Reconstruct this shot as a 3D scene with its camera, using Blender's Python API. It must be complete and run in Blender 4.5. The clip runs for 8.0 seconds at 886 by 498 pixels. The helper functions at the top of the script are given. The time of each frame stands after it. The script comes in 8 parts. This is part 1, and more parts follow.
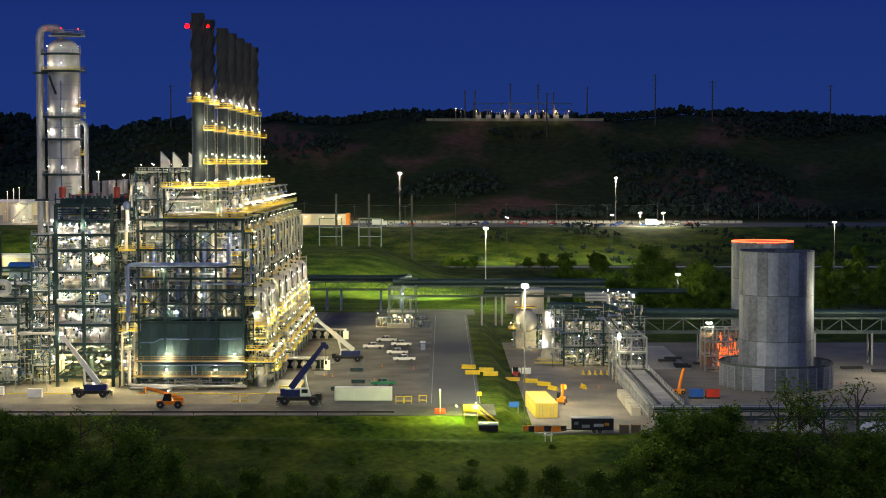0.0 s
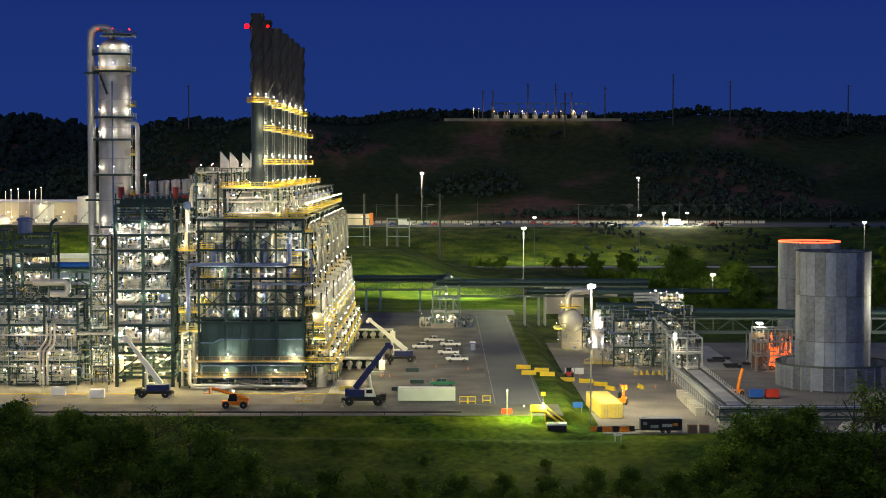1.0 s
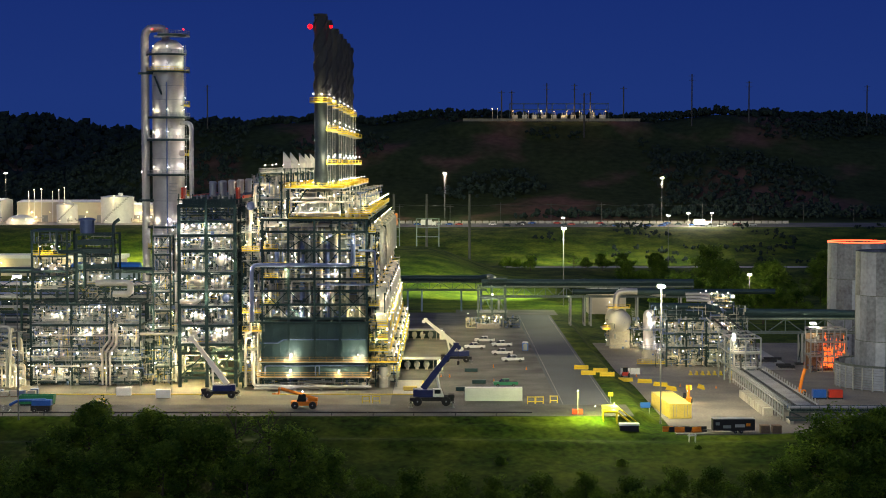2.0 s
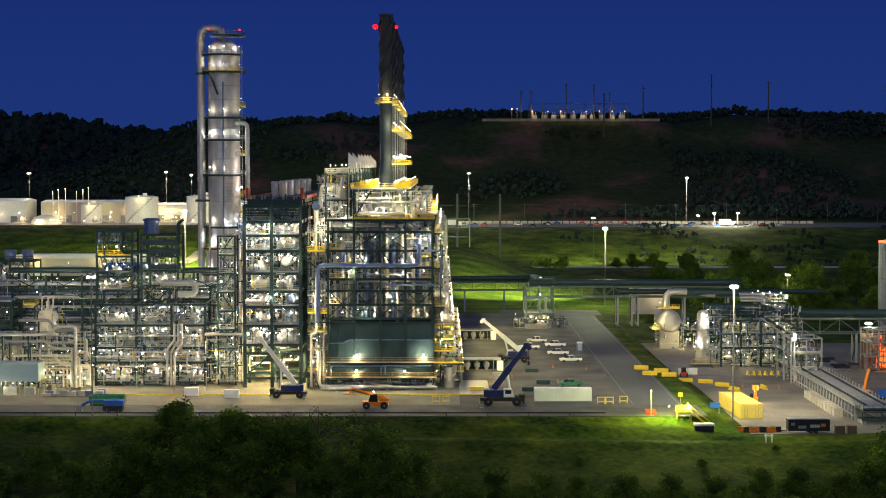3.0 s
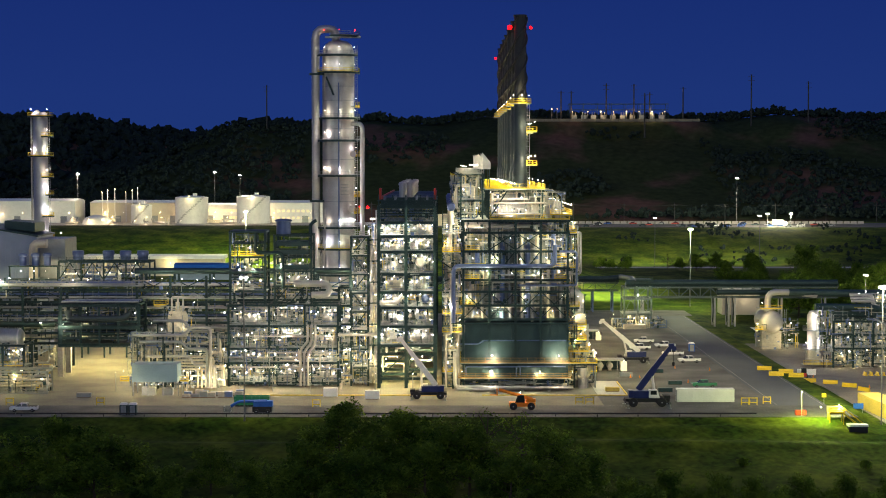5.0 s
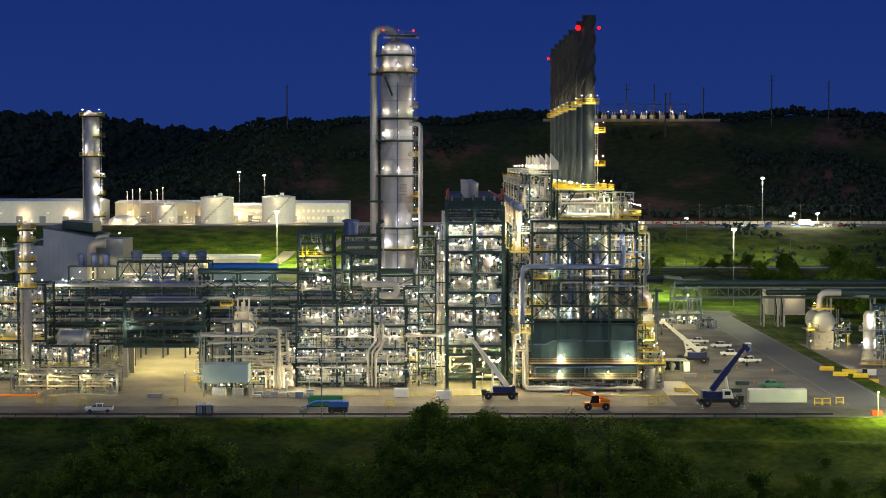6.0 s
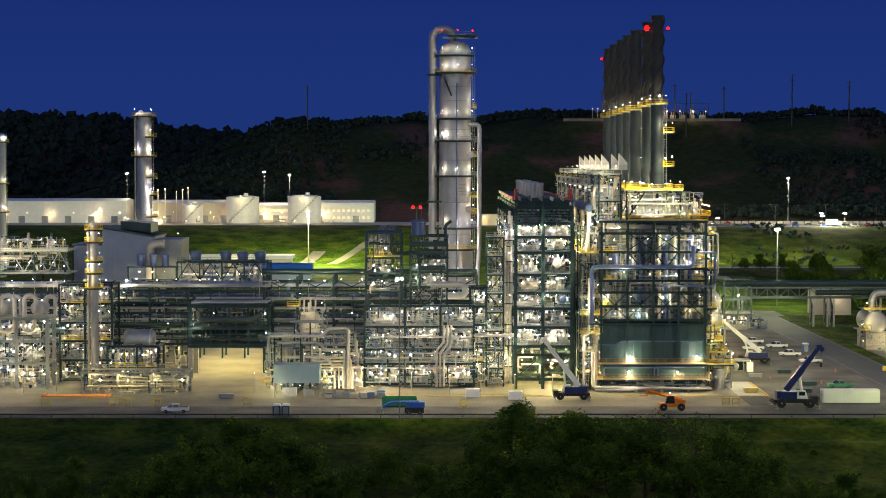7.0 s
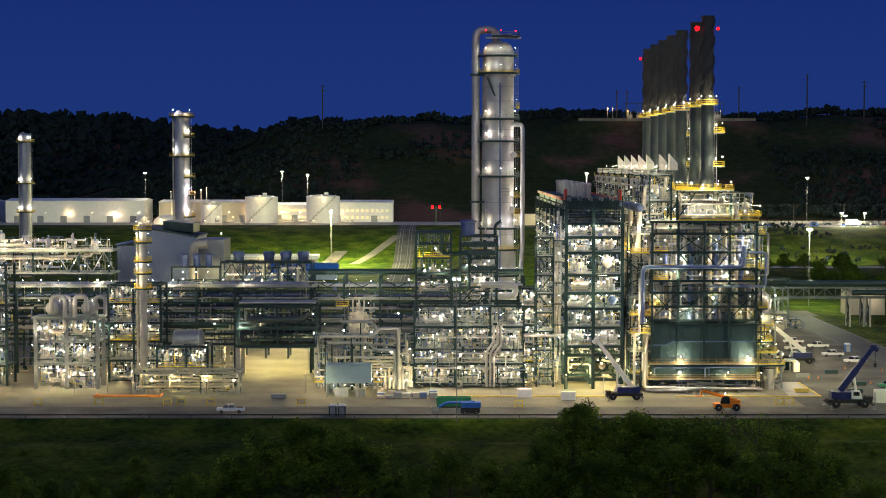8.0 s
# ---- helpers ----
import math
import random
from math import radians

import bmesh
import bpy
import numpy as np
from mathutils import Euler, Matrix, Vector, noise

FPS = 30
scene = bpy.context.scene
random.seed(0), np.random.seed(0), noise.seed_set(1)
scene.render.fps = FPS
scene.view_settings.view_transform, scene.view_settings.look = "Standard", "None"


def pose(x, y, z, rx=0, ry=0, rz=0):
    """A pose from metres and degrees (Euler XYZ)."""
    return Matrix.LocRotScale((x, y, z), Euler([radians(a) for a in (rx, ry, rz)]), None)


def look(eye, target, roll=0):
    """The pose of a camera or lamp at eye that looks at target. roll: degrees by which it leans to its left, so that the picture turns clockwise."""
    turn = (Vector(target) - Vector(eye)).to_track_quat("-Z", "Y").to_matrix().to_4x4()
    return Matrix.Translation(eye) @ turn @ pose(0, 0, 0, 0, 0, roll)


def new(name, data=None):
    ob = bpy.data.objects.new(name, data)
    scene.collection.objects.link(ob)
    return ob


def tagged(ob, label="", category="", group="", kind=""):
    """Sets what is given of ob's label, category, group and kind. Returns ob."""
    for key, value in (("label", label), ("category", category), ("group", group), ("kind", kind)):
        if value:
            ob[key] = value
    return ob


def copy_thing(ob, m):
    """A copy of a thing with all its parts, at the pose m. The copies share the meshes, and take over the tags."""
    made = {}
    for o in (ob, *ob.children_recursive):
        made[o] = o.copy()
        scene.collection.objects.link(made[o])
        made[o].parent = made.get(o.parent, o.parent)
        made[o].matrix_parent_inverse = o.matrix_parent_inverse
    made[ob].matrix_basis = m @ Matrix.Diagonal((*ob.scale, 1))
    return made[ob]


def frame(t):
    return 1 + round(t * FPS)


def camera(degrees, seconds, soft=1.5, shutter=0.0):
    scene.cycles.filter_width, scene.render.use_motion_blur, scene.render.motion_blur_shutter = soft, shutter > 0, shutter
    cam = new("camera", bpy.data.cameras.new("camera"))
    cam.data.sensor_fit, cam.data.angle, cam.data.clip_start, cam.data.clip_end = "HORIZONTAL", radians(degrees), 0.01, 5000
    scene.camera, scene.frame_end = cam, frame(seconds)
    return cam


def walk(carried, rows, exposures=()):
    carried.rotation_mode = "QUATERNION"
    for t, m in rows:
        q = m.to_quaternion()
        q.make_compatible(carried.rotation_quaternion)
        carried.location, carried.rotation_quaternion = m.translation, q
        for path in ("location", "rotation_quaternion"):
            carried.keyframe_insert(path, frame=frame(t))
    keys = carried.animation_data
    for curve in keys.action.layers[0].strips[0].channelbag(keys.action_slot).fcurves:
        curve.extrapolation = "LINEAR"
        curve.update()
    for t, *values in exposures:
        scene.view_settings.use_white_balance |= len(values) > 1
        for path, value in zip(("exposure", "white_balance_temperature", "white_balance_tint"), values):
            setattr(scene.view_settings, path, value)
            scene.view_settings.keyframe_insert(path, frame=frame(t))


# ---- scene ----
LENS = 28.84
cam = camera(LENS, 8.0, soft=1.0)
METRES, EYE, TILT = 118.0, 51.7, -2.83
ROWS = [
    (0.0, 0.0000, 0.10, 0.000),
    (0.5, -0.0576, 0.12, 0.000),
    (1.0, -0.1174, 0.16, -0.001),
    (1.5, -0.1788, 0.20, -0.001),
    (3.0, -0.3700, 0.27, 0.000),
    (3.5, -0.4352, 0.30, 0.000),
    (4.0, -0.5010, 0.33, 0.000),
    (4.5, -0.5674, 0.38, 0.000),
    (6.0, -0.7682, 0.57, -0.007),
    (6.5, -0.8356, 0.67, -0.015),
    (7.0, -0.9034, 0.78, -0.025),
    (7.5, -0.9710, 0.88, -0.034),
    (8.0, -1.0024, 0.94, -0.040),
]
walk(cam, [(t, pose(METRES * x, 0, EYE + z, 90 + TILT + p, 0, 0)) for t, x, z, p in ROWS], [(0, 0.0), (8, 0.0)])

# ---- world: deep blue dusk sky, brighter towards the horizon ----
world = bpy.data.worlds.new("dusk_sky")
scene.world = world
world.use_nodes = True
wt = world.node_tree
wt.nodes.clear()
w_out = wt.nodes.new("ShaderNodeOutputWorld")
w_bg = wt.nodes.new("ShaderNodeBackground")
w_geo = wt.nodes.new("ShaderNodeTexCoord")
w_sep = wt.nodes.new("ShaderNodeSeparateXYZ")
w_ramp = wt.nodes.new("ShaderNodeValToRGB")
wt.links.new(w_geo.outputs["Generated"], w_sep.inputs[0])
w_map = wt.nodes.new("ShaderNodeMapRange")
w_map.inputs["From Min"].default_value, w_map.inputs["From Max"].default_value = -0.1, 0.6
wt.links.new(w_sep.outputs["Z"], w_map.inputs["Value"])
wt.links.new(w_map.outputs[0], w_ramp.inputs[0])
sky = w_ramp.color_ramp
sky.elements[0].position, sky.elements[0].color = 0.14, (0.011, 0.033, 0.165, 1)
sky.elements[1].position, sky.elements[1].color = 0.9, (0.01, 0.03, 0.158, 1)
for at, colour in ((0.20, (0.0108, 0.0315, 0.17, 1)), (0.29, (0.008, 0.0245, 0.152, 1))):
    e = sky.elements.new(at)
    e.color = colour
wt.links.new(w_ramp.outputs[0], w_bg.inputs[0])
w_bg.inputs[1].default_value = 1.07
wt.links.new(w_bg.outputs[0], w_out.inputs[0])

# the afterglow: one very weak, wide sun from high behind the camera
glow = new("sun", bpy.data.lights.new("sun", "SUN"))
glow.data.energy, glow.data.angle, glow.data.color = 0.46, radians(60), (0.95, 1.0, 0.85)
glow.matrix_world = look((-150, -500, 330), (0, 400, 0))


# ---- materials ----
def material(name, colour, rough=0.6, metal=0.0, vary=0.25, scale=0.4, fine=6.0, bump=0.0, rand=0.0, second=None, spec=0.4, mix_at=0.5, mix_soft=0.12):
    """A surface whose colour varies at two scales, with optional second colour in patches and a value shift from piece to piece."""
    m = bpy.data.materials.new(name)
    m.use_nodes = True
    t = m.node_tree
    b = t.nodes["Principled BSDF"]
    b.inputs["Roughness"].default_value, b.inputs["Metallic"].default_value = rough, metal
    b.inputs["Specular IOR Level"].default_value = spec
    g = t.nodes.new("ShaderNodeNewGeometry")
    n1, n2 = t.nodes.new("ShaderNodeTexNoise"), t.nodes.new("ShaderNodeTexNoise")
    for n, s, d in ((n1, scale, 4.0), (n2, fine, 3.0)):
        n.inputs["Scale"].default_value, n.inputs["Detail"].default_value = s, d
        t.links.new(g.outputs["Position"], n.inputs["Vector"])
    add = t.nodes.new("ShaderNodeMath")
    add.operation = "ADD"
    t.links.new(n1.outputs[0], add.inputs[0])
    t.links.new(n2.outputs[0], add.inputs[1])
    total = add
    if rand:
        info = t.nodes.new("ShaderNodeObjectInfo")
        mul = t.nodes.new("ShaderNodeMath")
        mul.operation = "MULTIPLY_ADD"
        mul.inputs[1].default_value = rand
        t.links.new(info.outputs["Random"], mul.inputs[0])
        t.links.new(add.outputs[0], mul.inputs[2])
        total = mul
    r = t.nodes.new("ShaderNodeMapRange")
    r.inputs["From Min"].default_value, r.inputs["From Max"].default_value = 0.6, 1.4 + rand
    r.inputs["To Min"].default_value, r.inputs["To Max"].default_value = 1 - vary, 1 + vary
    t.links.new(total.outputs[0], r.inputs["Value"])
    base = t.nodes.new("ShaderNodeMix")
    base.data_type, base.blend_type = "RGBA", "MULTIPLY"
    base.inputs["Factor"].default_value = 1.0
    base.inputs["A"].default_value = (*colour, 1)
    if second:
        pick = t.nodes.new("ShaderNodeMapRange")
        pick.inputs["From Min"].default_value, pick.inputs["From Max"].default_value = mix_at - mix_soft, mix_at + mix_soft
        t.links.new(n1.outputs[0], pick.inputs["Value"])
        two = t.nodes.new("ShaderNodeMix")
        two.data_type = "RGBA"
        two.inputs["A"].default_value, two.inputs["B"].default_value = (*colour, 1), (*second, 1)
        t.links.new(pick.outputs[0], two.inputs["Factor"])
        t.links.new(two.outputs["Result"], base.inputs["A"])
    t.links.new(r.outputs[0], base.inputs["B"])
    t.links.new(base.outputs["Result"], b.inputs["Base Color"])
    if bump:
        bn = t.nodes.new("ShaderNodeBump")
        bn.inputs["Strength"].default_value, bn.inputs["Distance"].default_value = bump, 0.1
        t.links.new(n2.outputs[0], bn.inputs["Height"])
        t.links.new(bn.outputs[0], b.inputs["Normal"])
    return m


def lamp_material(name, colour, strength):
    m = bpy.data.materials.new(name)
    m.use_nodes = True
    b = m.node_tree.nodes["Principled BSDF"]
    b.inputs["Base Color"].default_value = (*colour, 1)
    b.inputs["Emission Color"].default_value, b.inputs["Emission Strength"].default_value = (*colour, 1), strength
    return m


STEEL = material("painted_dark_steel", (0.02, 0.05, 0.053), 0.5, 0.2, 0.35, 0.5, 5, rand=0.3)
GALV = material("galvanised_steel", (0.3, 0.32, 0.33), 0.45, 0.5, 0.3, 0.6, 7, rand=0.3)
CLAD = material("aluminium_cladding", (0.45, 0.45, 0.45), 0.4, 0.4, 0.2, 0.5, 4, rand=0.4)
CLADW = material("pale_insulation", (0.48, 0.45, 0.37), 0.55, 0.1, 0.3, 0.5, 4, rand=0.4)
PIPE = material("grey_pipe", (0.32, 0.33, 0.34), 0.45, 0.3, 0.3, 0.7, 5, rand=0.5)
BLUEP = material("blue_grey_pipe", (0.13, 0.18, 0.35), 0.4, 0.4, 0.25, 0.5, 5, rand=0.3)
POLE = material("weathered_pole", (0.13, 0.135, 0.14), 0.6, 0.2, 0.3, 0.6, 7)
DECK = material("steel_grating", (0.33, 0.37, 0.33), 0.6, 0.3, 0.35, 0.8, 9)
YELLOW = material("yellow_paint", (0.66, 0.47, 0.02), 0.5, 0, 0.2, 0.8, 6)
TEAL = material("dark_teal_siding", (0.032, 0.07, 0.076), 0.5, 0.1, 0.35, 0.35, 4, rand=0.3)
STACKD = material("dark_stack_steel", (0.045, 0.048, 0.05), 0.7, 0.2, 0.3, 0.4, 4)
STACKL = material("grey_stack_steel", (0.06, 0.082, 0.086), 0.5, 0.3, 0.3, 0.3, 4)
FIREBOX = material("fire_box_plate", (0.19, 0.205, 0.19), 0.6, 0.1, 0.3, 0.4, 4, rand=0.2)
CONC = material("concrete", (0.42, 0.4, 0.35), 0.85, 0, 0.3, 0.12, 2.5, bump=0.2)
PAD = material("stained_concrete_pad", (0.27, 0.255, 0.185), 0.85, 0, 0.35, 0.12, 2.5, bump=0.2, second=(0.16, 0.148, 0.115))
CASING = material("flare_casing_steel", (0.17, 0.195, 0.26), 0.5, 0.3, 0.8, 0.16, 1.2, rand=0.8)
GRASS = material("grass", (0.03, 0.068, 0.004), 0.95, 0, 0.85, 0.09, 0.7, bump=0.8, second=(0.066, 0.09, 0.007), spec=0.1)
SCRUB = material("hillside_scrub", (0.032, 0.044, 0.017), 0.95, 0, 0.5, 0.012, 0.2, bump=0.5, second=(0.1, 0.056, 0.042), spec=0.05, mix_at=0.56, mix_soft=0.05)
ASPHALT = material("asphalt", (0.072, 0.071, 0.069), 0.85, 0, 0.4, 0.1, 2, bump=0.2, second=(0.125, 0.12, 0.112), mix_soft=0.18)
ROADTOP = material("smooth_road_asphalt", (0.075, 0.082, 0.09), 0.75, 0, 0.25, 0.08, 2, bump=0.15)
GRAVEL = material("gravel_yard", (0.27, 0.245, 0.2), 0.9, 0, 0.35, 0.08, 2, bump=0.4, second=(0.15, 0.14, 0.12))
TRUSS = material("grey_green_steel", (0.1, 0.135, 0.135), 0.5, 0.2, 0.3, 0.5, 5)
FADED = material("faded_road_paint", (0.3, 0.3, 0.28), 0.8, 0, 0.4, 0.6, 3)
LINE = material("dark_teal_line", (0.03, 0.06, 0.062), 0.45, 0.2, 0.25, 0.5, 4)
WHITE = material("white_paint", (0.8, 0.8, 0.78), 0.45, 0, 0.12, 0.5, 4)
RED = material("red_paint", (0.5, 0.04, 0.02), 0.5, 0, 0.2, 0.6, 5)
ORANGE = material("orange_paint", (0.85, 0.25, 0.01), 0.45, 0, 0.2, 0.8, 6)
NAVY = material("navy_paint", (0.013, 0.024, 0.12), 0.4, 0, 0.2, 0.8, 6)
GREENP = material("green_paint", (0.02, 0.16, 0.08), 0.5, 0, 0.25, 0.8, 6)
BLUE = material("blue_paint", (0.02, 0.1, 0.4), 0.45, 0, 0.2, 0.8, 6)
BLACK = material("black_rubber", (0.02, 0.02, 0.022), 0.7, 0, 0.3, 1, 6)
GLASS = material("dark_glass", (0.02, 0.025, 0.03), 0.08, 0, 0.1, 1, 5, spec=0.8)
SHED = material("blue_grey_siding", (0.2, 0.25, 0.36), 0.5, 0.2, 0.15, 0.3, 4)
CREAM = material("cream_siding", (0.6, 0.55, 0.44), 0.6, 0, 0.15, 0.2, 3)
WOOD = material("timber", (0.22, 0.15, 0.09), 0.8, 0, 0.3, 1, 8)
BARK = material("bark", (0.07, 0.055, 0.04), 0.9, 0, 0.4, 1.5, 9, bump=0.6)
LEAF = material("foliage", (0.036, 0.1, 0.01), 0.8, 0, 0.7, 0.3, 2.2, second=(0.18, 0.26, 0.03), spec=0.15, mix_soft=0.2)
# the blue of distance haze is mixed into this foliage colour
WOODS = material("haze_tinted_foliage", (0.018, 0.029, 0.026), 0.9, 0, 0.5, 0.06, 0.8, spec=0.05)
CURTAIN = material("yellow_container_paint", (0.7, 0.54, 0.12), 0.55, 0, 0.15, 0.5, 4)
L_WHITE = lamp_material("lit_lamp_white", (1.0, 0.94, 0.78), 20)
L_WARM = lamp_material("lit_lamp_warm", (1.0, 0.9, 0.55), 18)
L_MAST = lamp_material("lit_mast_lamp", (1.0, 0.94, 0.8), 16)
L_RED = lamp_material("lit_beacon_red", (1.0, 0.002, 0.004), 6)
L_REDS = lamp_material("lit_small_red", (1.0, 0.008, 0.012), 10)
L_ORANGE = lamp_material("lit_flame", (1.0, 0.15, 0.025), 2.0)
L_GREEN = lamp_material("lit_work_lamp", (0.9, 1.0, 0.45), 14)
L_TOWER = lamp_material("lit_tower_lamp", (1.0, 0.96, 0.85), 10)
L_FAR = lamp_material("lit_far_lamp", (1.0, 0.6, 0.22), 3.5)
L_HALL = lamp_material("lit_hall_lamp", (1.0, 0.76, 0.4), 6)
# watts and colour of the light that a lamp of each kind throws
THROWS = {
    "lit_lamp_white": (420, (1.0, 0.83, 0.52)), "lit_lamp_warm": (450, (1.0, 0.8, 0.35)), "lit_small_red": (6, (1.0, 0.01, 0.015)),
    "lit_tower_lamp": (560, (1.0, 0.95, 0.92)), "lit_work_lamp": (5500, (0.85, 1.0, 0.25)), "lit_far_lamp": (340, (1.0, 0.62, 0.25)), "lit_hall_lamp": (70, (1.0, 0.68, 0.34)), "lit_mast_lamp": (500, (1.0, 0.9, 0.6)),
}

# leaves let some light through
lt_ = LEAF.node_tree
lf_b, lf_o = lt_.nodes["Principled BSDF"], lt_.nodes["Material Output"]
lf_t, lf_m = lt_.nodes.new("ShaderNodeBsdfTranslucent"), lt_.nodes.new("ShaderNodeMixShader")
lt_.links.new(lf_b.inputs["Base Color"].links[0].from_socket, lf_t.inputs["Color"])
lf_m.inputs[0].default_value = 0.4
lt_.links.new(lf_b.outputs[0], lf_m.inputs[1])
lt_.links.new(lf_t.outputs[0], lf_m.inputs[2])
lt_.links.new(lf_m.outputs[0], lf_o.inputs[0])

# ---- mesh building ----
class Build:
    """Collects the faces of one mesh."""

    def __init__(self):
        self.v, self.f, self.m = [], [], []

    def add(self, verts, faces, slot=0):
        o = len(self.v)
        self.v += [tuple(p) for p in verts]
        self.f += [tuple(i + o for i in q) for q in faces]
        self.m += [slot] * len(faces)
        return self

    def box(self, c, s, rz=0.0, slot=0, tilt=0.0):
        q = Euler((tilt, 0, rz)).to_matrix()
        hx, hy, hz = s[0] / 2, s[1] / 2, s[2] / 2
        vs = [Vector(c) + q @ Vector((a * hx, b * hy, d * hz)) for d in (-1, 1) for b in (-1, 1) for a in (-1, 1)]
        return self.add(vs, [(0, 2, 3, 1), (4, 5, 7, 6), (0, 1, 5, 4), (2, 6, 7, 3), (0, 4, 6, 2), (1, 3, 7, 5)], slot)

    def span(self, a, b, slot=0):
        """A box from corner a to corner b."""
        return self.box([(p + q) / 2 for p, q in zip(a, b)], [abs(q - p) for p, q in zip(a, b)], 0, slot)

    def loft(self, rings, closed=True, slot=0):
        n = len(rings[0])
        vs = [p for r in rings for p in r]
        fs = [(k * n + i, k * n + (i + 1) % n, (k + 1) * n + (i + 1) % n, (k + 1) * n + i) for k in range(len(rings) - 1) for i in range(n)]
        if closed:
            fs += [tuple(range(n))[::-1], tuple(range((len(rings) - 1) * n, len(rings) * n))]
        return self.add(vs, fs, slot)

    def ring(self, p, d, r, n):
        d = Vector(d).normalized()
        u = d.cross(Vector((0, 0, 1)) if abs(d.z) < 0.9 else Vector((1, 0, 0))).normalized()
        w = d.cross(u)
        return [Vector(p) + r * (math.cos(a) * u + math.sin(a) * w) for a in (2 * math.pi * i / n for i in range(n))]

    def cyl(self, p, q, r, n=10, r2=None, slot=0, closed=True):
        d = Vector(q) - Vector(p)
        return self.loft([self.ring(p, d, r, n), self.ring(q, d, r if r2 is None else r2, n)], closed, slot)

    def pipe(self, pts, r, n=8, bend=None, slot=0):
        """A round pipe along pts, its corners bent."""
        pts = [Vector(p) for p in pts]
        bend = 2.6 * r if bend is None else bend
        way = [pts[0]]
        for a, b, c in zip(pts, pts[1:], pts[2:]):
            u, w = (a - b), (c - b)
            k = min(bend, u.length * 0.45, w.length * 0.45)
            p, q = b + u.normalized() * k, b + w.normalized() * k
            way += [p.lerp(b, s).lerp(b.lerp(q, s), s) for s in (0, 0.33, 0.67, 1)]
        way.append(pts[-1])
        rings = []
        up = None
        for i, p in enumerate(way):
            d = (way[min(i + 1, len(way) - 1)] - way[max(i - 1, 0)]).normalized()
            if up is None:
                up = d.cross(Vector((0.3, 0.2, 1)) if abs(d.z) < 0.9 else Vector((1, 0.2, 0))).normalized()
            up = (up - d * up.dot(d)).normalized()
            w = d.cross(up)
            rings.append([p + r * (math.cos(t) * up + math.sin(t) * w) for t in (2 * math.pi * j / n for j in range(n))])
        return self.loft(rings, True, slot)

    def turned(self, profile, base=(0, 0, 0), axis=(0, 0, 1), n=16, slot=0):
        """A turned body: (radius, height) pairs along axis from base."""
        d = Vector(axis).normalized()
        return self.loft([self.ring(Vector(base) + d * h, d, max(r, 0.002), n) for r, h in profile], True, slot)

    def drum(self, p, q, r, n=14, slot=0):
        """A vessel with domed ends from p to q."""
        d = Vector(q) - Vector(p)
        h = d.length
        k = min(0.5 * r, h * 0.3)
        prof = [(0.3 * r, 0), (0.75 * r, 0.12 * k), (0.95 * r, 0.5 * k), (r, k), (r, h - k), (0.95 * r, h - 0.5 * k), (0.75 * r, h - 0.12 * k), (0.3 * r, h)]
        return self.turned(prof, p, d, n, slot)

    def ball(self, c, r, n=8, slot=0):
        k = n // 2
        return self.turned([(r * math.sin(math.pi * i / k), r - r * math.cos(math.pi * i / k)) for i in range(k + 1)], Vector(c) - Vector((0, 0, r)), (0, 0, 1), n, slot)

    def mesh(self, name, mats, smooth=True):
        me = bpy.data.meshes.new(name)
        me.from_pydata(self.v, [], self.f)
        for m in mats if isinstance(mats, (list, tuple)) else [mats]:
            me.materials.append(m)
        if any(self.m):
            me.polygons.foreach_set("material_index", self.m)
        if smooth:
            me.polygons.foreach_set("use_smooth", [True] * len(self.f))
            me.set_sharp_from_angle(angle=radians(38))
        return me


def thing(name, x, y, z, label, category, group="", rz=0.0):
    """An empty at the base of a thing, to which its parts belong."""
    ob = new(name)
    ob.matrix_basis = pose(x, y, z, 0, 0, rz)
    ob.empty_display_size = 0.5
    return tagged(ob, label, category, group)


def part(name, b, mats, parent, label="", smooth=True, kind=""):
    me = b if isinstance(b, bpy.types.Mesh) else b.mesh(name, mats, smooth)
    ob = new(name, me)
    ob.parent = parent
    return tagged(ob, label, kind=kind)


def single(name, b, mats, label, category, group="", kind="", at=(0, 0, 0), rz=0.0, smooth=True):
    ob = new(name, b if isinstance(b, bpy.types.Mesh) else b.mesh(name, mats, smooth))
    ob.matrix_basis = pose(*at, 0, 0, rz)
    return tagged(ob, label, category, group, kind)


MESHES = {}


def kept(key, make):
    if key not in MESHES:
        MESHES[key] = make()
    return MESHES[key]


def h_section(length, w, d, mat):
    """A rolled H section along z, from 0 to length."""
    t = 0.14 * w + 0.02
    x, y, a, c = w / 2, d / 2, t / 2, d / 2 - t
    edge = [(-x, -y), (x, -y), (x, -c), (a, -c), (a, c), (x, c), (x, y), (-x, y), (-x, c), (-a, c), (-a, -c), (-x, -c)]
    return Build().loft([[(p, q, z) for p, q in edge] for z in (0, length)]).mesh("section", mat, False)


def member(name, p, q, w, mat, parent, d=None):
    """One rolled beam, column or brace from p to q."""
    p, q = Vector(p), Vector(q)
    d = d or w
    length = round((q - p).length, 2)
    ob = new(name, kept(("h", length, w, d, mat.name), lambda: h_section(length, w, d, mat)))
    ob.parent = parent
    ob.matrix_basis = Matrix.Translation(p) @ (q - p).to_track_quat("Z", "Y").to_matrix().to_4x4()
    return ob


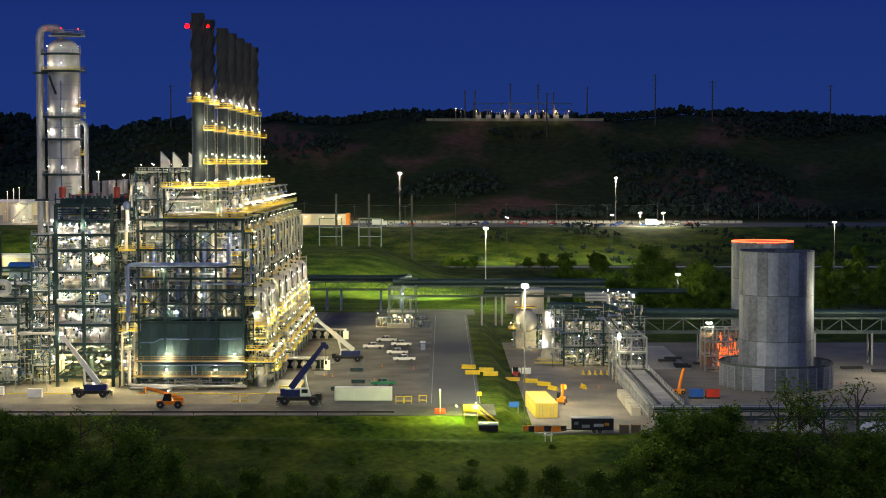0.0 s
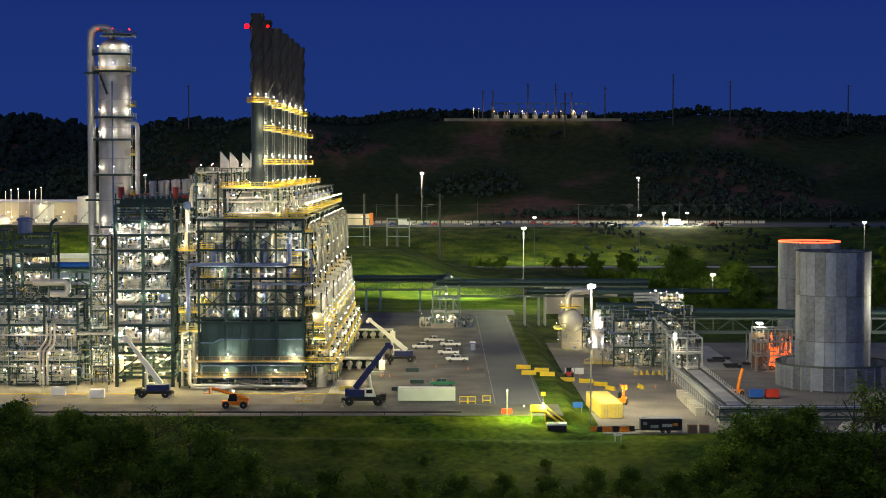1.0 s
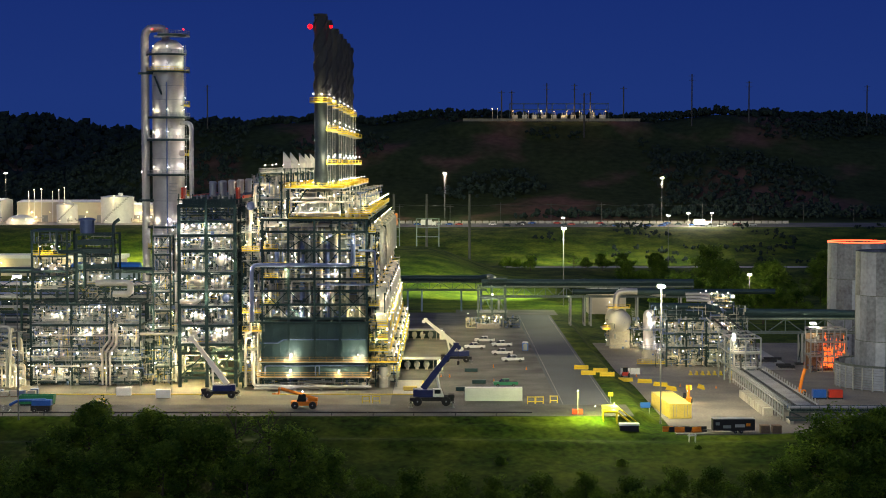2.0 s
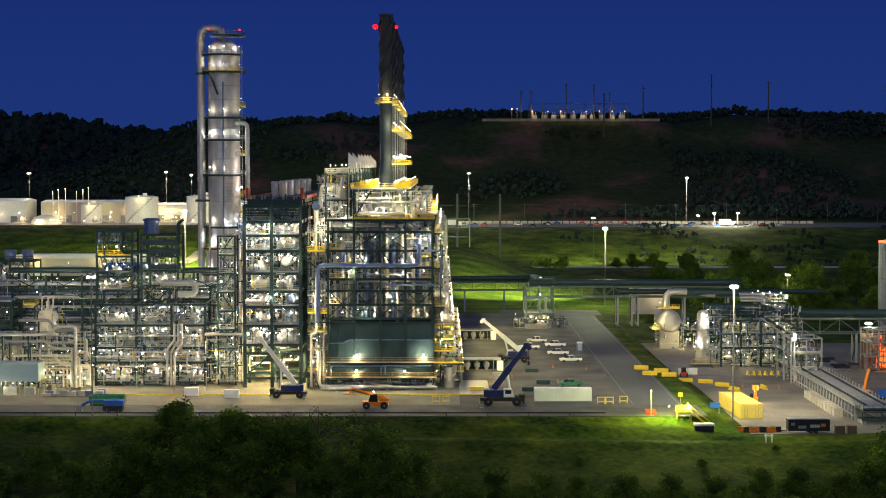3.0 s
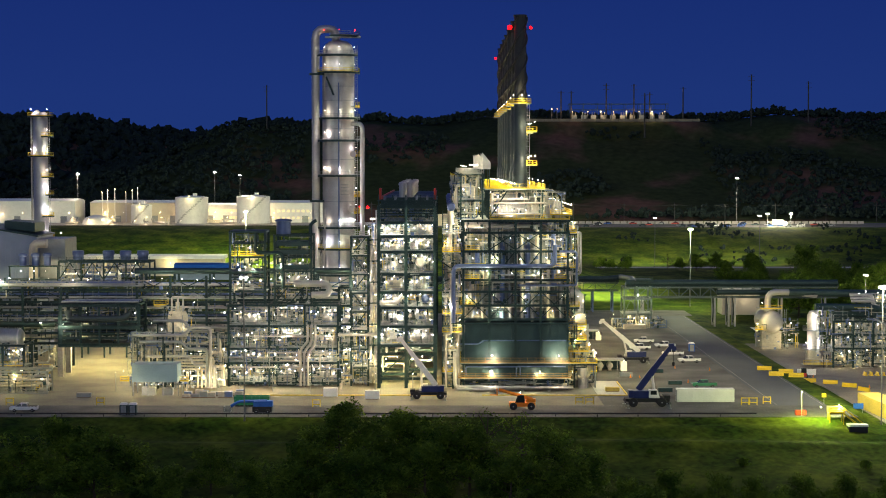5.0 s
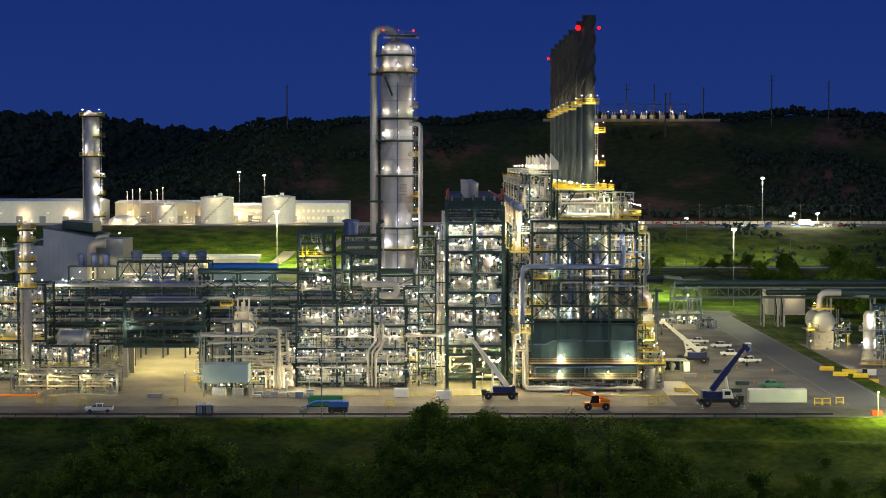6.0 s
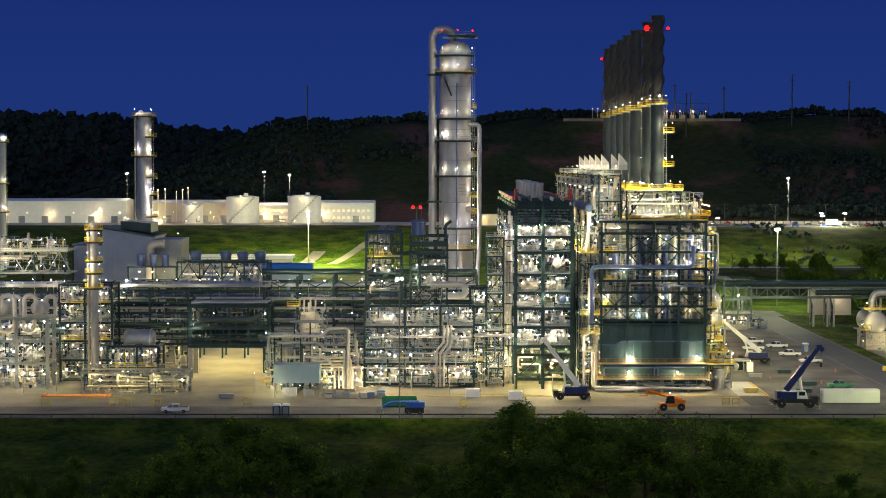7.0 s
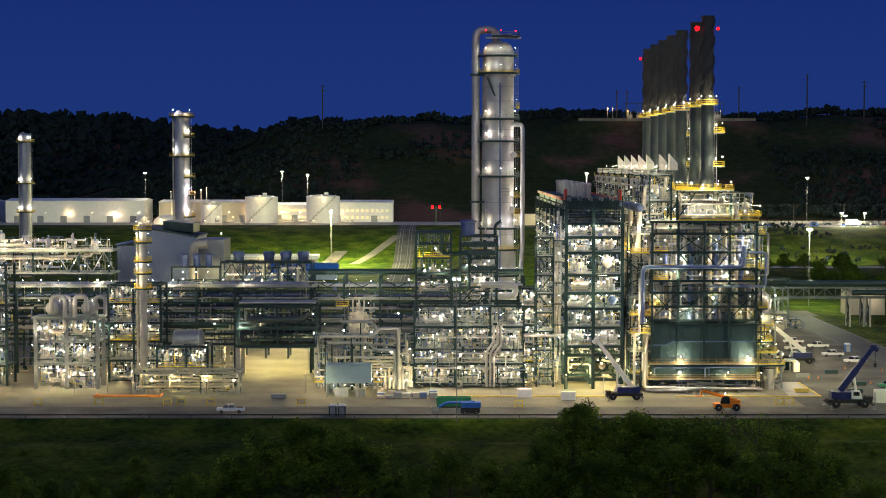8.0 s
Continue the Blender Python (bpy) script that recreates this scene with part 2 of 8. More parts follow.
def railing(b, pts, h=1.1, step=2.0, t=0.09, slot=0):
    """Posts, two rails and a toe board along pts."""
    for a, c in zip(pts, pts[1:]):
        a, c = Vector(a), Vector(c)
        k = max(1, round((c - a).length / step))
        for i in range(k + 1):
            p = a.lerp(c, i / k)
            b.box(p + Vector((0, 0, h / 2)), (t, t, h), 0, slot)
        mid, d = (a + c) / 2, c - a
        flat = math.atan2(d.y, d.x)
        for z, s in ((h, t), (h * 0.55, t), (0.14, 0.3)):
            b.box(mid + Vector((0, 0, z)), (d.length, 0.8 * t, s), flat, slot)
    return b


def lamp_mesh(mat, r):
    b = Build()
    b.box((0, 0, r * 1.05), (r * 1.5, r * 1.5, r * 0.35))
    b.turned([(0.02, -r), (r * 0.75, -r * 0.6), (r * 0.95, 0), (r * 0.75, r * 0.6), (0.02, r * 0.85)], n=6, slot=1)
    return b.mesh("lamp", [GALV, mat], False)


LIT = {}
EVERY = 2


def lamp(x, y, z, parent, mat=None, r=0.16, sure=False, boost=1.0):
    """A lamp with a housing and a lit lens. Every second one on a thing throws the light of two, or, if sure, each its own."""
    mat = mat or L_WHITE
    odd = abs(math.sin(12.9898 * x + 78.233 * y + 37.719 * z)) * 43.7 % 1.0
    lens = round(r * (0.65, 0.8, 0.95, 1.15, 1.4)[int(5 * odd)], 2)
    ob = new("lamp", kept(("lamp", mat.name, lens), lambda: lamp_mesh(mat, lens)))
    ob.parent = parent
    ob.location = (x, y, z)
    if not sure:
        n = LIT[(parent.name, mat.name)] = LIT.get((parent.name, mat.name), -1) + 1
    if mat.name in THROWS and (sure or n % EVERY == 0):
        watts, colour = THROWS[mat.name]
        grade = int(odd * 300) % 4
        key = ("throw", mat.name, r, sure, grade, boost)
        if key not in MESHES:
            d = MESHES[key] = bpy.data.lights.new("lamp_light", "POINT")
            much, g_, b_ = ((0.5, 0.95, 0.7), (0.8, 1.0, 1.0), (1.1, 0.98, 0.85), (1.45, 1.03, 1.15))[grade]
            d.energy, d.shadow_soft_size, d.color = (1 if sure else EVERY) * boost * much * watts * (r / 0.16) ** 2, 0.0, (colour[0], colour[1] * g_, colour[2] * b_)
        lt = new("lamp_light", MESHES[key])
        lt.parent = parent
        lt.location = (x, y - (0.25 if mat is L_TOWER else 1.2), z - lens - (0.06 if mat is L_TOWER else 0.3))
    return ob


def deck(x0, x1, y0, y1, z, parent, t=0.16, mat=None):
    return part("deck", Build().span((x0, y0, z - t), (x1, y1, z)), mat or DECK, parent, smooth=False)


def rail(pts, parent, mat=None):
    return part("handrail", railing(Build(), pts), mat or YELLOW, parent, smooth=False)


def exchanger(x, y, z, length, r, parent, along="x", mat=None):
    """A horizontal drum on two saddles with a flanged end."""
    b = Build()
    d = Vector((1, 0, 0)) if along == "x" else Vector((0, 1, 0))
    p = Vector((x, y, z + r + 0.5))
    b.drum(p, p + d * length, r)
    for s in (0.22, 0.78):
        b.box(p + d * length * s - Vector((0, 0, r / 2 + 0.3)), (0.4 if along == "x" else 1.4 * r, 1.4 * r if along == "x" else 0.4, r + 0.5))
    b.turned([(r * 1.12, 0), (r * 1.12, 0.16)], p + d * length * 0.86, d, 14)
    b.cyl(p + d * length * 0.5, p + d * length * 0.5 + Vector((0, 0, r + 0.7)), 0.22, 8)
    return part("heat_exchanger", b, mat or CLAD, parent)


def vessel(x, y, z, h, r, parent, mat=None, legs=True):
    """An upright drum on a skirt, with a nozzle and a manway."""
    b = Build()
    b.turned([(r, 0), (r, 0.8)], (x, y, z), n=14)
    b.drum((x, y, z + 0.5), (x, y, z + h), r)
    b.cyl((x, y, z + h - 0.1), (x, y, z + h + 0.8), 0.25, 8)
    b.cyl((x, y - r + 0.1, z + h * 0.4), (x, y - r - 0.5, z + h * 0.4), 0.4, 10)
    return part("vessel", b, mat or CLAD, parent)


def pump(x, y, z, parent):
    b = Build()
    b.box((x, y, z + 0.15), (2.2, 1.0, 0.3))
    b.cyl((x - 0.9, y, z + 0.75), (x + 0.2, y, z + 0.75), 0.42, 10)
    b.cyl((x + 0.2, y, z + 0.75), (x + 0.6, y, z + 0.75), 0.2, 8)
    b.turned([(0.5, 0), (0.5, 0.35)], (x + 0.6, y, z + 0.75), (1, 0, 0), 10)
    b.cyl((x + 0.75, y, z + 0.8), (x + 0.75, y, z + 1.7), 0.17, 8)
    return part("pump", b, PIPE, parent)


def plumb(rng, x0, x1, y0, y1, z0, z1, parent, count, r=(0.12, 0.32), mats=None):
    """Pipes with square bends that wander through a bay."""
    mats = mats or (CLAD, CLADW, PIPE)
    for _ in range(count):
        p = [rng.uniform(x0, x1), rng.uniform(y0, y1), rng.uniform(z0, z1)]
        pts = [tuple(p)]
        axis = rng.choice((0, 0, 2, 1))
        lims = ((x0, x1), (y0, y1), (z0, z1))
        for _ in range(rng.randint(1, 4)):
            p[axis] = rng.uniform(*lims[axis])
            if (Vector(p) - Vector(pts[-1])).length > 0.8:
                pts.append(tuple(p))
            axis = rng.choice([a for a in (0, 1, 2, 2) if a != axis])
        if len(pts) > 1:
            part("pipe", Build().pipe(pts, rng.uniform(*r)), rng.choice(mats), parent)


def fit_out(rng, x0, x1, y0, y1, z, h, parent, heavy=1, pipes=4, lamps=2, lampmat=None):
    """Equipment, pipes and lamps on one floor of a bay."""
    w = x1 - x0
    for _ in range(heavy):
        k = rng.random()
        y = rng.uniform(y0 + 1.2, min(y1 - 1.2, y0 + 5))
        if k < 0.5:
            r = min(rng.uniform(0.5, 1.0), h * 0.25)
            length = min(w * 0.7, rng.uniform(3, 6))
            exchanger(rng.uniform(x0 + 0.3, max(x0 + 0.31, x1 - length - 0.3)), y, z, length, r, parent, mat=rng.choice((CLAD, CLADW, GALV)))
        elif k < 0.85:
            vessel(rng.uniform(x0 + 1, x1 - 1), y, z, h * rng.uniform(0.5, 0.8), rng.uniform(0.5, 0.95), parent, rng.choice((CLAD, CLADW)))
        else:
            pump(rng.uniform(x0 + 1.2, x1 - 1.2), y, z, parent)
    plumb(rng, x0 + 0.3, x1 - 0.3, y0 + 0.4, min(y1 - 0.4, y0 + 6), z + 0.3, z + h - 0.6, parent, pipes)
    lamps = 2 * lamps
    for i in range(lamps):
        lamp(x0 + w * (i + rng.uniform(0.1, 0.9)) / lamps, y0 + rng.uniform(-0.3, 2.2), z + h * rng.uniform(0.45, 0.85), parent, lampmat, 0.18, False, 0.34)


def steelwork(parent, xs, ys, levels, z0=0.0, col=0.55, beam=0.42, mat=None, tops=None):
    """Columns at every xs and ys, beams along and across at every level."""
    mat = mat or STEEL
    for i, x in enumerate(xs):
        for y in ys:
            member("column", (x, y, z0), (x, y, tops[i] if tops else levels[-1]), col, mat, parent)
    for z in levels:
        for y in ys:
            member("beam", (xs[0] - col / 2 - 0.02, y, z - beam * 0.6), (xs[-1] + col / 2 + 0.02, y, z - beam * 0.6), beam, mat, parent, beam * 1.3)
        for x in xs:
            if len(ys) > 1:
                member("beam", (x, ys[0] + col / 2, z - beam * 0.6), (x, ys[-1] - col / 2, z - beam * 0.6), beam * 0.9, mat, parent, beam * 1.2)


def cross_brace(parent, a, b, w=0.3, mat=None, kind="x"):
    """Diagonals in the upright panel from corner a to corner b."""
    mat = mat or STEEL
    (x0, y0, z0), (x1, y1, z1) = a, b
    if kind == "x":
        member("brace", (x0, y0, z0), (x1, y1, z1), w, mat, parent)
        member("brace", (x0, y0 + 0.05, z1), (x1, y1 + 0.05, z0), w, mat, parent)
    elif kind == "v":
        mid = ((x0 + x1) / 2, (y0 + y1) / 2, z1)
        member("brace", (x0, y0, z0), mid, w, mat, parent)
        member("brace", mid, (x1, y1, z0), w, mat, parent)
    else:
        mid = ((x0 + x1) / 2, (y0 + y1) / 2, z0)
        member("brace", (x0, y0, z1), mid, w, mat, parent)
        member("brace", mid, (x1, y1, z1), w, mat, parent)


def ladder(x, y, z0, z1, parent):
    """A caged ladder: two stiles and rungs."""
    b = Build()
    for d in (-0.3, 0.3):
        b.span((x + d - 0.05, y - 0.05, z0), (x + d + 0.05, y + 0.05, z1))
    n = int((z1 - z0) / 0.6)
    for i in range(n):
        b.span((x - 0.3, y - 0.03, z0 + 0.6 * i), (x + 0.3, y + 0.03, z0 + 0.6 * i + 0.06))
    return part("ladder", b, GALV, parent, smooth=False)


def mast(x, y, z, h, power, label="tall steel light mast with a lit lamp crown", r=0.11, colour=(1.0, 0.9, 0.6), heads=4, aim=None, fill=0, cone=125):
    """A light mast whose lamps light the ground."""
    m = thing("light_mast", x, y, z, label, "light mast", "light masts")
    part("pole", Build().turned([(r * 2.2, 0), (r * 2.2, 0.5), (r * 1.5, 0.6), (r, h)], n=10), POLE, m)
    part("crown", Build().turned([(0.5, 0), (0.7, 0.1), (0.7, 0.25), (0.4, 0.35)], (0, 0, h - 0.1), n=10), GALV, m)
    for k in range(heads):
        a = 2 * math.pi * (k + 0.5) / heads
        p = Vector((0.75 * math.cos(a), 0.75 * math.sin(a), h - 0.2))
        part("lamp_head", Build().box(p + Vector((0, 0, 0.22)), (0.6, 0.45, 0.12)).ball(p - Vector((0, 0, 0.12 if y < 500 else 0)), 0.3 if y < 500 else 0.36, 8, 1), [GALV, L_MAST], m)
    if power:
        lt = new("mast_light", bpy.data.lights.new("mast_light", "SPOT" if aim else "POINT"))
        lt.data.energy, lt.data.shadow_soft_size, lt.data.color = power * 1.5, 0.35, colour
        lt.parent = m
        if aim:
            lt.data.spot_size, lt.data.spot_blend = radians(cone), 0.8
            lt.matrix_basis = look((0, 0.6, h - 0.9), (aim[0], aim[1], 0))
        else:
            lt.location = (0, -1.6, h - 0.9)
    if fill:
        lt = new("mast_light", bpy.data.lights.new("mast_light", "POINT"))
        lt.data.energy, lt.data.shadow_soft_size, lt.data.color = fill, 0.35, colour
        lt.parent = m
        lt.location = (0, -1.6, h - 0.9)
    return m


def clutter(rng, x0, x1, y0, y1, z0, z1, parent, count, name="small_pipework"):
    """Conduits, valves, junction boxes and hangers too small to tell apart, as one part."""
    b = Build()
    lims = ((x0, x1), (y0, y1), (z0, z1))
    for _ in range(count):
        p = [rng.uniform(*q) for q in lims]
        p[1] = max(p[1], rng.uniform(*lims[1]))
        axis = rng.choice((0, 0, 2, 2, 2, 1))
        size = [rng.uniform(0.06, 0.13)] * 3
        lo, hi = lims[axis]
        size[axis] = min(hi - lo, rng.uniform(0.8, 4.5))
        p[axis] = min(hi - size[axis] / 2, max(lo + size[axis] / 2, p[axis]))
        b.box(p, size, 0, rng.choice((0, 0, 1, 1, 1, 2, 2, 2, 2, 3, 4)))
    for _ in range(count):
        p = [rng.uniform(*q) for q in lims]
        k = rng.random()
        slot = rng.choice((0, 1, 1, 2, 2, 3))
        if k < 0.5:
            pts = [tuple(p)]
            axis = rng.choice((0, 0, 2, 2, 1))
            for _ in range(rng.randint(1, 3)):
                lo, hi = lims[axis]
                p[axis] = min(hi, max(lo, p[axis] + rng.choice((-1, 1)) * rng.uniform(0.8, 5.0)))
                pts.append(tuple(p))
                axis = rng.choice([a for a in (0, 1, 2) if a != axis])
            pts = [q for i, q in enumerate(pts) if i == 0 or (Vector(q) - Vector(pts[i - 1])).length > 0.3]
            if len(pts) > 1:
                b.pipe(pts, rng.uniform(0.05, 0.15), 5, slot=slot)
        elif k < 0.78:
            b.box(p, (rng.uniform(0.25, 0.9), rng.uniform(0.2, 0.5), rng.uniform(0.3, 1.0)), 0, slot)
        elif k < 0.9:
            b.drum(p, Vector(p) + Vector((0, 0, rng.uniform(0.6, 1.4))), rng.uniform(0.15, 0.4), 8, slot)
        else:
            b.turned([(0.28, 0), (0.28, 0.08)], p, (0, -1, 0.2), 8, slot)
            b.cyl(p, Vector(p) + Vector((0, 0.5, 0)), 0.08, 6, slot=slot)
    return part(name, b, [CLADW, GALV, STEEL, BLUEP, YELLOW], parent, kind="stuff")

# ---- the land ----
def smooth(a, b, v):
    t = min(1.0, max(0.0, (v - a) / (b - a)))
    return t * t * (3 - 2 * t)


def profile(pts, v):
    for (a, p), (b, q) in zip(pts, pts[1:]):
        if v <= b:
            return p + (q - p) * max(0.0, (v - a) / (b - a))
    return pts[-1][1]


RIDGE_NEAR = [(-420, 30), (-330, 52), (-268, 78), (-236, 88), (-205, 86), (-130, 93), (-85, 90), (-40, 96), (0, 97), (60, 94), (150, 93), (200, 99), (260, 95), (340, 92), (420, 90), (700, 84), (1500, 70)]
RIDGE_FAR = [(-1600, 130), (-900, 124), (-632, 113), (-566, 107), (-481, 104), (-430, 95), (-389, 90), (-340, 88), (-250, 92), (0, 80), (1600, 70)]
FRONT = [(-400, -26), (180, -26), (250, -19), (290, -12), (316, -7.5), (333, -4.2), (346, -1.8), (352.6, -0.06), (400, -0.06)]


def height(x, y):
    if y < 352.6:
        z = profile(FRONT, y)
        k = smooth(6, 16, x)
        z = z * (1 - k) + min(-2.52, z) * k
        if y < 348:
            z += 0.5 * noise.noise((x * 0.03, y * 0.05, 0)) + 0.35 * noise.noise((x * 0.012, y * 0.3, 7))
            track = y - 337 - 2.5 * noise.noise((x * 0.01, 0, 2))
            z += 0.35 * math.exp(-((track / 3.0) ** 2)) - 0.45 * math.exp(-(((track - 4.5) / 2.0) ** 2))
        return z
    low = (-2.5 - 1.9 * smooth(415, 470, y)) * smooth(12.5, 17.5, x) * (1 - smooth(545, 600, y))
    low -= 6.5 * smooth(30, 60, x) * smooth(545, 640, y) * (1 - smooth(790, 862, y))
    if y < 360:
        low = min(low, -2.46 * smooth(6 + 0.9 * (y - 352.6), 16, x))
    z = -0.06 + low
    z += 15.2 * smooth(876, 1002, y)
    # a broad grass mound behind the pipe bridge, falling away to the east
    z = max(z, -0.06 + low + 11.5 * (1 - smooth(-40, 4, x)) * smooth(-125, -100, x) * smooth(628, 812, y) * (1 - smooth(850, 880, y)))
    if y > 1085:
        k = smooth(1085, 1400, y)
        near = (profile(RIDGE_NEAR, x) - 6.0) * (1 - 0.35 * smooth(1450, 1800, y))
        far = (profile(RIDGE_FAR, x) - 13) * smooth(1300, 2000, y)
        bumps = 7 * noise.noise((x * 0.012, y * 0.012, 3)) + 3 * noise.noise((x * 0.04, y * 0.04, 5))
        top = max(near, far)
        z = 15.1 + (top - 15.1) * (0.55 * k + 0.45 * k * k) + bumps * k * (1 - 0.7 * smooth(1330, 1400, y))
        k = smooth(-44, -16, x) * (1 - smooth(124, 150, x)) * smooth(1318, 1340, y) * (1 - smooth(1385, 1420, y))
        z = z * (1 - k) + 84.9 * k
    return z


def grid_mesh(name, xs, ys, mat):
    b = Build()
    b.v = [(x, y, height(x, y)) for y in ys for x in xs]
    n = len(xs)
    b.f = [(j * n + i, j * n + i + 1, (j + 1) * n + i + 1, (j + 1) * n + i) for j in range(len(ys) - 1) for i in range(n - 1)]
    b.m = [0] * len(b.f)
    return b, mat


def steps(*spans):
    out = []
    for a, b, s in spans:
        k = max(1, round((b - a) / s))
        out += [a + (b - a) * i / k for i in range(k)]
    return out + [spans[-1][1]]


xs = steps((-1600, -500, 50), (-500, 12, 8), (12, 18, 1), (18, 360, 8), (360, 1600, 60))
ys = steps((-400, 200, 60), (200, 320, 5), (320, 362, 1.2), (362, 620, 12), (620, 1085, 7), (1085, 1095, 5))
b, m = grid_mesh("ground", xs, ys, GRASS)
single("ground", b, GRASS, "dark green rough grass sloping down in front of the plant and up behind it", "ground", kind="structure")
xs = steps((-1600, -600, 40), (-600, 420, 9), (420, 1600, 50))
ys = steps((1095, 1500, 9), (1500, 2100, 30), (2100, 4200, 300))
b, m = grid_mesh("hillside", xs, ys, SCRUB)
single("hillside", b, SCRUB, "dark wooded hillside with bare brown patches behind the plant", "hill", kind="structure")


def slab(name, x0, x1, y0, y1, z, mat, label, category="pavement", t=0.05):
    return single(name, Build().span((x0, y0, z - t), (x1, y1, z)), mat, label, category, kind="structure", smooth=False)


slab("pavement", -420, -40, 370, 600, 0.0, PAD, "stained concrete plant pad under the process units", "pavement")
slab("pavement", -40, -3.4, 370, 600, 0.0, ASPHALT, "worn grey asphalt parking yard beside the furnaces", "yard")
slab("road", -420, 11, 353, 370, 0.004, ASPHALT, "grey asphalt service road along the front of the plant", "road")
slab("road", -3.4, 8.2, 370, 590, 0.008, ROADTOP, "straight grey asphalt road running back through the plant", "road")
b = Build().loft([[(x, y, z) for x, z in ((18.5, -2.9 - d), (330, -2.9 - d), (330, -2.45 - d), (18.5, -2.45 - d))] for y, d in ((345, 0), *((415 + 5.5 * k, 1.9 * smooth(415, 470, 415 + 5.5 * k)) for k in range(11)), (540, 1.9))])
single("yard", b, GRAVEL, "lower grey gravel yard with scattered equipment", "yard", kind="structure", smooth=False)
slab("road", -90, 700, 1004, 1075, 15.22, ASPHALT, "wide highway and car park along the foot of the hill", "road", 0.1)
slab("yard", -700, -90.02, 1036, 1092, 15.22, CONC, "pale concrete yard of the far tank farm", "yard", 0.1)
b = Build()
for x0 in range(0, 700, 20):
    b.span((x0, 862, -0.5), (x0 + 20.01, 872, 0.05))
single("road", b, CONC, "pale grey access road along the grass embankment", "road", kind="structure", smooth=False)

# ---- seven cracking furnaces in a row ----
def hood(x, y, z, parent):
    """A vent hood: a square duct with a slanted mouth."""
    b = Build()
    b.span((x - 0.95, y - 1.1, z), (x + 0.95, y + 1.1, z + 1.2))
    lo, hi = z + 1.2, z + 3.8
    vs = [(x - 0.95, y - 1.1, lo), (x + 0.95, y - 1.1, lo), (x + 0.95, y + 1.1, lo), (x - 0.95, y + 1.1, lo),
          (x - 0.95, y - 0.9, hi), (x + 0.9, y - 0.9, lo + 0.5), (x + 0.9, y + 0.9, lo + 0.5), (x - 0.95, y + 0.9, hi)]
    b.add(vs, [(0, 1, 5, 4), (1, 2, 6, 5), (2, 3, 7, 6), (3, 0, 4, 7), (4, 5, 6, 7)])
    return part("vent_hood", b, CLAD, parent, "silver vent hood with a slanted mouth", smooth=False)


def strakes(x, y, z0, z1, r, parent):
    """Three helical strakes round the top of a stack."""
    for k in range(3):
        b = Build()
        n = 44
        inner, outer = [], []
        for i in range(n + 1):
            a = 2 * math.pi * (k / 3 + 1.35 * i / n)
            z = z0 + (z1 - z0) * i / n
            for lst, rr in ((inner, r - 0.02), (outer, r + 0.34)):
                lst.append((x + rr * math.cos(a), y + rr * math.sin(a), z))
        w = 0.09
        ring = [[Vector(p) - Vector((0, 0, w)), Vector(q) - Vector((0, 0, w)), Vector(q) + Vector((0, 0, w)), Vector(p) + Vector((0, 0, w))] for p, q in zip(inner, outer)]
        b.loft(ring)
        part("strake", b, STACKD, parent)


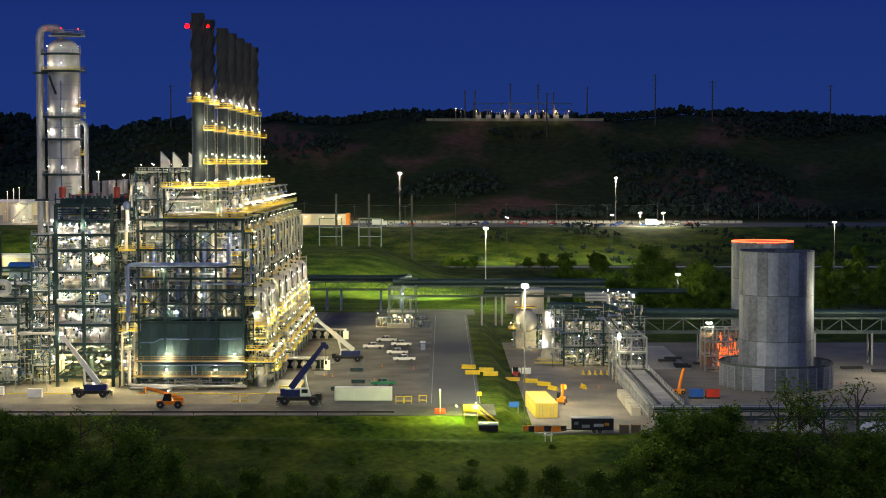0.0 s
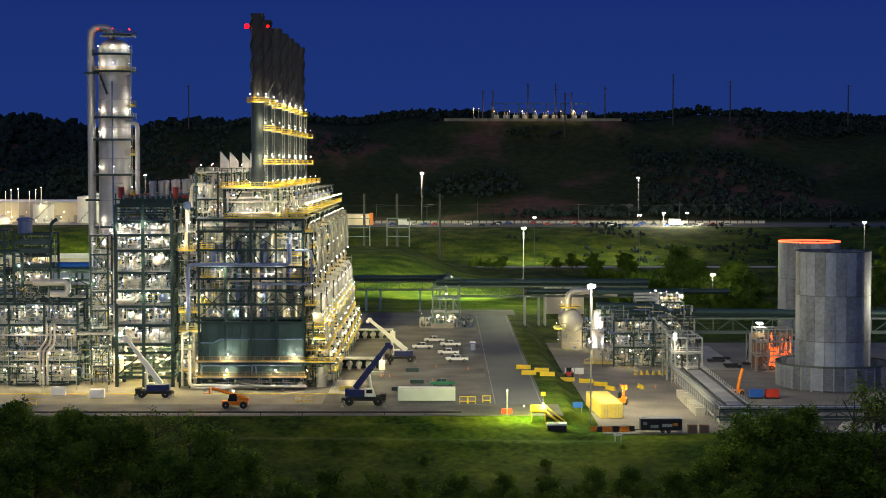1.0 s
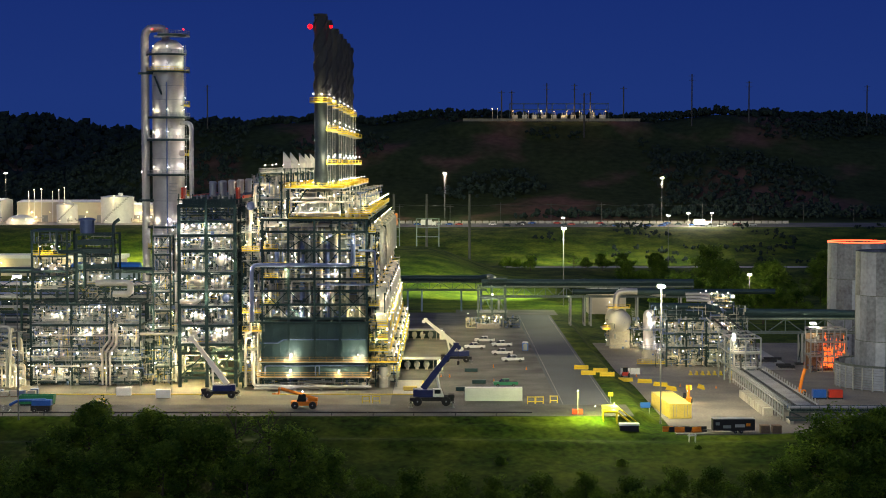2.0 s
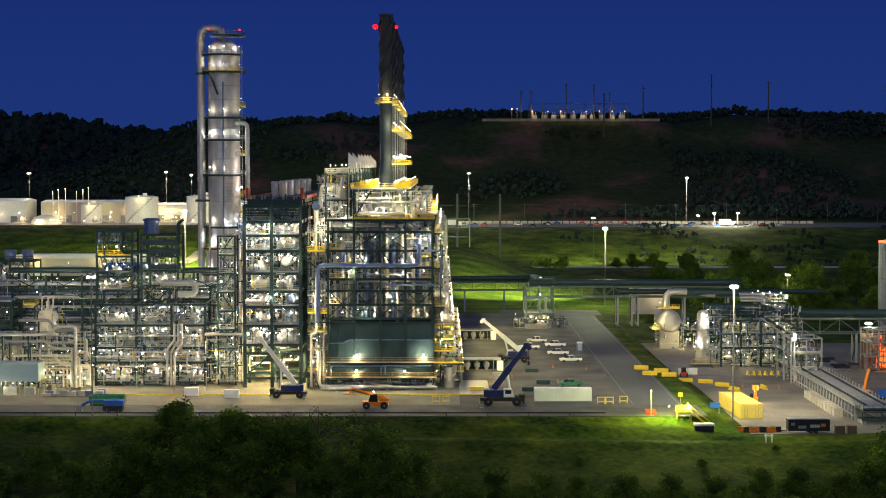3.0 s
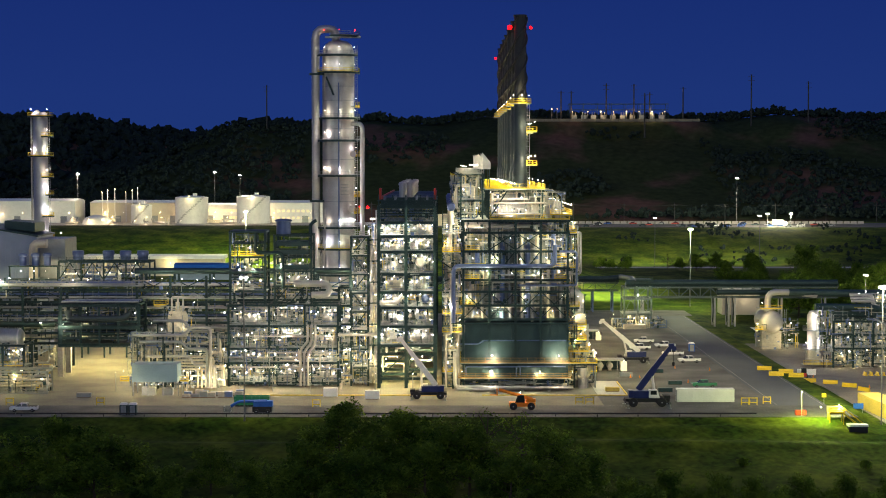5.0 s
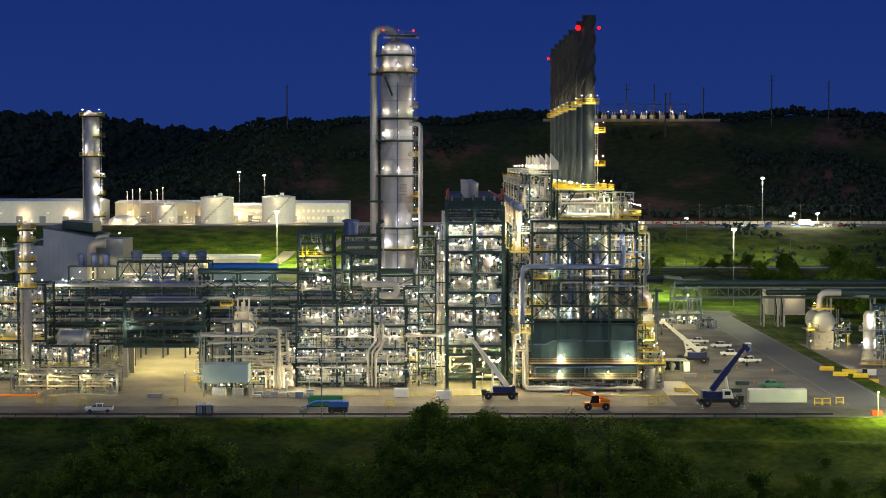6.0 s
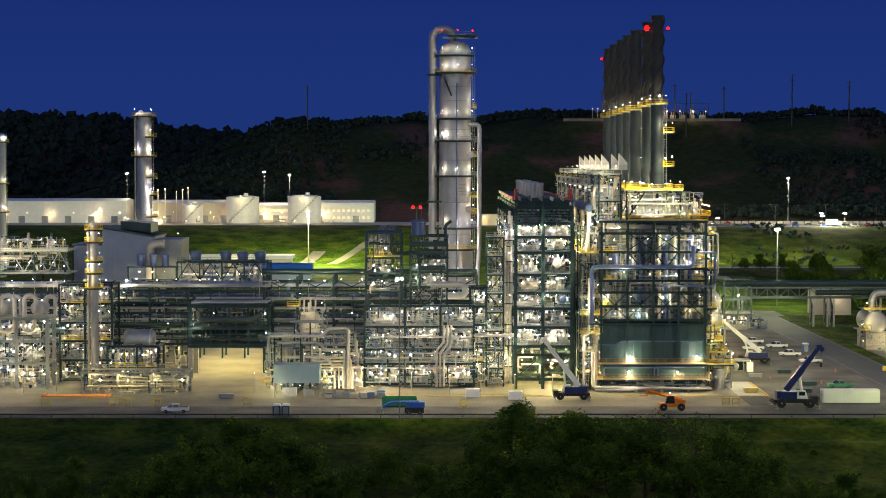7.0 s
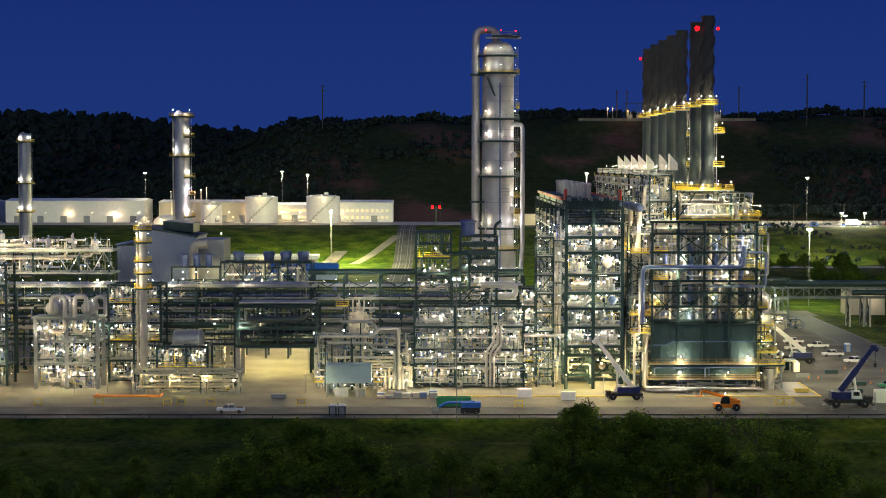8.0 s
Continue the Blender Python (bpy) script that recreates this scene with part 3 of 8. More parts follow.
def front_of(f, rng):
    """Header, low lines and lamps on the open front of the first furnace."""
    # front header, its drop, and the low lines at the foot
    part("header", Build().pipe([(-14.9, -1.0, 15.6), (-14.9, -1.0, 28.7), (8.4, -1.0, 28.7), (8.4, -1.0, 33.6)], 0.5, 12), BLUEP, f, "large blue-grey header pipe with a drop")
    part("pipe", Build().pipe([(0.0, -0.7, 24.2), (13.4, -0.7, 24.2), (13.4, -0.7, 32.0), (9.5, -0.7, 32.0)], 0.25, 8), BLUEP, f)
    part("pipe", Build().pipe([(-13.5, 0.1, 10.6), (-9.2, 0.1, 10.6), (-7.8, 0.1, 11.4), (11.6, 0.1, 11.4)], 0.14, 8), BLUEP, f)
    part("pipe", Build().pipe([(-12.0, -0.6, 3.4), (-12.0, -0.6, 5.4), (0.5, -0.6, 5.4), (0.5, -0.6, 3.4)], 0.16, 8), BLUEP, f)
    part("pipe", Build().pipe([(-0.4, -0.7, 3.2), (-0.4, -0.7, 5.5), (11.0, -0.7, 5.5)], 0.16, 8), BLUEP, f)
    part("riser", Build().pipe([(-14.6, -1.9, 9.0), (-14.6, -1.9, 0.9), (-8, -1.9, 0.9), (-4, -2.1, 0.5), (12, -2.0, 0.8)], 0.42, 10), CLAD, f)
    for k in range(4):
        part("pipe", Build().pipe([(-14.2, -2.4 - 0.5 * k, 0.5), (-9 + k, -2.4 - 0.5 * k, 0.5), (-6 + k, -2.0 - 0.5 * k, 1.0), (12.5, -2.0 - 0.5 * k, 0.8)], 0.2, 8), CLAD, f)
    for x in (-11, -5, 1, 7):
        part("support", Build().span((x - 0.3, -4.2, 0), (x + 0.3, -1.8, 0.45)), CONC, f, smooth=False)
    plumb(rng, -12.4, 11.2, -1.2, -0.5, 0.6, 2.2, f, 6, (0.1, 0.2))
    clutter(rng, -12.3, 11.2, 0.5, 2.6, 16.0, 38.8, f, 420)
    clutter(rng, -12.4, 11.4, -1.2, 0.3, 0.4, 2.4, f, 60)
    for x, z0, z1 in ((-10.8, 16, 25), (-8.2, 16, 23), (-4.9, 25, 36), (-1.8, 16, 24), (0.9, 16, 36), (3.4, 16, 24), (4.4, 28, 38), (7.0, 16, 30), (9.9, 16, 25)):
        part("downcomer", Build().cyl((x, 1.2, z0), (x, 1.2, z1), 0.38, 10), CLADW if z1 > 29 else PIPE, f)
    # lamps on the front
    for x, z in ((-6.0, 7.6), (9.4, 7.6), (-6.2, 3.9), (5.0, 3.9)):
        lamp(x, -0.6, z + 0.4, f, L_WHITE, 0.2, True, 1.6)
    for x in (-13.0, 12.4):
        lamp(x, -1.8, 4.4, f, L_WARM, 0.15, True)
    for z, xx in ((38.0, (-8, 2)), (34.8, (-9.5, -2.4, 2.6, 4.5, 9.6)), (30.4, (-10.6, -5.5, 0.8, 6.8, 10.4)), (27.2, (-7.2, -1.0, 4.6, 9.5)), (21.6, (-12.0, -6.0, 1.2, 10.9)), (18.0, (-9.6, -6.0, -3.6, 2.0, 7.6))):
        for x in xx:
            lamp(x + rng.uniform(-0.6, 0.6), rng.uniform(0.4, 1.6), z + rng.uniform(-0.3, 0.3), f)
    plumb(rng, -12.0, 11.0, 0.6, 2.4, 16.8, 38.5, f, 16, (0.1, 0.26), (CLAD, BLUEP, PIPE))
    for k in range(5):
        part("pipe", Build().pipe([(-12.4, 1.0 + 0.5 * k, 37.6 + 0.25 * k), (4 + k, 1.0 + 0.5 * k, 37.6 + 0.25 * k), (5 + k, 1.4 + 0.5 * k, 37.2)], 0.2, 8), CLAD, f)


def furnace(y0, full=True):
    rng = random.Random(11)
    f = thing("cracking_furnace", -57.5, y0, 0, "tall steel furnace with lit yellow-railed decks and a straked stack", "furnace", "cracking furnaces in a row")
    xs = [-12.6, -6.6, -0.6, 5.2, 11.4]
    depth = 16.0
    # lower windowless casing
    part("casing", Build().span((-12.2, 0.5, 1.2), (11.2, 15.4, 15.5)), TEAL, f, "dark teal sheet-metal casing", smooth=False)
    for i in range(14 if full else 0):
        x = -12.2 + 23.4 * i / 13
        part("casing_rib", Build().span((x - 0.09, 0.36, 6.6), (x + 0.09, 0.498, 15.3)), TEAL, f, smooth=False)
    # pale fire box above it
    part("fire_box", Build().span((-11.6, 3.0, 16.0), (10.6, 15.0, 37.0)), FIREBOX, f, "pale insulated fire box wall", smooth=False)
    for i in range(8 if full else 0):
        x = -11.0 + 21.0 * i / 7
        part("buckstay", Build().span((x - 0.22, 2.55, 16.0), (x + 0.22, 2.998, 37.0)), GALV, f, smooth=False)
    if full:
        for x, r, z0, z1 in ((-9.4, 0.55, 24.5, 32), (-3.6, 0.6, 16.5, 32.5), (2.3, 0.6, 16.5, 32.5), (8.2, 0.6, 24, 36)):
            part("duct", Build().pipe([(x, 1.6, z0), (x, 1.6, z1), (x, 3.1, z1 + 1.2)], r, 10), BLUEP, f)
    levels = [2.4, 6.4, 15.6, 16.6, 19.8, 23.0, 25.7, 28.4, 32.3, 36.6, 39.3]
    for y in (0.0, depth) if full else (0.0,):
        for x in xs if full else (xs[0], xs[-1]):
            member("column", (x, y, 0), (x, y, 39.0), 0.5, STEEL, f)
    for z in levels:
        for y in ((0.0, depth) if full and z > 36 else (0.0,)) if full or z > 30 else ():
            member("beam", (-13.2, y - 0.05, z - 0.3), (11.9, y - 0.05, z - 0.3), 0.4, STEEL, f, 0.55)
        for x in (xs[0], xs[-1]):
            member("beam", (x, 0.3, z - 0.3), (x, depth - 0.3, z - 0.3), 0.38, STEEL, f, 0.5)
    for a, c in zip(xs, xs[1:]) if full else ():
        cross_brace(f, (a, -0.1, 16.6), (c, -0.1, 19.6), 0.22, kind="v")
        cross_brace(f, (a, -0.1, 19.8), (c, -0.1, 22.8), 0.22, kind="^")
    for a, c in zip(xs[1:3], xs[2:4]) if full else ():
        cross_brace(f, (a, -0.1, 32.4), (c, -0.1, 36.4), 0.24)
        cross_brace(f, (a, -0.1, 28.4), (c, -0.1, 32.2), 0.24, kind="^")
    for a, c in ((0.4, depth / 2), (depth / 2, depth - 0.4)):
        for z0, z1 in ((6.4, 15.6), (16.6, 23), (25.7, 32.3), (32.3, 39)):
            member("brace", (11.4, a, z0), (11.4, c, z1), 0.25, STEEL, f)
    # decks and yellow handrails
    if full:
        deck(-13.2, 11.8, 0.2, 2.9, 28.1, f)
        deck(-13.2, 11.8, 0.2, 2.9, 19.6, f)
        deck(-13.4, 11.9, -1.4, 0.3, 6.4, f)
        rail([(-13.4, -1.35, 6.4), (11.9, -1.35, 6.4)], f, AMBER_LIT)
        deck(-13.8, 12.2, -1.6, 0.4, 2.9, f)
        rail([(-13.8, -1.55, 2.9), (12.2, -1.55, 2.9)], f, AMBER_LIT)
        part("slab", Build().span((-15.4, -0.6, 15.3), (12.6, 0.35, 15.62)), STEEL, f, smooth=False)
        for z, x0, x1 in ((28.1, -12.9, -7.5), (32.2, -12.6, -9), (25.6, -12.6, -9), (19.6, -13.2, -9.5), (28.1, 8.2, 11.4), (30.6, 8.4, 11.4), (25.6, 8.4, 11.2)):
            rail([(x0, 0.25, z), (x1, 0.25, z)], f)
    deck(-13.0, 11.9, -0.2, depth, 39.35, f)
    rail([(-6.5, -0.15, 39.35), (11.8, -0.15, 39.35)], f)
    # side platforms beside the fire box
    for z, x1, ya, yb in ((6.0, 18.4, 1, 12), (11.0, 16.2, 5, 15.5), (19.2, 14.2, 0.5, 9), (23.2, 13.8, 8, 16), (28.2, 13.4, 0.2, 9), (32.2, 13.4, 6, 16), (36.2, 13.4, 0.2, 16), (40.4, 12.4, 0.0, 17.9)):
        deck(11.75 if z < 40 else 7.4, x1, ya, yb, z, f)
        rail([(11.9 if z < 40 else 7.4, ya, z), (x1, ya, z), (x1, yb, z)], f)
        for yy in (ya + 0.4, yb - 0.4) if full else ():
            part("bracket", Build().box(((11.7 + x1) / 2, yy, z - 0.35), (x1 - 11.7, 0.2, 0.35), 0), STEEL, f, smooth=False)
        for k in range(2 if z < 40 else 5):
            lamp(x1 - 0.2, ya + (yb - ya) * (k + 0.3) / (2 if z < 40 else 5), z + 2.3, f, L_WARM, 0.16)
    for y in (4, 12.5):
        member("column", (18.2, y, 0), (18.2, y, 6), 0.3, GALV, f)
        member("column", (13.3, y, 0), (13.3, y, 37), 0.3, STEEL, f)
    # transfer line loops and large elbowed duct on the same side
    for y in (3.0, 11.0):
        part("transfer_line", Build().pipe([(10.6, y, 29.6), (12.4, y, 29.6), (12.4, y, 36.4), (14.6, y, 36.4), (14.6, y, 26.6), (11.0, y, 26.6)], 0.28, 10), GALV, f, "pale insulated transfer line loop")
    part("air_duct", Build().pipe([(11.0, 5.5, 22.0), (14.6, 5.5, 22.0), (14.6, 5.5, 17.6)], 1.1, 16, bend=3.0), CLAD, f, "large silver elbowed air duct")
    part("air_duct", Build().pipe([(11.0, 12.5, 21.6), (14.9, 12.5, 21.6), (14.9, 12.5, 16.6)], 1.1, 16, bend=3.0), CLAD, f, "large silver elbowed air duct")
    part("fan_box", Build().span((13.3, 4.2, 15.0), (15.9, 6.8, 17.8)), GALV, f, smooth=False)
    for y in (5.5, 12.5):
        lamp(15.6, y - 2.2, 20.6, f, r=0.11)
        lamp(13.2, y - 1.8, 24.0, f, r=0.11)
    part("fan_box", Build().span((13.6, 11.2, 13.6), (16.2, 13.8, 16.8)), GALV, f, smooth=False)
    for z, x1, ya, yb in ((14.8, 16.0, 2.5, 9.0), (13.4, 16.6, 9.6, 16.0), (8.6, 16.8, 2, 15), (3.4, 18.8, 6, 15)):
        deck(11.8, x1, ya, yb, z, f)
        rail([(11.9, ya, z), (x1, ya, z), (x1, yb, z)], f)
        lamp(x1 - 0.3, ya - 0.1, z + 2.0, f, L_WARM, 0.14)
        lamp(13.5, ya + 2.5, z + 2.4, f, L_WARM, 0.14)
        lamp(x1 - 0.2, yb - 1.0, z + 2.2, f, L_WARM, 0.14)
    for y in (3, 9, 15):
        member("column", (16.4, y, 0), (16.4, y, 15), 0.3, GALV, f)
    clutter(rng, 11.9, 18.2, 0.3, 16, 0.5, 9, f, 60)
    clutter(rng, 11.9, 15.8, 0.3, 16, 9, 24, f, 60)
    clutter(rng, 11.9, 14.2, 0.3, 16, 24, 38, f, 60)
    vessel(15.2, 3.0, 0, 5.0, 1.1, f)
    plumb(rng, 11.9, 18.0, 0.5, 14, 0.6, 10, f, 9, (0.15, 0.35))
    plumb(rng, 11.9, 14.5, 0.5, 15, 12, 38, f, 7, (0.12, 0.28))
    # service bay on the other side
    for z in (4.0, 9.0, 13.2, 17.5, 21.6, 31.8, 36.2) if full else (31.8, 36.2):
        deck(-17.5, -12.9, 1.0, 9.0, z, f)
        rail([(-17.4, 1.05, z), (-12.9, 1.05, z)], f, YELLOW if z in (4.0, 13.2, 17.5, 31.8) else GALV)
        lamp(-15.5 + rng.uniform(-1.2, 1.2), 0.9, z + 2.2, f, L_WARM if z < 10 else L_WHITE)
        lamp(-14.0 + rng.uniform(-1.0, 1.0), 5.0, z + 2.6, f)
    if full:
        clutter(rng, -17.4, -13.0, 0.4, 6, 0.5, 38, f, 200)
    for x in (-17.4, -15.0):
        member("column", (x, 1.2, 0), (x, 1.2, 38), 0.32, STEEL, f)
        member("column", (x, 8.8, 0), (x, 8.8, 38), 0.32, STEEL, f)
    plumb(rng, -17.3, -13.2, 0.6, 6, 0.5 if full else 20, 38, f, 14 if full else 4, (0.12, 0.36))
    for x in (-16.6, -13.7):
        part("riser", Build().pipe([(x, 0.4, 0.5), (x, 0.4, 13.0), (x + 1.2, 0.4, 13.0), (x + 1.2, 0.4, 26.0)], 0.3, 10), CLAD, f)
    if full:
        front_of(f, rng)
    # convection section, upper deck and stack
    part("convection_section", Build().span((-4.6, 2.6, 39.4), (4.8, 12.0, 43.4)).loft([[(-4.6, 2.6, 43.4), (4.8, 2.6, 43.4), (4.8, 12, 43.4), (-4.6, 12, 43.4)], [(-1.4, 4.0, 46.0), (3.0, 4.0, 46.0), (3.0, 8.0, 46.0), (-1.4, 8.0, 46.0)]]), FIREBOX, f, "pale convection section", smooth=False)
    for x in (-6.8, 5.6):
        for y in (1.2, 12.4):
            member("column", (x, y, 39.35), (x, y, 46.2), 0.4, STEEL, f)
    member("brace", (-6.8, 1.1, 39.4), (-2.6, 1.1, 45.8), 0.3, STEEL, f)
    deck(-7.4, 6.2, 0.6, 13.0, 46.4, f, 0.3)
    rail([(-7.4, 13.0, 46.4), (-7.4, 0.65, 46.4), (6.2, 0.65, 46.4), (6.2, 13.0, 46.4)], f)
    plumb(rng, -6.5, 8, 0.4, 3.5, 39.8, 45.4, f, 9 if full else 3, (0.12, 0.3))
    clutter(rng, -6.6, 11, 0.3, 5, 39.6, 45.6, f, 110 if full else 50)
    clutter(rng, -15.5, -8, 0.5, 9, 39.6, 49.6, f, 120 if full else 60)
    vessel(9.2, 3.0, 39.4, 4.2, 0.8, f)
    vessel(7.0, 2.5, 39.4, 3.6, 0.6, f)
    for x, z in ((-5.0, 41.4), (-1.4, 41.6), (1.8, 41.4), (5.6, 41.4), (8.8, 41.6), (-4.6, 44.6), (0.8, 44.4), (3.8, 44.8), (-3.6, 48.0), (-0.9, 47.6), (2.6, 47.8), (5.6, 48.2)):
        lamp(x, rng.uniform(0.6, 1.8), z, f)
    sx, sy = 0.6, 5.5
    part("lower_shell", Build().turned([(1.75, 0), (1.75, 4.0), (1.48, 5.2), (1.48, 20.2)], (sx, sy, 46.0), n=22), STACKL, f, "grey steel lower stack")
    part("upper_shell", Build().turned([(1.5, 0), (1.42, 0.2), (1.42, 20.0), (1.6, 20.0), (1.6, 20.4), (1.3, 20.4)], (sx, sy, 66.2), n=22), STACKD, f, "dark steel upper stack")
    strakes(sx, sy, 67.5, 86.0, 1.42, f)
    for z in (54, 57.4, 63.4):
        part("flange", Build().turned([(1.62, 0), (1.62, 0.2)], (sx, sy, z), n=22), STACKL, f)
    part("platform", Build().turned([(2.6, 0), (2.6, 0.14)], (sx, sy, 66.0), n=20), DECK, f)
    circle = [(sx + 2.55 * math.cos(a), sy + 2.55 * math.sin(a), 66.14) for a in (2 * math.pi * i / 14 for i in range(15))]
    part("handrail", railing(Build(), circle, step=1.2), YELLOW, f, smooth=False)
    for z in (51.8, 59.6):
        deck(sx + 1.4, sx + 3.9, sy - 1.5, sy + 1.5, z, f)
        rail([(sx + 1.4, sy - 1.5, z), (sx + 3.9, sy - 1.5, z), (sx + 3.9, sy + 1.5, z)], f)
        lamp(sx + 3.4, sy - 1.4, z + 2.2, f)
        lamp(sx + 1.9, sy - 1.6, z + 1.8, f)
    ladder(sx + 1.9, sy - 0.6, 46.5, 66.0, f)
    for a in (-2.4, -1.4, -0.4):
        lamp(sx + 2.2 * math.cos(a), sy + 2.2 * math.sin(a), 68.0, f)
    # steam drum, its frame and the vent hood
    exchanger(-10.8, 2.0, 43.9, 12.0, 1.35, f, "y")
    for x in (-13.2, -8.2):
        for y in (1.0, 15.0):
            member("column", (x, y, 39.35), (x, y, 50.0), 0.36, STEEL, f)
    for z in (43.8, 49.8):
        for y in (1.0, 15.0):
            member("beam", (-13.5, y, z - 0.2), (-7.9, y, z - 0.2), 0.34, STEEL, f)
        deck(-13.4, -8.0, 1.0, 15.2, z, f)
        rail([(-13.4, 1.05, z), (-8.0, 1.05, z)], f, GALV)
        rail([(-13.4, 1.05, z), (-13.4, 15.2, z)], f, GALV)
    for x, z in ((-12.6, 46.2), (-9.0, 46.6), (-12.0, 51.6), (-9.4, 51.8), (-12.4, 41.6), (-9.5, 42)):
        lamp(x, 0.8, z, f)
    plumb(rng, -15.0, -8, 0.6, 8, 40, 49, f, 12 if full else 6, (0.14, 0.34))
    hood(-7.2, 6.0, 50.9, f)
    for dx in (-0.7, 0.7):
        part("hood_leg", Build().span((-7.2 + dx - 0.1, 5.9, 46.4), (-7.2 + dx + 0.1, 6.1, 50.9)), STEEL, f, smooth=False)
    part("gas_duct", Build().drum((-15.4, 1.0, 42.2), (-15.4, 15.0, 42.2), 1.0), BLUEP, f, "blue-grey horizontal gas duct")
    part("duct", Build().pipe([(-15.4, 2.0, 41.5), (-15.4, 2.0, 36), (-15.8, 2.0, 32)], 0.55, 10), CLADW, f)
    return f


# low-deck rail paint with the amber light on it put into the colour
AMBER_LIT = material("amber_lit_rail", (0.3, 0.19, 0.06), 0.6, 0, 0.2, 1, 6)
FURNACES = [396.0, 414.0, 440.3, 458.4, 476.2, 494.0, 512.6]
furnace(FURNACES[0])
second = furnace(FURNACES[1], False)
for y0 in FURNACES[2:]:
    copy_thing(second, pose(-57.5, y0, 0))
# red beacons on the tops of the first and last stacks
for y0, side in ((396.0, 2.45), (396.0, -2.45), (512.6, -2.2)):
    bc = thing("beacon", -56.9 + side, y0 + 5.5, 83.4, "red obstruction beacon on a bracket at the stack top", "beacon", "obstruction beacons")
    part("bracket", Build().span((-1.1 if side > 0 else -0.25, -0.08, -0.3), (0.25 if side > 0 else 1.1, 0.08, -0.16)), STEEL, bc, smooth=False)
    part("lens", Build().ball((0, 0, 0.3), 0.6 if side < 0 and y0 < 400 else 0.36, 12), L_RED, bc, "glowing red lens")
# floodlights on the side of the furnace row that light the yard
for y0, aim, power, spread in ((412, (30, -4, -26), 15000, 110), (462, (30, -4, -26), 22000, 110), (515, (40, 20, -26), 15000, 110)):
    fl = thing("floodlight", -42.6, y0, 27.0, "bright floodlight on a bracket at the furnace side", "floodlight", "floodlights")
    part("bracket", Build().box((-0.9, 0, -0.2), (1.8, 0.15, 0.15)), STEEL, fl, smooth=False)
    part("head", Build().box((0, 0, 0.1), (0.5, 0.9, 0.6)).box((0.3, 0, 0.05), (0.1, 0.7, 0.4), 0, 1), [GALV, L_MAST], fl, smooth=False)
    lt = new("flood_beam", bpy.data.lights.new("flood_beam", "SPOT"))
    lt.data.energy, lt.data.spot_size, lt.data.spot_blend, lt.data.shadow_soft_size, lt.data.color = power, radians(spread), 0.7, 0.3, (1.0, 0.95, 0.78)
    lt.parent = fl
    lt.matrix_basis = look((0.7, 0, 0), aim)

# ---- main pipe rack with air coolers beside the furnaces ----
rng = random.Random(5)
LV = [2.5, 8.2, 10.2, 14.6, 19.0, 22.6, 26.8, 32.0, 35.6, 38.8, 42.4]
t2 = thing("air_cooler_rack", -89.7, 399, 0, "tall dark steel rack of lit floors with air coolers on top", "process structure")
rack_ys = [0, 9, 18, 36, 54, 72, 90, 108, 126]
steelwork(t2, [0, 6.3, 13.0], rack_ys, LV, 0, 0.75, 0.5)
for k, (z, zt) in enumerate(zip(LV, LV[1:])):
    if k in (0, 1):
        for x0, x1 in ((0.4, 6.0), (6.6, 12.6)):
            plumb(rng, x0, x1, 0.3, 8, z, zt, t2, 4, (0.15, 0.35))
        continue
    deck(-0.2, 13.2, 0.2, 126, z, t2)
    if k < 9:
        for x0, x1 in ((0.4, 6.0), (6.6, 12.6)):
            fit_out(rng, x0, x1, 0.3, 8.5, z, zt - z, t2, heavy=2, pipes=4, lamps=2 if k in (3, 5) else 4)
        rail([(0.3, 0.25, z), (12.8, 0.25, z)], t2, GALV)
        rail([(-0.3, 0.25, z), (-0.3, 125.5, z)], t2, GALV)
        clutter(rng, 0.3, 12.7, -0.2, 5, z + 0.2, zt - 0.3, t2, 60)
        clutter(rng, -0.4, 0.6, 6, 124, z + 0.2, zt - 0.3, t2, 90)
        for y in rack_ys[1:-1]:
            if rng.random() < 0.75:
                lamp(-0.3, y + rng.uniform(0, 8), zt - rng.uniform(0.6, 2.2), t2)
for a, c in zip(rack_ys[2:], rack_ys[3:]):
    for z0, z1 in ((2.5, 14.6), (19, 26.8), (26.8, 35.6)):
        member("brace", (0, a, z0), (0, c, z1), 0.34, STEEL, t2)
for x0, x1 in ((0, 6.3), (6.3, 13)):
    member("brace", (x0, -0.1, 2.6), (x1, -0.1, 8), 0.3, STEEL, t2)
    member("beam", (x0, -0.1, 40.6), (x1, -0.1, 40.6), 0.3, STEEL, t2)
member("brace", (13.2, 0, 30.5), (18.5, 0, 26.6), 0.3, STEEL, t2)
member("brace", (13.2, 0, 23.8), (18.5, 0, 26.6), 0.3, STEEL, t2)
part("exchanger_head", Build().drum((9.6, -0.5, 29.4), (9.6, 6, 29.4), 1.15, 16), CLAD, t2, "round silver exchanger head")
part("exchanger_head", Build().drum((10.8, -0.3, 20.8), (10.8, 6, 20.8), 0.95, 16), BLUEP, t2, "round grey exchanger head")
part("pipe", Build().pipe([(0.2, -0.5, 20.0), (4.2, -0.5, 20.0), (5.2, -0.5, 21.2), (5.2, 1, 21.2)], 0.55, 12), CLAD, t2)
for y in (18, 44, 70, 96):
    part("air_cooler", Build().span((0.4, y, 42.6), (12.6, y + 22, 44.0)), STEEL, t2, "dark air cooler bank", smooth=False)
    part("walkway_edge", Build().span((12.7, y, 43.6), (13.1, y + 24, 44.3)), RED, t2, "red painted edge", smooth=False)
    part("walkway_edge", Build().span((-0.1, y, 43.6), (0.3, y + 24, 44.3)), RED, t2, "red painted edge", smooth=False)
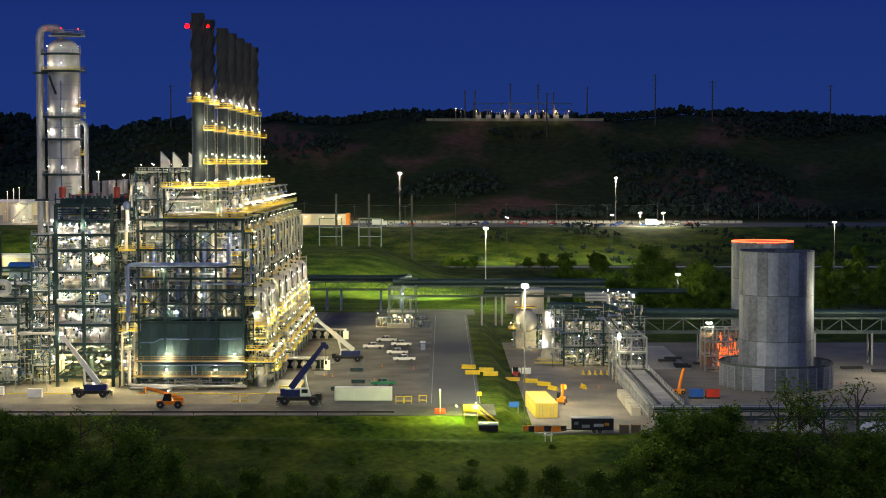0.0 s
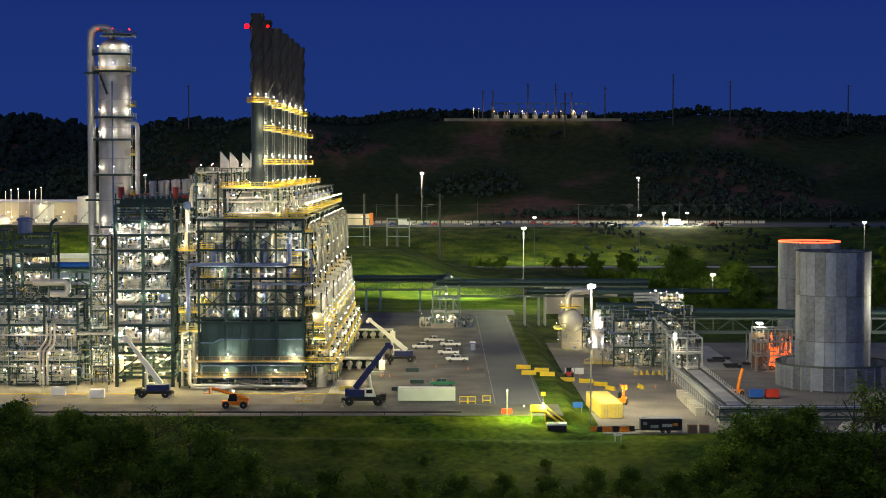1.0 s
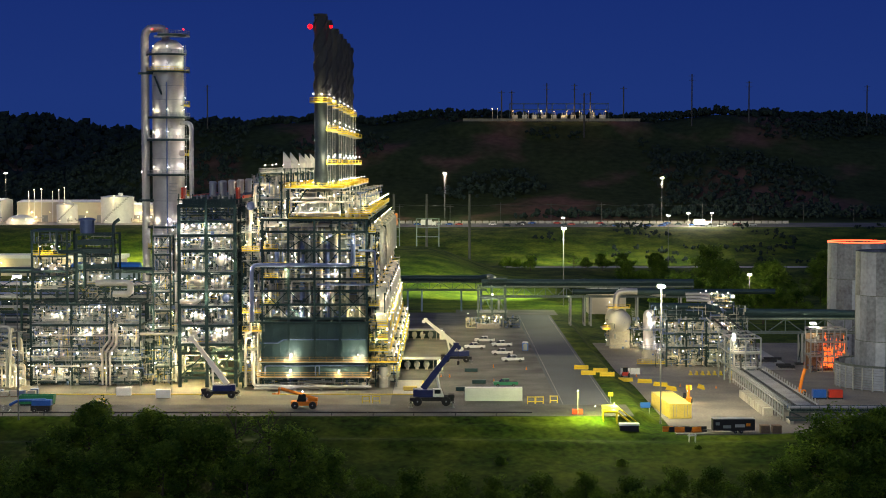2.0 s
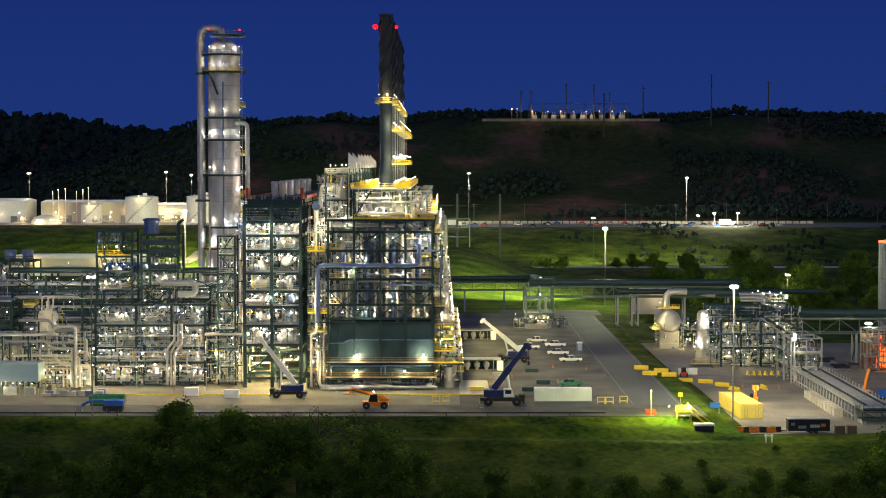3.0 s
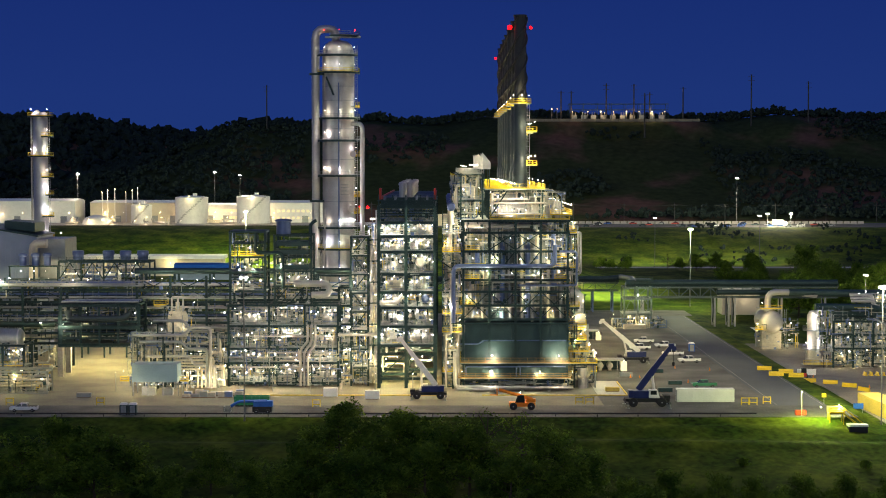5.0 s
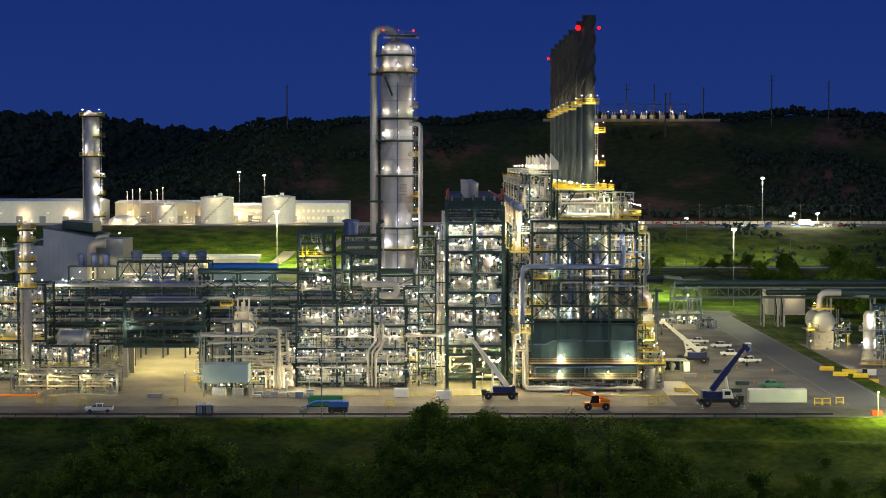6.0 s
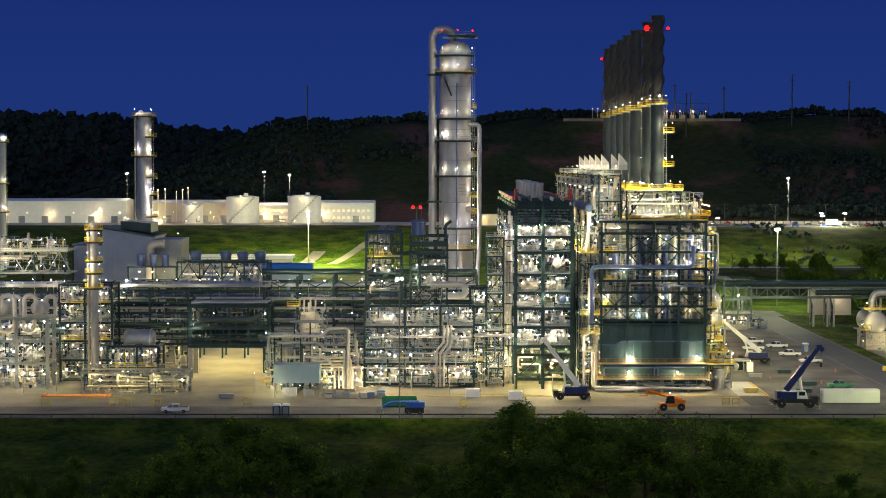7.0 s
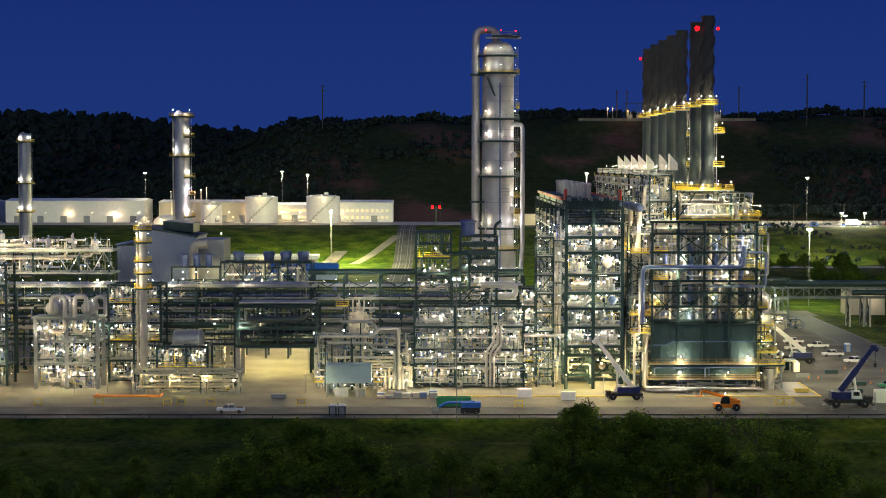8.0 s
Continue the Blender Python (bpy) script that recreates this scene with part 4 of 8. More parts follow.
for i, (x, y) in enumerate(((5.0, 22), (6.9, 24), (5, 42), (6.9, 44), (5.0, 60), (6.9, 62), (5.0, 80), (6.9, 82), (5, 100), (6.9, 102))):
    part("vent_cylinder", Build().turned([(0.85, 0), (0.85, 3.0), (0.95, 3.0), (0.95, 3.4), (0.7, 3.7)], (x, y, 44.0), n=14), CLAD, t2, "silver upright vent cylinder")
rail([(0, 0, 42.4), (13, 0, 42.4)], t2, STEEL)
for x, y in ((1.5, 1.5), (7.6, 1.5), (11.6, 1.5), (4.0, 7), (10.0, 7), (-0.5, 12), (6.5, 16), (3.5, 28), (9.5, 28)):
    lamp(x, y, 6.6, t2, L_WARM, 0.13, True, 9.0)
# open steel lattice, rails and header boxes over the front of the top floor
for z in (40.0, 41.2, 43.6):
    for y in (0.1, 9.0):
        member("beam", (-0.4, y, z), (13.4, y, z), 0.26, STEEL, t2)
for x in (0, 3.2, 6.3, 9.6, 13.0):
    member("post", (x, 0.1, 42.4), (x, 0.1, 45.0), 0.26, STEEL, t2)
for y in (3.0, 10.0):
    part("header_box", Build().span((0.4, y, 42.5), (12.6, y + 2.2, 43.4)), STEEL, t2, smooth=False)
    for k in range(5):
        part("tube", Build().cyl((1.2 + 2.5 * k, y + 1, 43.4), (1.2 + 2.5 * k, y + 1, 44.6), 0.22, 8), GALV, t2)
for x in (0.2, 13.0):
    part("upright_plate", Build().span((x - 0.25, 4.0, 43.8), (x + 0.25, 9.0, 46.4)), RED, t2, "red painted end plate", smooth=False)
clutter(rng, 0.2, 12.8, -0.2, 6, 38.9, 42.2, t2, 70)

# slim stair tower between the rack and the first process block
st = thing("stair_tower", -96.4, 403, 0, "slim dark steel stair tower with lit landings", "stair tower")
lv = [4.4 * i for i in range(1, 9)]
steelwork(st, [0, 4.0], [0, 5], lv, 0, 0.4, 0.3)
rs = random.Random(19)
for i, z in enumerate(lv):
    deck(0, 4.0, 0, 5, z, st, 0.1)
    rail([(0, 0, z), (4.0, 0, z)], st, GALV)
    if i:
        a, c = (0.3, 3.7) if i % 2 else (3.7, 0.3)
        member("stringer", (a, 0.1, z - 4.4), (c, 0.1, z), 0.24, STEEL, st)
    lamp(0.8 + 2.4 * (i % 2), -0.2, z + 2.4, st)
    clutter(rs, 0.2, 3.8, 0.4, 4.6, z - 4, z - 0.2, st, 26)
# upright lines in the gap between the stair tower and the rack
vl = thing("pipe_bundle", -91.8, 408, 0, "bundle of pale upright pipes on brackets", "pipework")
for k, (x, y, r, top) in enumerate(((-0.3, 0, 0.32, 33), (0.5, 0.4, 0.24, 38), (1.2, 0, 0.3, 40), (0.1, 3, 0.4, 36), (0.9, 5, 0.36, 41), (-0.4, 8, 0.3, 30))):
    part("pipe", Build().pipe([(x, y, 0.1), (x, y, top * 0.45), (x + 0.25, y, top * 0.47), (x + 0.25, y, top)], r, 8), CLADW if k % 2 else CLAD, vl)
for z in range(4, 36, 5):
    part("bracket", Build().span((-0.8, -0.4, z), (1.7, 8.4, z + 0.25)), STEEL, vl, smooth=False)
    lamp(-0.6 + 1.6 * (z % 2), -0.9, z + 2.2, vl)
clutter(rs, -0.8, 1.6, -0.6, 8, 0.5, 38, vl, 200)

# ---- quench tower ----
tw = thing("quench_tower", -103.3, 470.5, 0, "tall silver quench tower with lit ring platforms and overhead pipe", "process tower")
part("shell", Build().turned([(4.9, 0), (4.9, 27), (4.35, 29), (4.35, 81.4), (4.2, 83), (3.6, 84.4), (2.4, 85.3), (0.8, 85.7)], n=36), CLAD, tw, "silver clad tower shell")
for z in (12, 20, 33, 41.8, 53.2, 61.5, 69.2, 73):
    part("seam_band", Build().turned([(4.4, 0), (4.42, 0.02), (4.42, 0.16), (4.4, 0.18)] if z > 29 else [(4.94, 0), (4.96, 0.02), (4.96, 0.16), (4.94, 0.18)], (0, 0, z), n=36), GALV, tw)
part("overhead_line", Build().pipe([(-6.1, -1.0, 0), (-6.1, -1.0, 88.7), (-0.6, 0, 88.7), (-0.6, 0, 84.5)], 1.1, 18, bend=3.2), CLAD, tw, "large silver overhead pipe")
part("side_line", Build().pipe([(3.5, -2.5, 63), (6.6, -2.5, 63), (6.6, -2.5, 30), (6.0, -2.5, 22), (6.0, -2.5, 2)], 0.62, 12, bend=2.2), CLAD, tw)
part("riser", Build().pipe([(0.4, -5.4, 0), (0.4, -5.4, 74)], 0.2, 8), BLUEP, tw)
part("riser", Build().pipe([(-3.4, -4.6, 0), (-3.4, -4.6, 40)], 0.25, 8), CLAD, tw)
for x, z in ((3.9, 54.8), (3.4, 40), (3.6, 76.6)):
    part("manway", Build().turned([(0.75, 0), (0.75, 0.7), (0.9, 0.7), (0.9, 0.9)], (x, -2.9, z), (0.35, -1, 0), 14), CLAD, tw)
for i, (z, a0, a1, mat) in enumerate(((8, -3.3, 0.2, GALV), (15, -3.3, 0.2, YELLOW), (22, -3.0, 0.3, GALV), (29, -3.1, 0.3, YELLOW), (34.8, -3.1, 0.3, GALV), (38.9, -0.7, 0.5, YELLOW), (43.4, -0.7, 0.5, YELLOW), (48.9, -3.2, 0.3, GALV), (54.4, -0.6, 0.5, YELLOW), (58.4, -3.2, 0.3, GALV), (64.4, -2.6, 0.2, GALV), (67.6, -0.6, 0.5, YELLOW), (76.8, -3.3, 0.4, YELLOW), (81.4, -3.1, -0.4, GALV), (86.6, -1.9, 0.3, GALV))):
    n = max(4, int((a1 - a0) * 6))
    r0 = 4.9 if z < 28 else 4.3
    ro = r0 + 1.5
    arc = [a0 + (a1 - a0) * k / n for k in range(n + 1)]
    b = Build()
    rings = [[((r0) * math.cos(a), (r0) * math.sin(a), z), (ro * math.cos(a), ro * math.sin(a), z), (ro * math.cos(a), ro * math.sin(a), z + 0.14), (r0 * math.cos(a), r0 * math.sin(a), z + 0.14)] for a in arc]
    part("platform", b.loft(rings), DECK, tw, smooth=False)
    edge = [[(q * math.cos(a), q * math.sin(a), h) for q, h in ((ro + 0.01, z - 0.3), (ro + 0.09, z - 0.3), (ro + 0.09, z + 0.24), (ro + 0.01, z + 0.24))] for a in arc]
    part("edge_beam", Build().loft(edge), YELLOW if a1 - a0 < 2 else STEEL, tw, smooth=False)
    part("handrail", railing(Build(), [(ro * math.cos(a), ro * math.sin(a), z + 0.14) for a in arc], step=1.6), mat, tw, smooth=False)
    for a in ((-2.3, -1.45, -0.5) if a1 - a0 > 2 else (-0.35,)):
        if z < 85:
            lamp((r0 + 0.9) * math.cos(a), (r0 + 0.9) * math.sin(a), z + 2.2, tw, L_TOWER, 0.13, True)
        else:
            lamp((r0 + 1.0) * math.cos(a), (r0 + 1.0) * math.sin(a), z + 1.6, tw, L_REDS, r=0.2)
ladder(5.0, -3.2, 2, 84, tw)
part("pipe_guide", Build().box((-4.4, -2.0, 76.4), (6.6, 0.5, 0.6)), STEEL, tw, smooth=False)
for x, z in ((1.9, 46.6), (1.9, 45.7), (1.9, 44.8), (1.9, 43.9)):
    part("step_iron", Build().box((x, -4.32, z), (2.2, 0.6, 0.16)), GALV, tw, smooth=False)
part("top_walkway", Build().box((1.4, -1.6, 86.3), (9.6, 1.6, 0.22)).box((1.4, -2.44, 86.35), (9.6, 0.08, 0.5)), GALV, tw, "lit walkway over the tower head", smooth=False)
part("pipe_guide", Build().box((-4.4, -2.0, 42.0), (6.6, 0.5, 0.6)), STEEL, tw, smooth=False)
member("brace", (-3.0, -4.3, 75.6), (-1.0, -4.9, 70.6), 0.4, STEEL, tw)


def slim_tower(x, y, h, r, label, stops, name="distillation_column"):
    """A slim column with partial platforms on alternating sides."""
    t = thing(name, x, y, 0, label, "process tower", "slim columns")
    part("shell", Build().drum((0, 0, 0), (0, 0, h), r, 20), CLAD, t)
    for k, (z, full) in enumerate(stops):
        a0, a1 = (-3.14, 3.0) if full else ((-1.3, 0.9) if k % 2 else (-1.0, 1.2))
        n = 14 if full else 6
        ro = r + (1.2 if r < 2 else 1.6)
        arc = [a0 + (a1 - a0) * i / n for i in range(n + 1)]
        rings = [[(r * math.cos(a), r * math.sin(a), z), (ro * math.cos(a), ro * math.sin(a), z), (ro * math.cos(a), ro * math.sin(a), z + 0.14), (r * math.cos(a), r * math.sin(a), z + 0.14)] for a in arc]
        part("platform", Build().loft(rings), DECK, t, smooth=False)
        part("edge_beam", Build().loft([[(q * math.cos(a), q * math.sin(a), h_) for q, h_ in ((ro + 0.01, z - 0.2), (ro + 0.08, z - 0.2), (ro + 0.08, z + 0.2), (ro + 0.01, z + 0.2))] for a in arc]), STEEL, t, smooth=False)
        part("handrail", railing(Build(), [(ro * math.cos(a), ro * math.sin(a), z + 0.14) for a in arc], step=1.3), YELLOW, t, smooth=False)
        for a in ((-2.5, -0.6) if full else (-0.7,)):
            lamp((r + 0.8) * math.cos(a), (r + 0.8) * math.sin(a), z + 2.2, t, L_WHITE if r < 2 else L_TOWER, 0.1 if r < 2 else 0.15, r > 2)
    ladder(r + 0.3, -0.4, 1, h, t)
    part("riser", Build().pipe([(-r - 0.4, -0.2, 0), (-r - 0.4, -0.2, h - 1), (-r * 0.4, 0, h + 0.6), (0, 0, h - 0.3)], 0.3, 10), CLADW, t)
    return t


slim_tower(-198.4, 530, 68.0, 2.3, "slim silver column with yellow platforms and bright lamps", ((66.6, True), (60.4, False), (54.4, True), (48, False), (42.6, False), (36, False), (29, True)))
slim_tower(-309.5, 790, 66, 2.6, "distant slim grey column with two lit platforms", ((62, True), (43, True), (30, True)))
slim_tower(-189.8, 410, 38.0, 0.95, "thin silver column ringed by yellow platforms", ((36.5, True), (33.6, True), (29.0, True), (26.2, True), (22.6, True)))


def process_block(x, y, z, xs, ys, lv, label, seed, heavy=1, pipes=4, lamps=2, tops=None, yellow=(), mat=None, name="process_structure", skip=(), lampmat=None):
    """A multi-storey steel frame fitted with vessels, pipes and lamps."""
    rg = random.Random(seed)
    s = thing(name, x, y, z, label, "process structure", "process structures")
    steelwork(s, xs, ys, lv, 0, 0.5, 0.4, mat, tops)
    floors = [0.0, *lv]
    for k, (z0, z1) in enumerate(zip(floors, floors[1:])):
        if k:
            deck(xs[0], xs[-1], ys[0] + 0.2, ys[-1], z0, s, mat=DECK)
            rail([(xs[0], ys[0] + 0.1, z0), (xs[-1], ys[0] + 0.1, z0)], s, YELLOW if k in yellow else GALV)
        clutter(rg, xs[0] + 0.2, xs[-1] - 0.2, ys[0] - 0.2, ys[0] + 5, z0 + 0.2, z1 - 0.3, s, int(7 * (xs[-1] - xs[0])))
        for i, (a, c) in enumerate(zip(xs, xs[1:])):
            if (k, i) not in skip and c - a > 2.5:
                fit_out(rg, a + 0.4, c - 0.4, ys[0] + 0.4, ys[-1], z0, z1 - z0, s, heavy, pipes, lamps, L_WARM if k == 0 else lampmat)
    return s, rg


# ---- first process block, with its two upper turrets ----
blk, rg = process_block(-125.0, 402, 0, [0, 9.5, 17.8, 25.6], [0, 8, 16], [1.0, 5.7, 9.1, 14.4, 19.3], "steel process block of lit floors packed with pipes and exchangers", 21, heavy=2, pipes=6, lamps=3, skip=((0, 0), (0, 1), (0, 2)))
for xs_, top, zs in (([0.4, 5.2, 8.6], 36.2, (22.3, 25.6, 30.3, 33.6, 36.2)), ([10.8, 14.0, 19.4], 35.6, (23.5, 27.0, 30.3, 33.2, 35.4))):
    for x in xs_[::2]:
        for y in (0.3, 8.5):
            member("column", (x, y, 19.3), (x, y, top), 0.5, STEEL, blk)
    for z in zs:
        for y in (0.3, 8.5):
            member("beam", (xs_[0] - 0.3, y, z), (xs_[2] + 0.3, y, z), 0.45, STEEL, blk)
        if z < 30:
            deck(xs_[0], xs_[2], 0.3, 8.6, z, blk)
            fit_out(rg, xs_[0] + 0.5, xs_[2] - 0.5, 0.5, 6, z, 3.2, blk, 1, 3, 2)
rail([(0.6, 0.4, 30.6), (8.4, 0.4, 30.6)], blk)
deck(0.4, 8.6, 0.3, 8.6, 30.5, blk)
deck(0.2, 8.8, 0.1, 8.8, 36.5, blk, 0.5, STEEL)
deck(0.2, 8.8, 0.1, 8.8, 27.0, blk, 0.5, STEEL)
for x in (2.2, 5.0, 6.6):
    lamp(x, 0.6, 32.6, blk)
    lamp(x, 0.4, 28.6, blk)
part("pipe", Build().pipe([(6.4, -0.3, 36.0), (6.4, -0.3, 31.4), (12.8, -0.3, 31.4), (12.8, -0.3, 23)], 0.42, 10), STEEL, blk)
part("tank", Build().turned([(1.7, 0), (1.7, 2.9), (2.05, 3.0), (2.05, 3.3), (1.2, 3.6)], (12.6, 4, 35.6), n=18), BLUEP, blk, "blue-grey upright tank on the roof")
part("exhaust_pipe", Build().pipe([(19.0, 3.0, 33.5), (19.0, 3.0, 38.0), (20.4, 3.0, 38.9)], 0.4, 12), STEEL, blk, "upright exhaust pipe with a bent top")
for z in (33.0, 31.0, 27.4):
    part("cooler_bank", Build().span((11.2, -0.2, z), (19.0, 7, z + 1.1)), STEEL, blk, smooth=False)
part("pipe", Build().pipe([(15.5, -0.8, 24.2), (23.6, -0.8, 24.2), (23.6, -0.8, 21.6), (19.5, -0.8, 21.6)], 0.75, 14, bend=1.3), CLAD, blk, "large silver return bend")
for a, c in ((10.6, 14.2), (14.2, 18)):
    member("brace", (a, 0, 19.4), (c, 0, 23.6), 0.3, STEEL, blk)
member("brace", (14.2, 0, 19.4), (10.8, 0, 23.6), 0.3, STEEL, blk)
# three bent risers on the face of the block
for k in range(3):
    x = 16.9 + 0.85 * k
    part("riser", Build().pipe([(x, -0.9, 0.2), (x, -0.9, 8.6 - 0.4 * k), (x + 1.7, -0.9, 10.8 - 0.4 * k), (x + 1.7, -0.9, 14.6)], 0.3, 10, bend=0.5), CLAD, blk, "silver riser with an offset bend")
for k in range(3):
    part("pipe", Build().pipe([(25.6, -0.5 + 0.7 * k, 12.2), (36.0, -0.5 + 0.7 * k, 12.2)], 0.36, 10), CLAD, blk)
for k, (z, x0, x1) in enumerate(((11.8, 1, 25), (8.0, 9, 25), (6.9, 0, 17), (4.6, 0, 24))):
    part("pipe", Build().pipe([(x0, -0.4, z), (x1, -0.4, z)], 0.18, 8), CLAD, blk)

clutter(rg, 0.5, 8.6, 0, 6, 22, 36, blk, 90)
clutter(rg, 10.8, 19.4, 0, 6, 20, 35, blk, 90)
clutter(rg, 0, 34, -0.9, 2, 0.4, 14, blk, 200)
# low block between the first block and the furnaces
process_block(-100.0, 416, 0, [0, 4.5, 9.0], [0, 6], [4.5, 9.0, 13.5, 18, 22.5], "narrow lit steel frame with pipes and instrument racks", 33, heavy=1, pipes=5, lamps=2, yellow=(1,))

# ---- long pipe rack across the plant ----
pr = thing("pipe_rack", -270, 430, 0, "long dark steel pipe rack carrying many horizontal pipes", "pipe rack")
cols = [0, 9, 18, 27, 36, 45, 54, 63, 72, 81, 90, 99.6, 118.6, 127, 136, 145, 154, 163, 172]
RLV = [8.0, 10.6, 13.2, 15.8, 18.4, 21.4]
for x in cols:
    for y in (0, 7, 14):
        member("column", (x, y, 0), (x, y, 22 if x < 118 else 24.2), 0.55, STEEL, pr)
    for z in RLV:
        member("beam", (x, 0.3, z - 0.3), (x, 13.7, z - 0.3), 0.45, STEEL, pr)
for z in RLV:
    for y in (0, 14):
        member("beam", (0, y, z - 0.8), (172, y, z - 0.8), 0.45, STEEL, pr, 0.6)
rp = random.Random(8)
for z in RLV:
    y = 0.6
    while y < 13.5:
        r = rp.choice((0.14, 0.18, 0.22, 0.3, 0.42))
        a, c = rp.choice(((0, 172), (0, 172), (0, 120), (60, 172), (95, 172), (20, 140)))
        if rp.random() < 0.8:
            part("pipe", Build().cyl((a, y, z + r + 0.05), (c, y, z + r + 0.05), r, 8), rp.choice((CLAD, PIPE, BLUEP, BLUEP, STEEL, LINE)), pr)
        y += 2 * r + rp.uniform(0.35, 0.9)
part("main_line", Build().cyl((118, 1.4, 25.3), (172, 1.4, 25.3), 0.75, 14), LINE, pr, "large dark overhead line")
part("main_line", Build().cyl((60, 0.4, 12.0), (98, 0.4, 12.0), 0.8, 14), STEEL, pr, "large dark line")
for a, c in zip(cols[:11], cols[1:12]):
    cross_brace(pr, (a, -0.2, 18.7), (c, -0.2, 20.6), 0.2, kind="v")
for a, c in zip(cols[12:], cols[13:]):
    cross_brace(pr, (a, -0.2, 18.7), (c, -0.2, 20.8), 0.22, kind="v")
    cross_brace(pr, (a, -0.2, 21.6), (c, -0.2, 23.8), 0.22, kind="^")
for i, x in enumerate(cols[:-1]):
    for k in range(2):
        lamp(x + 2.5 + 4 * k + rp.uniform(-1, 1), -0.4, 23.1 + rp.uniform(0, 0.5), pr)
    lamp(x + rp.uniform(2, 7), -0.4, rp.choice((12.4, 15, 17.6, 20.2)), pr)
    if not 98 < x < 117:
        lamp(x + rp.uniform(2, 7), -0.3, 7.0, pr)
        lamp(x + rp.uniform(2, 7), 7, 6.6, pr, L_WARM)
    else:
        for dx, dy in ((3, 2), (9.5, 2), (16, 2), (6, 14), (13, 14), (3, 30), (9.5, 32), (16, 30), (6, 55), (13, 55)):
            lamp(x + dx, dy, 6.6, pr, L_WARM, 0.11, True, 16.0)
clutter(rp, 0, 172, -0.5, 2, 8.2, 23, pr, 620)
clutter(rp, 0, 98, -0.3, 10, 0.3, 8, pr, 300)
clutter(rp, 119, 172, -0.3, 10, 0.3, 8, pr, 160)
deck(0, 120, -0.8, 1.0, 21.7, pr)
rail([(0, -0.8, 21.7), (120, -0.8, 21.7)], pr, GALV)
deck(120, 172, -0.6, 0.4, 18.5, pr)

# dark box gantry over the gateway through the rack
pg = thing("gateway_gantry", -168.4, 420, 0, "dark steel box gantry on pale legs spanning the plant gateway", "gantry")
for x in (0, 19.2):
    for y in (0, 9):
        part("leg", Build().span((x - 0.6, y - 0.6, 0), (x + 0.6, y + 0.6, 7.4)), CONC, pg, "pale encased leg", smooth=False)
        member("column", (x, y, 7.4), (x, y, 18.0), 0.8, STEEL, pg)
for z, w in ((7.8, 0.9), (9.6, 0.5), (12.2, 0.9), (13.6, 0.5), (17.6, 0.8)):
    for y in (0, 9):
        member("beam", (-0.4, y - 0.45, z), (19.6, y - 0.45, z), w, STEEL, pg)
    for x in (0, 6.4, 12.8, 19.2):
        member("beam", (x, 0.2, z), (x, 8.8, z), 0.4, STEEL, pg)
for x in (5.0, 9.6, 14.2):
    for y in (0, 9):
        member("post", (x, y - 0.4, 7.8), (x, y - 0.4, 17.6), 0.45, STEEL, pg)
deck(0, 19.2, 0.3, 9, 12.7, pg, 0.12, STEEL)
deck(0, 19.2, 0.3, 9, 8.3, pg, 0.12, STEEL)
part("loop_line", Build().pipe([(2.4, -1.2, 16.4), (2.4, -1.2, 14.4), (15.6, -1.2, 14.4), (17.6, -1.2, 15.9)], 0.75, 14, bend=1.6), STACKL, pg, "thick dark looped line")
for k in range(6):
    part("pipe", Build().cyl((0.2, 0.6 + 1.3 * k, 10.5 + 0.1 * k), (19, 0.6 + 1.3 * k, 10.5 + 0.1 * k), 0.3, 8), (STEEL, LINE, BLUEP)[k % 3], pg)
    part("pipe", Build().cyl((0.2, 0.6 + 1.3 * k, 18.4), (19, 0.6 + 1.3 * k, 18.4), 0.26, 8), (CLAD, BLUEP, LINE)[k % 3], pg)
for x, z in ((0.9, 13.0), (18.4, 15.8), (18.6, 11.0)):
    lamp(x, -0.9, z, pg, r=0.12)
clutter(random.Random(23), 0.4, 18.8, 0, 6, 8.4, 17, pg, 90)

# second tier behind the rack: fan drums in a row
fd = thing("fan_deck", -178.0, 462, 0, "dark steel deck with a row of blue-grey fan drums", "process structure")
steelwork(fd, [0, 6, 12, 18, 24.4], [0, 8], [20.4, 26.0], 0, 0.4, 0.35)
deck(0, 24.4, 0, 8, 20.6, fd)
rail([(0, 0, 26.0), (24.4, 0, 26.0)], fd, STEEL)
for a in (0, 6, 12, 18):
    cross_brace(fd, (a, -0.1, 21), (a + 6, -0.1, 25.6), 0.24, kind="v")
for x in (4.4, 12.6, 17.2, 21.9):
    part("fan_drum", Build().turned([(1.25, 0), (1.45, 0.5), (1.45, 1.4), (1.6, 1.5), (1.6, 2.5), (1.35, 2.7)], (x, 4, 26), n=16), BLUEP, fd, "blue-grey fan drum")
    part("fan_leg", Build().cyl((x, 4, 20.6), (x, 4, 26), 0.5, 10), CLAD, fd)
    vessel(x - 1.2, 1.4, 20.6, 3.6, 0.5, fd)
for x in range(1, 24, 3):
    lamp(x + 0.7, -0.4, 22.8, fd, r=0.11)
plumb(random.Random(4), 0, 24, 0, 7, 21, 25, fd, 14, (0.15, 0.4), (CLAD, WHITE, BLUEP))
clutter(random.Random(5), 0, 24, -0.4, 5, 19, 26, fd, 140)

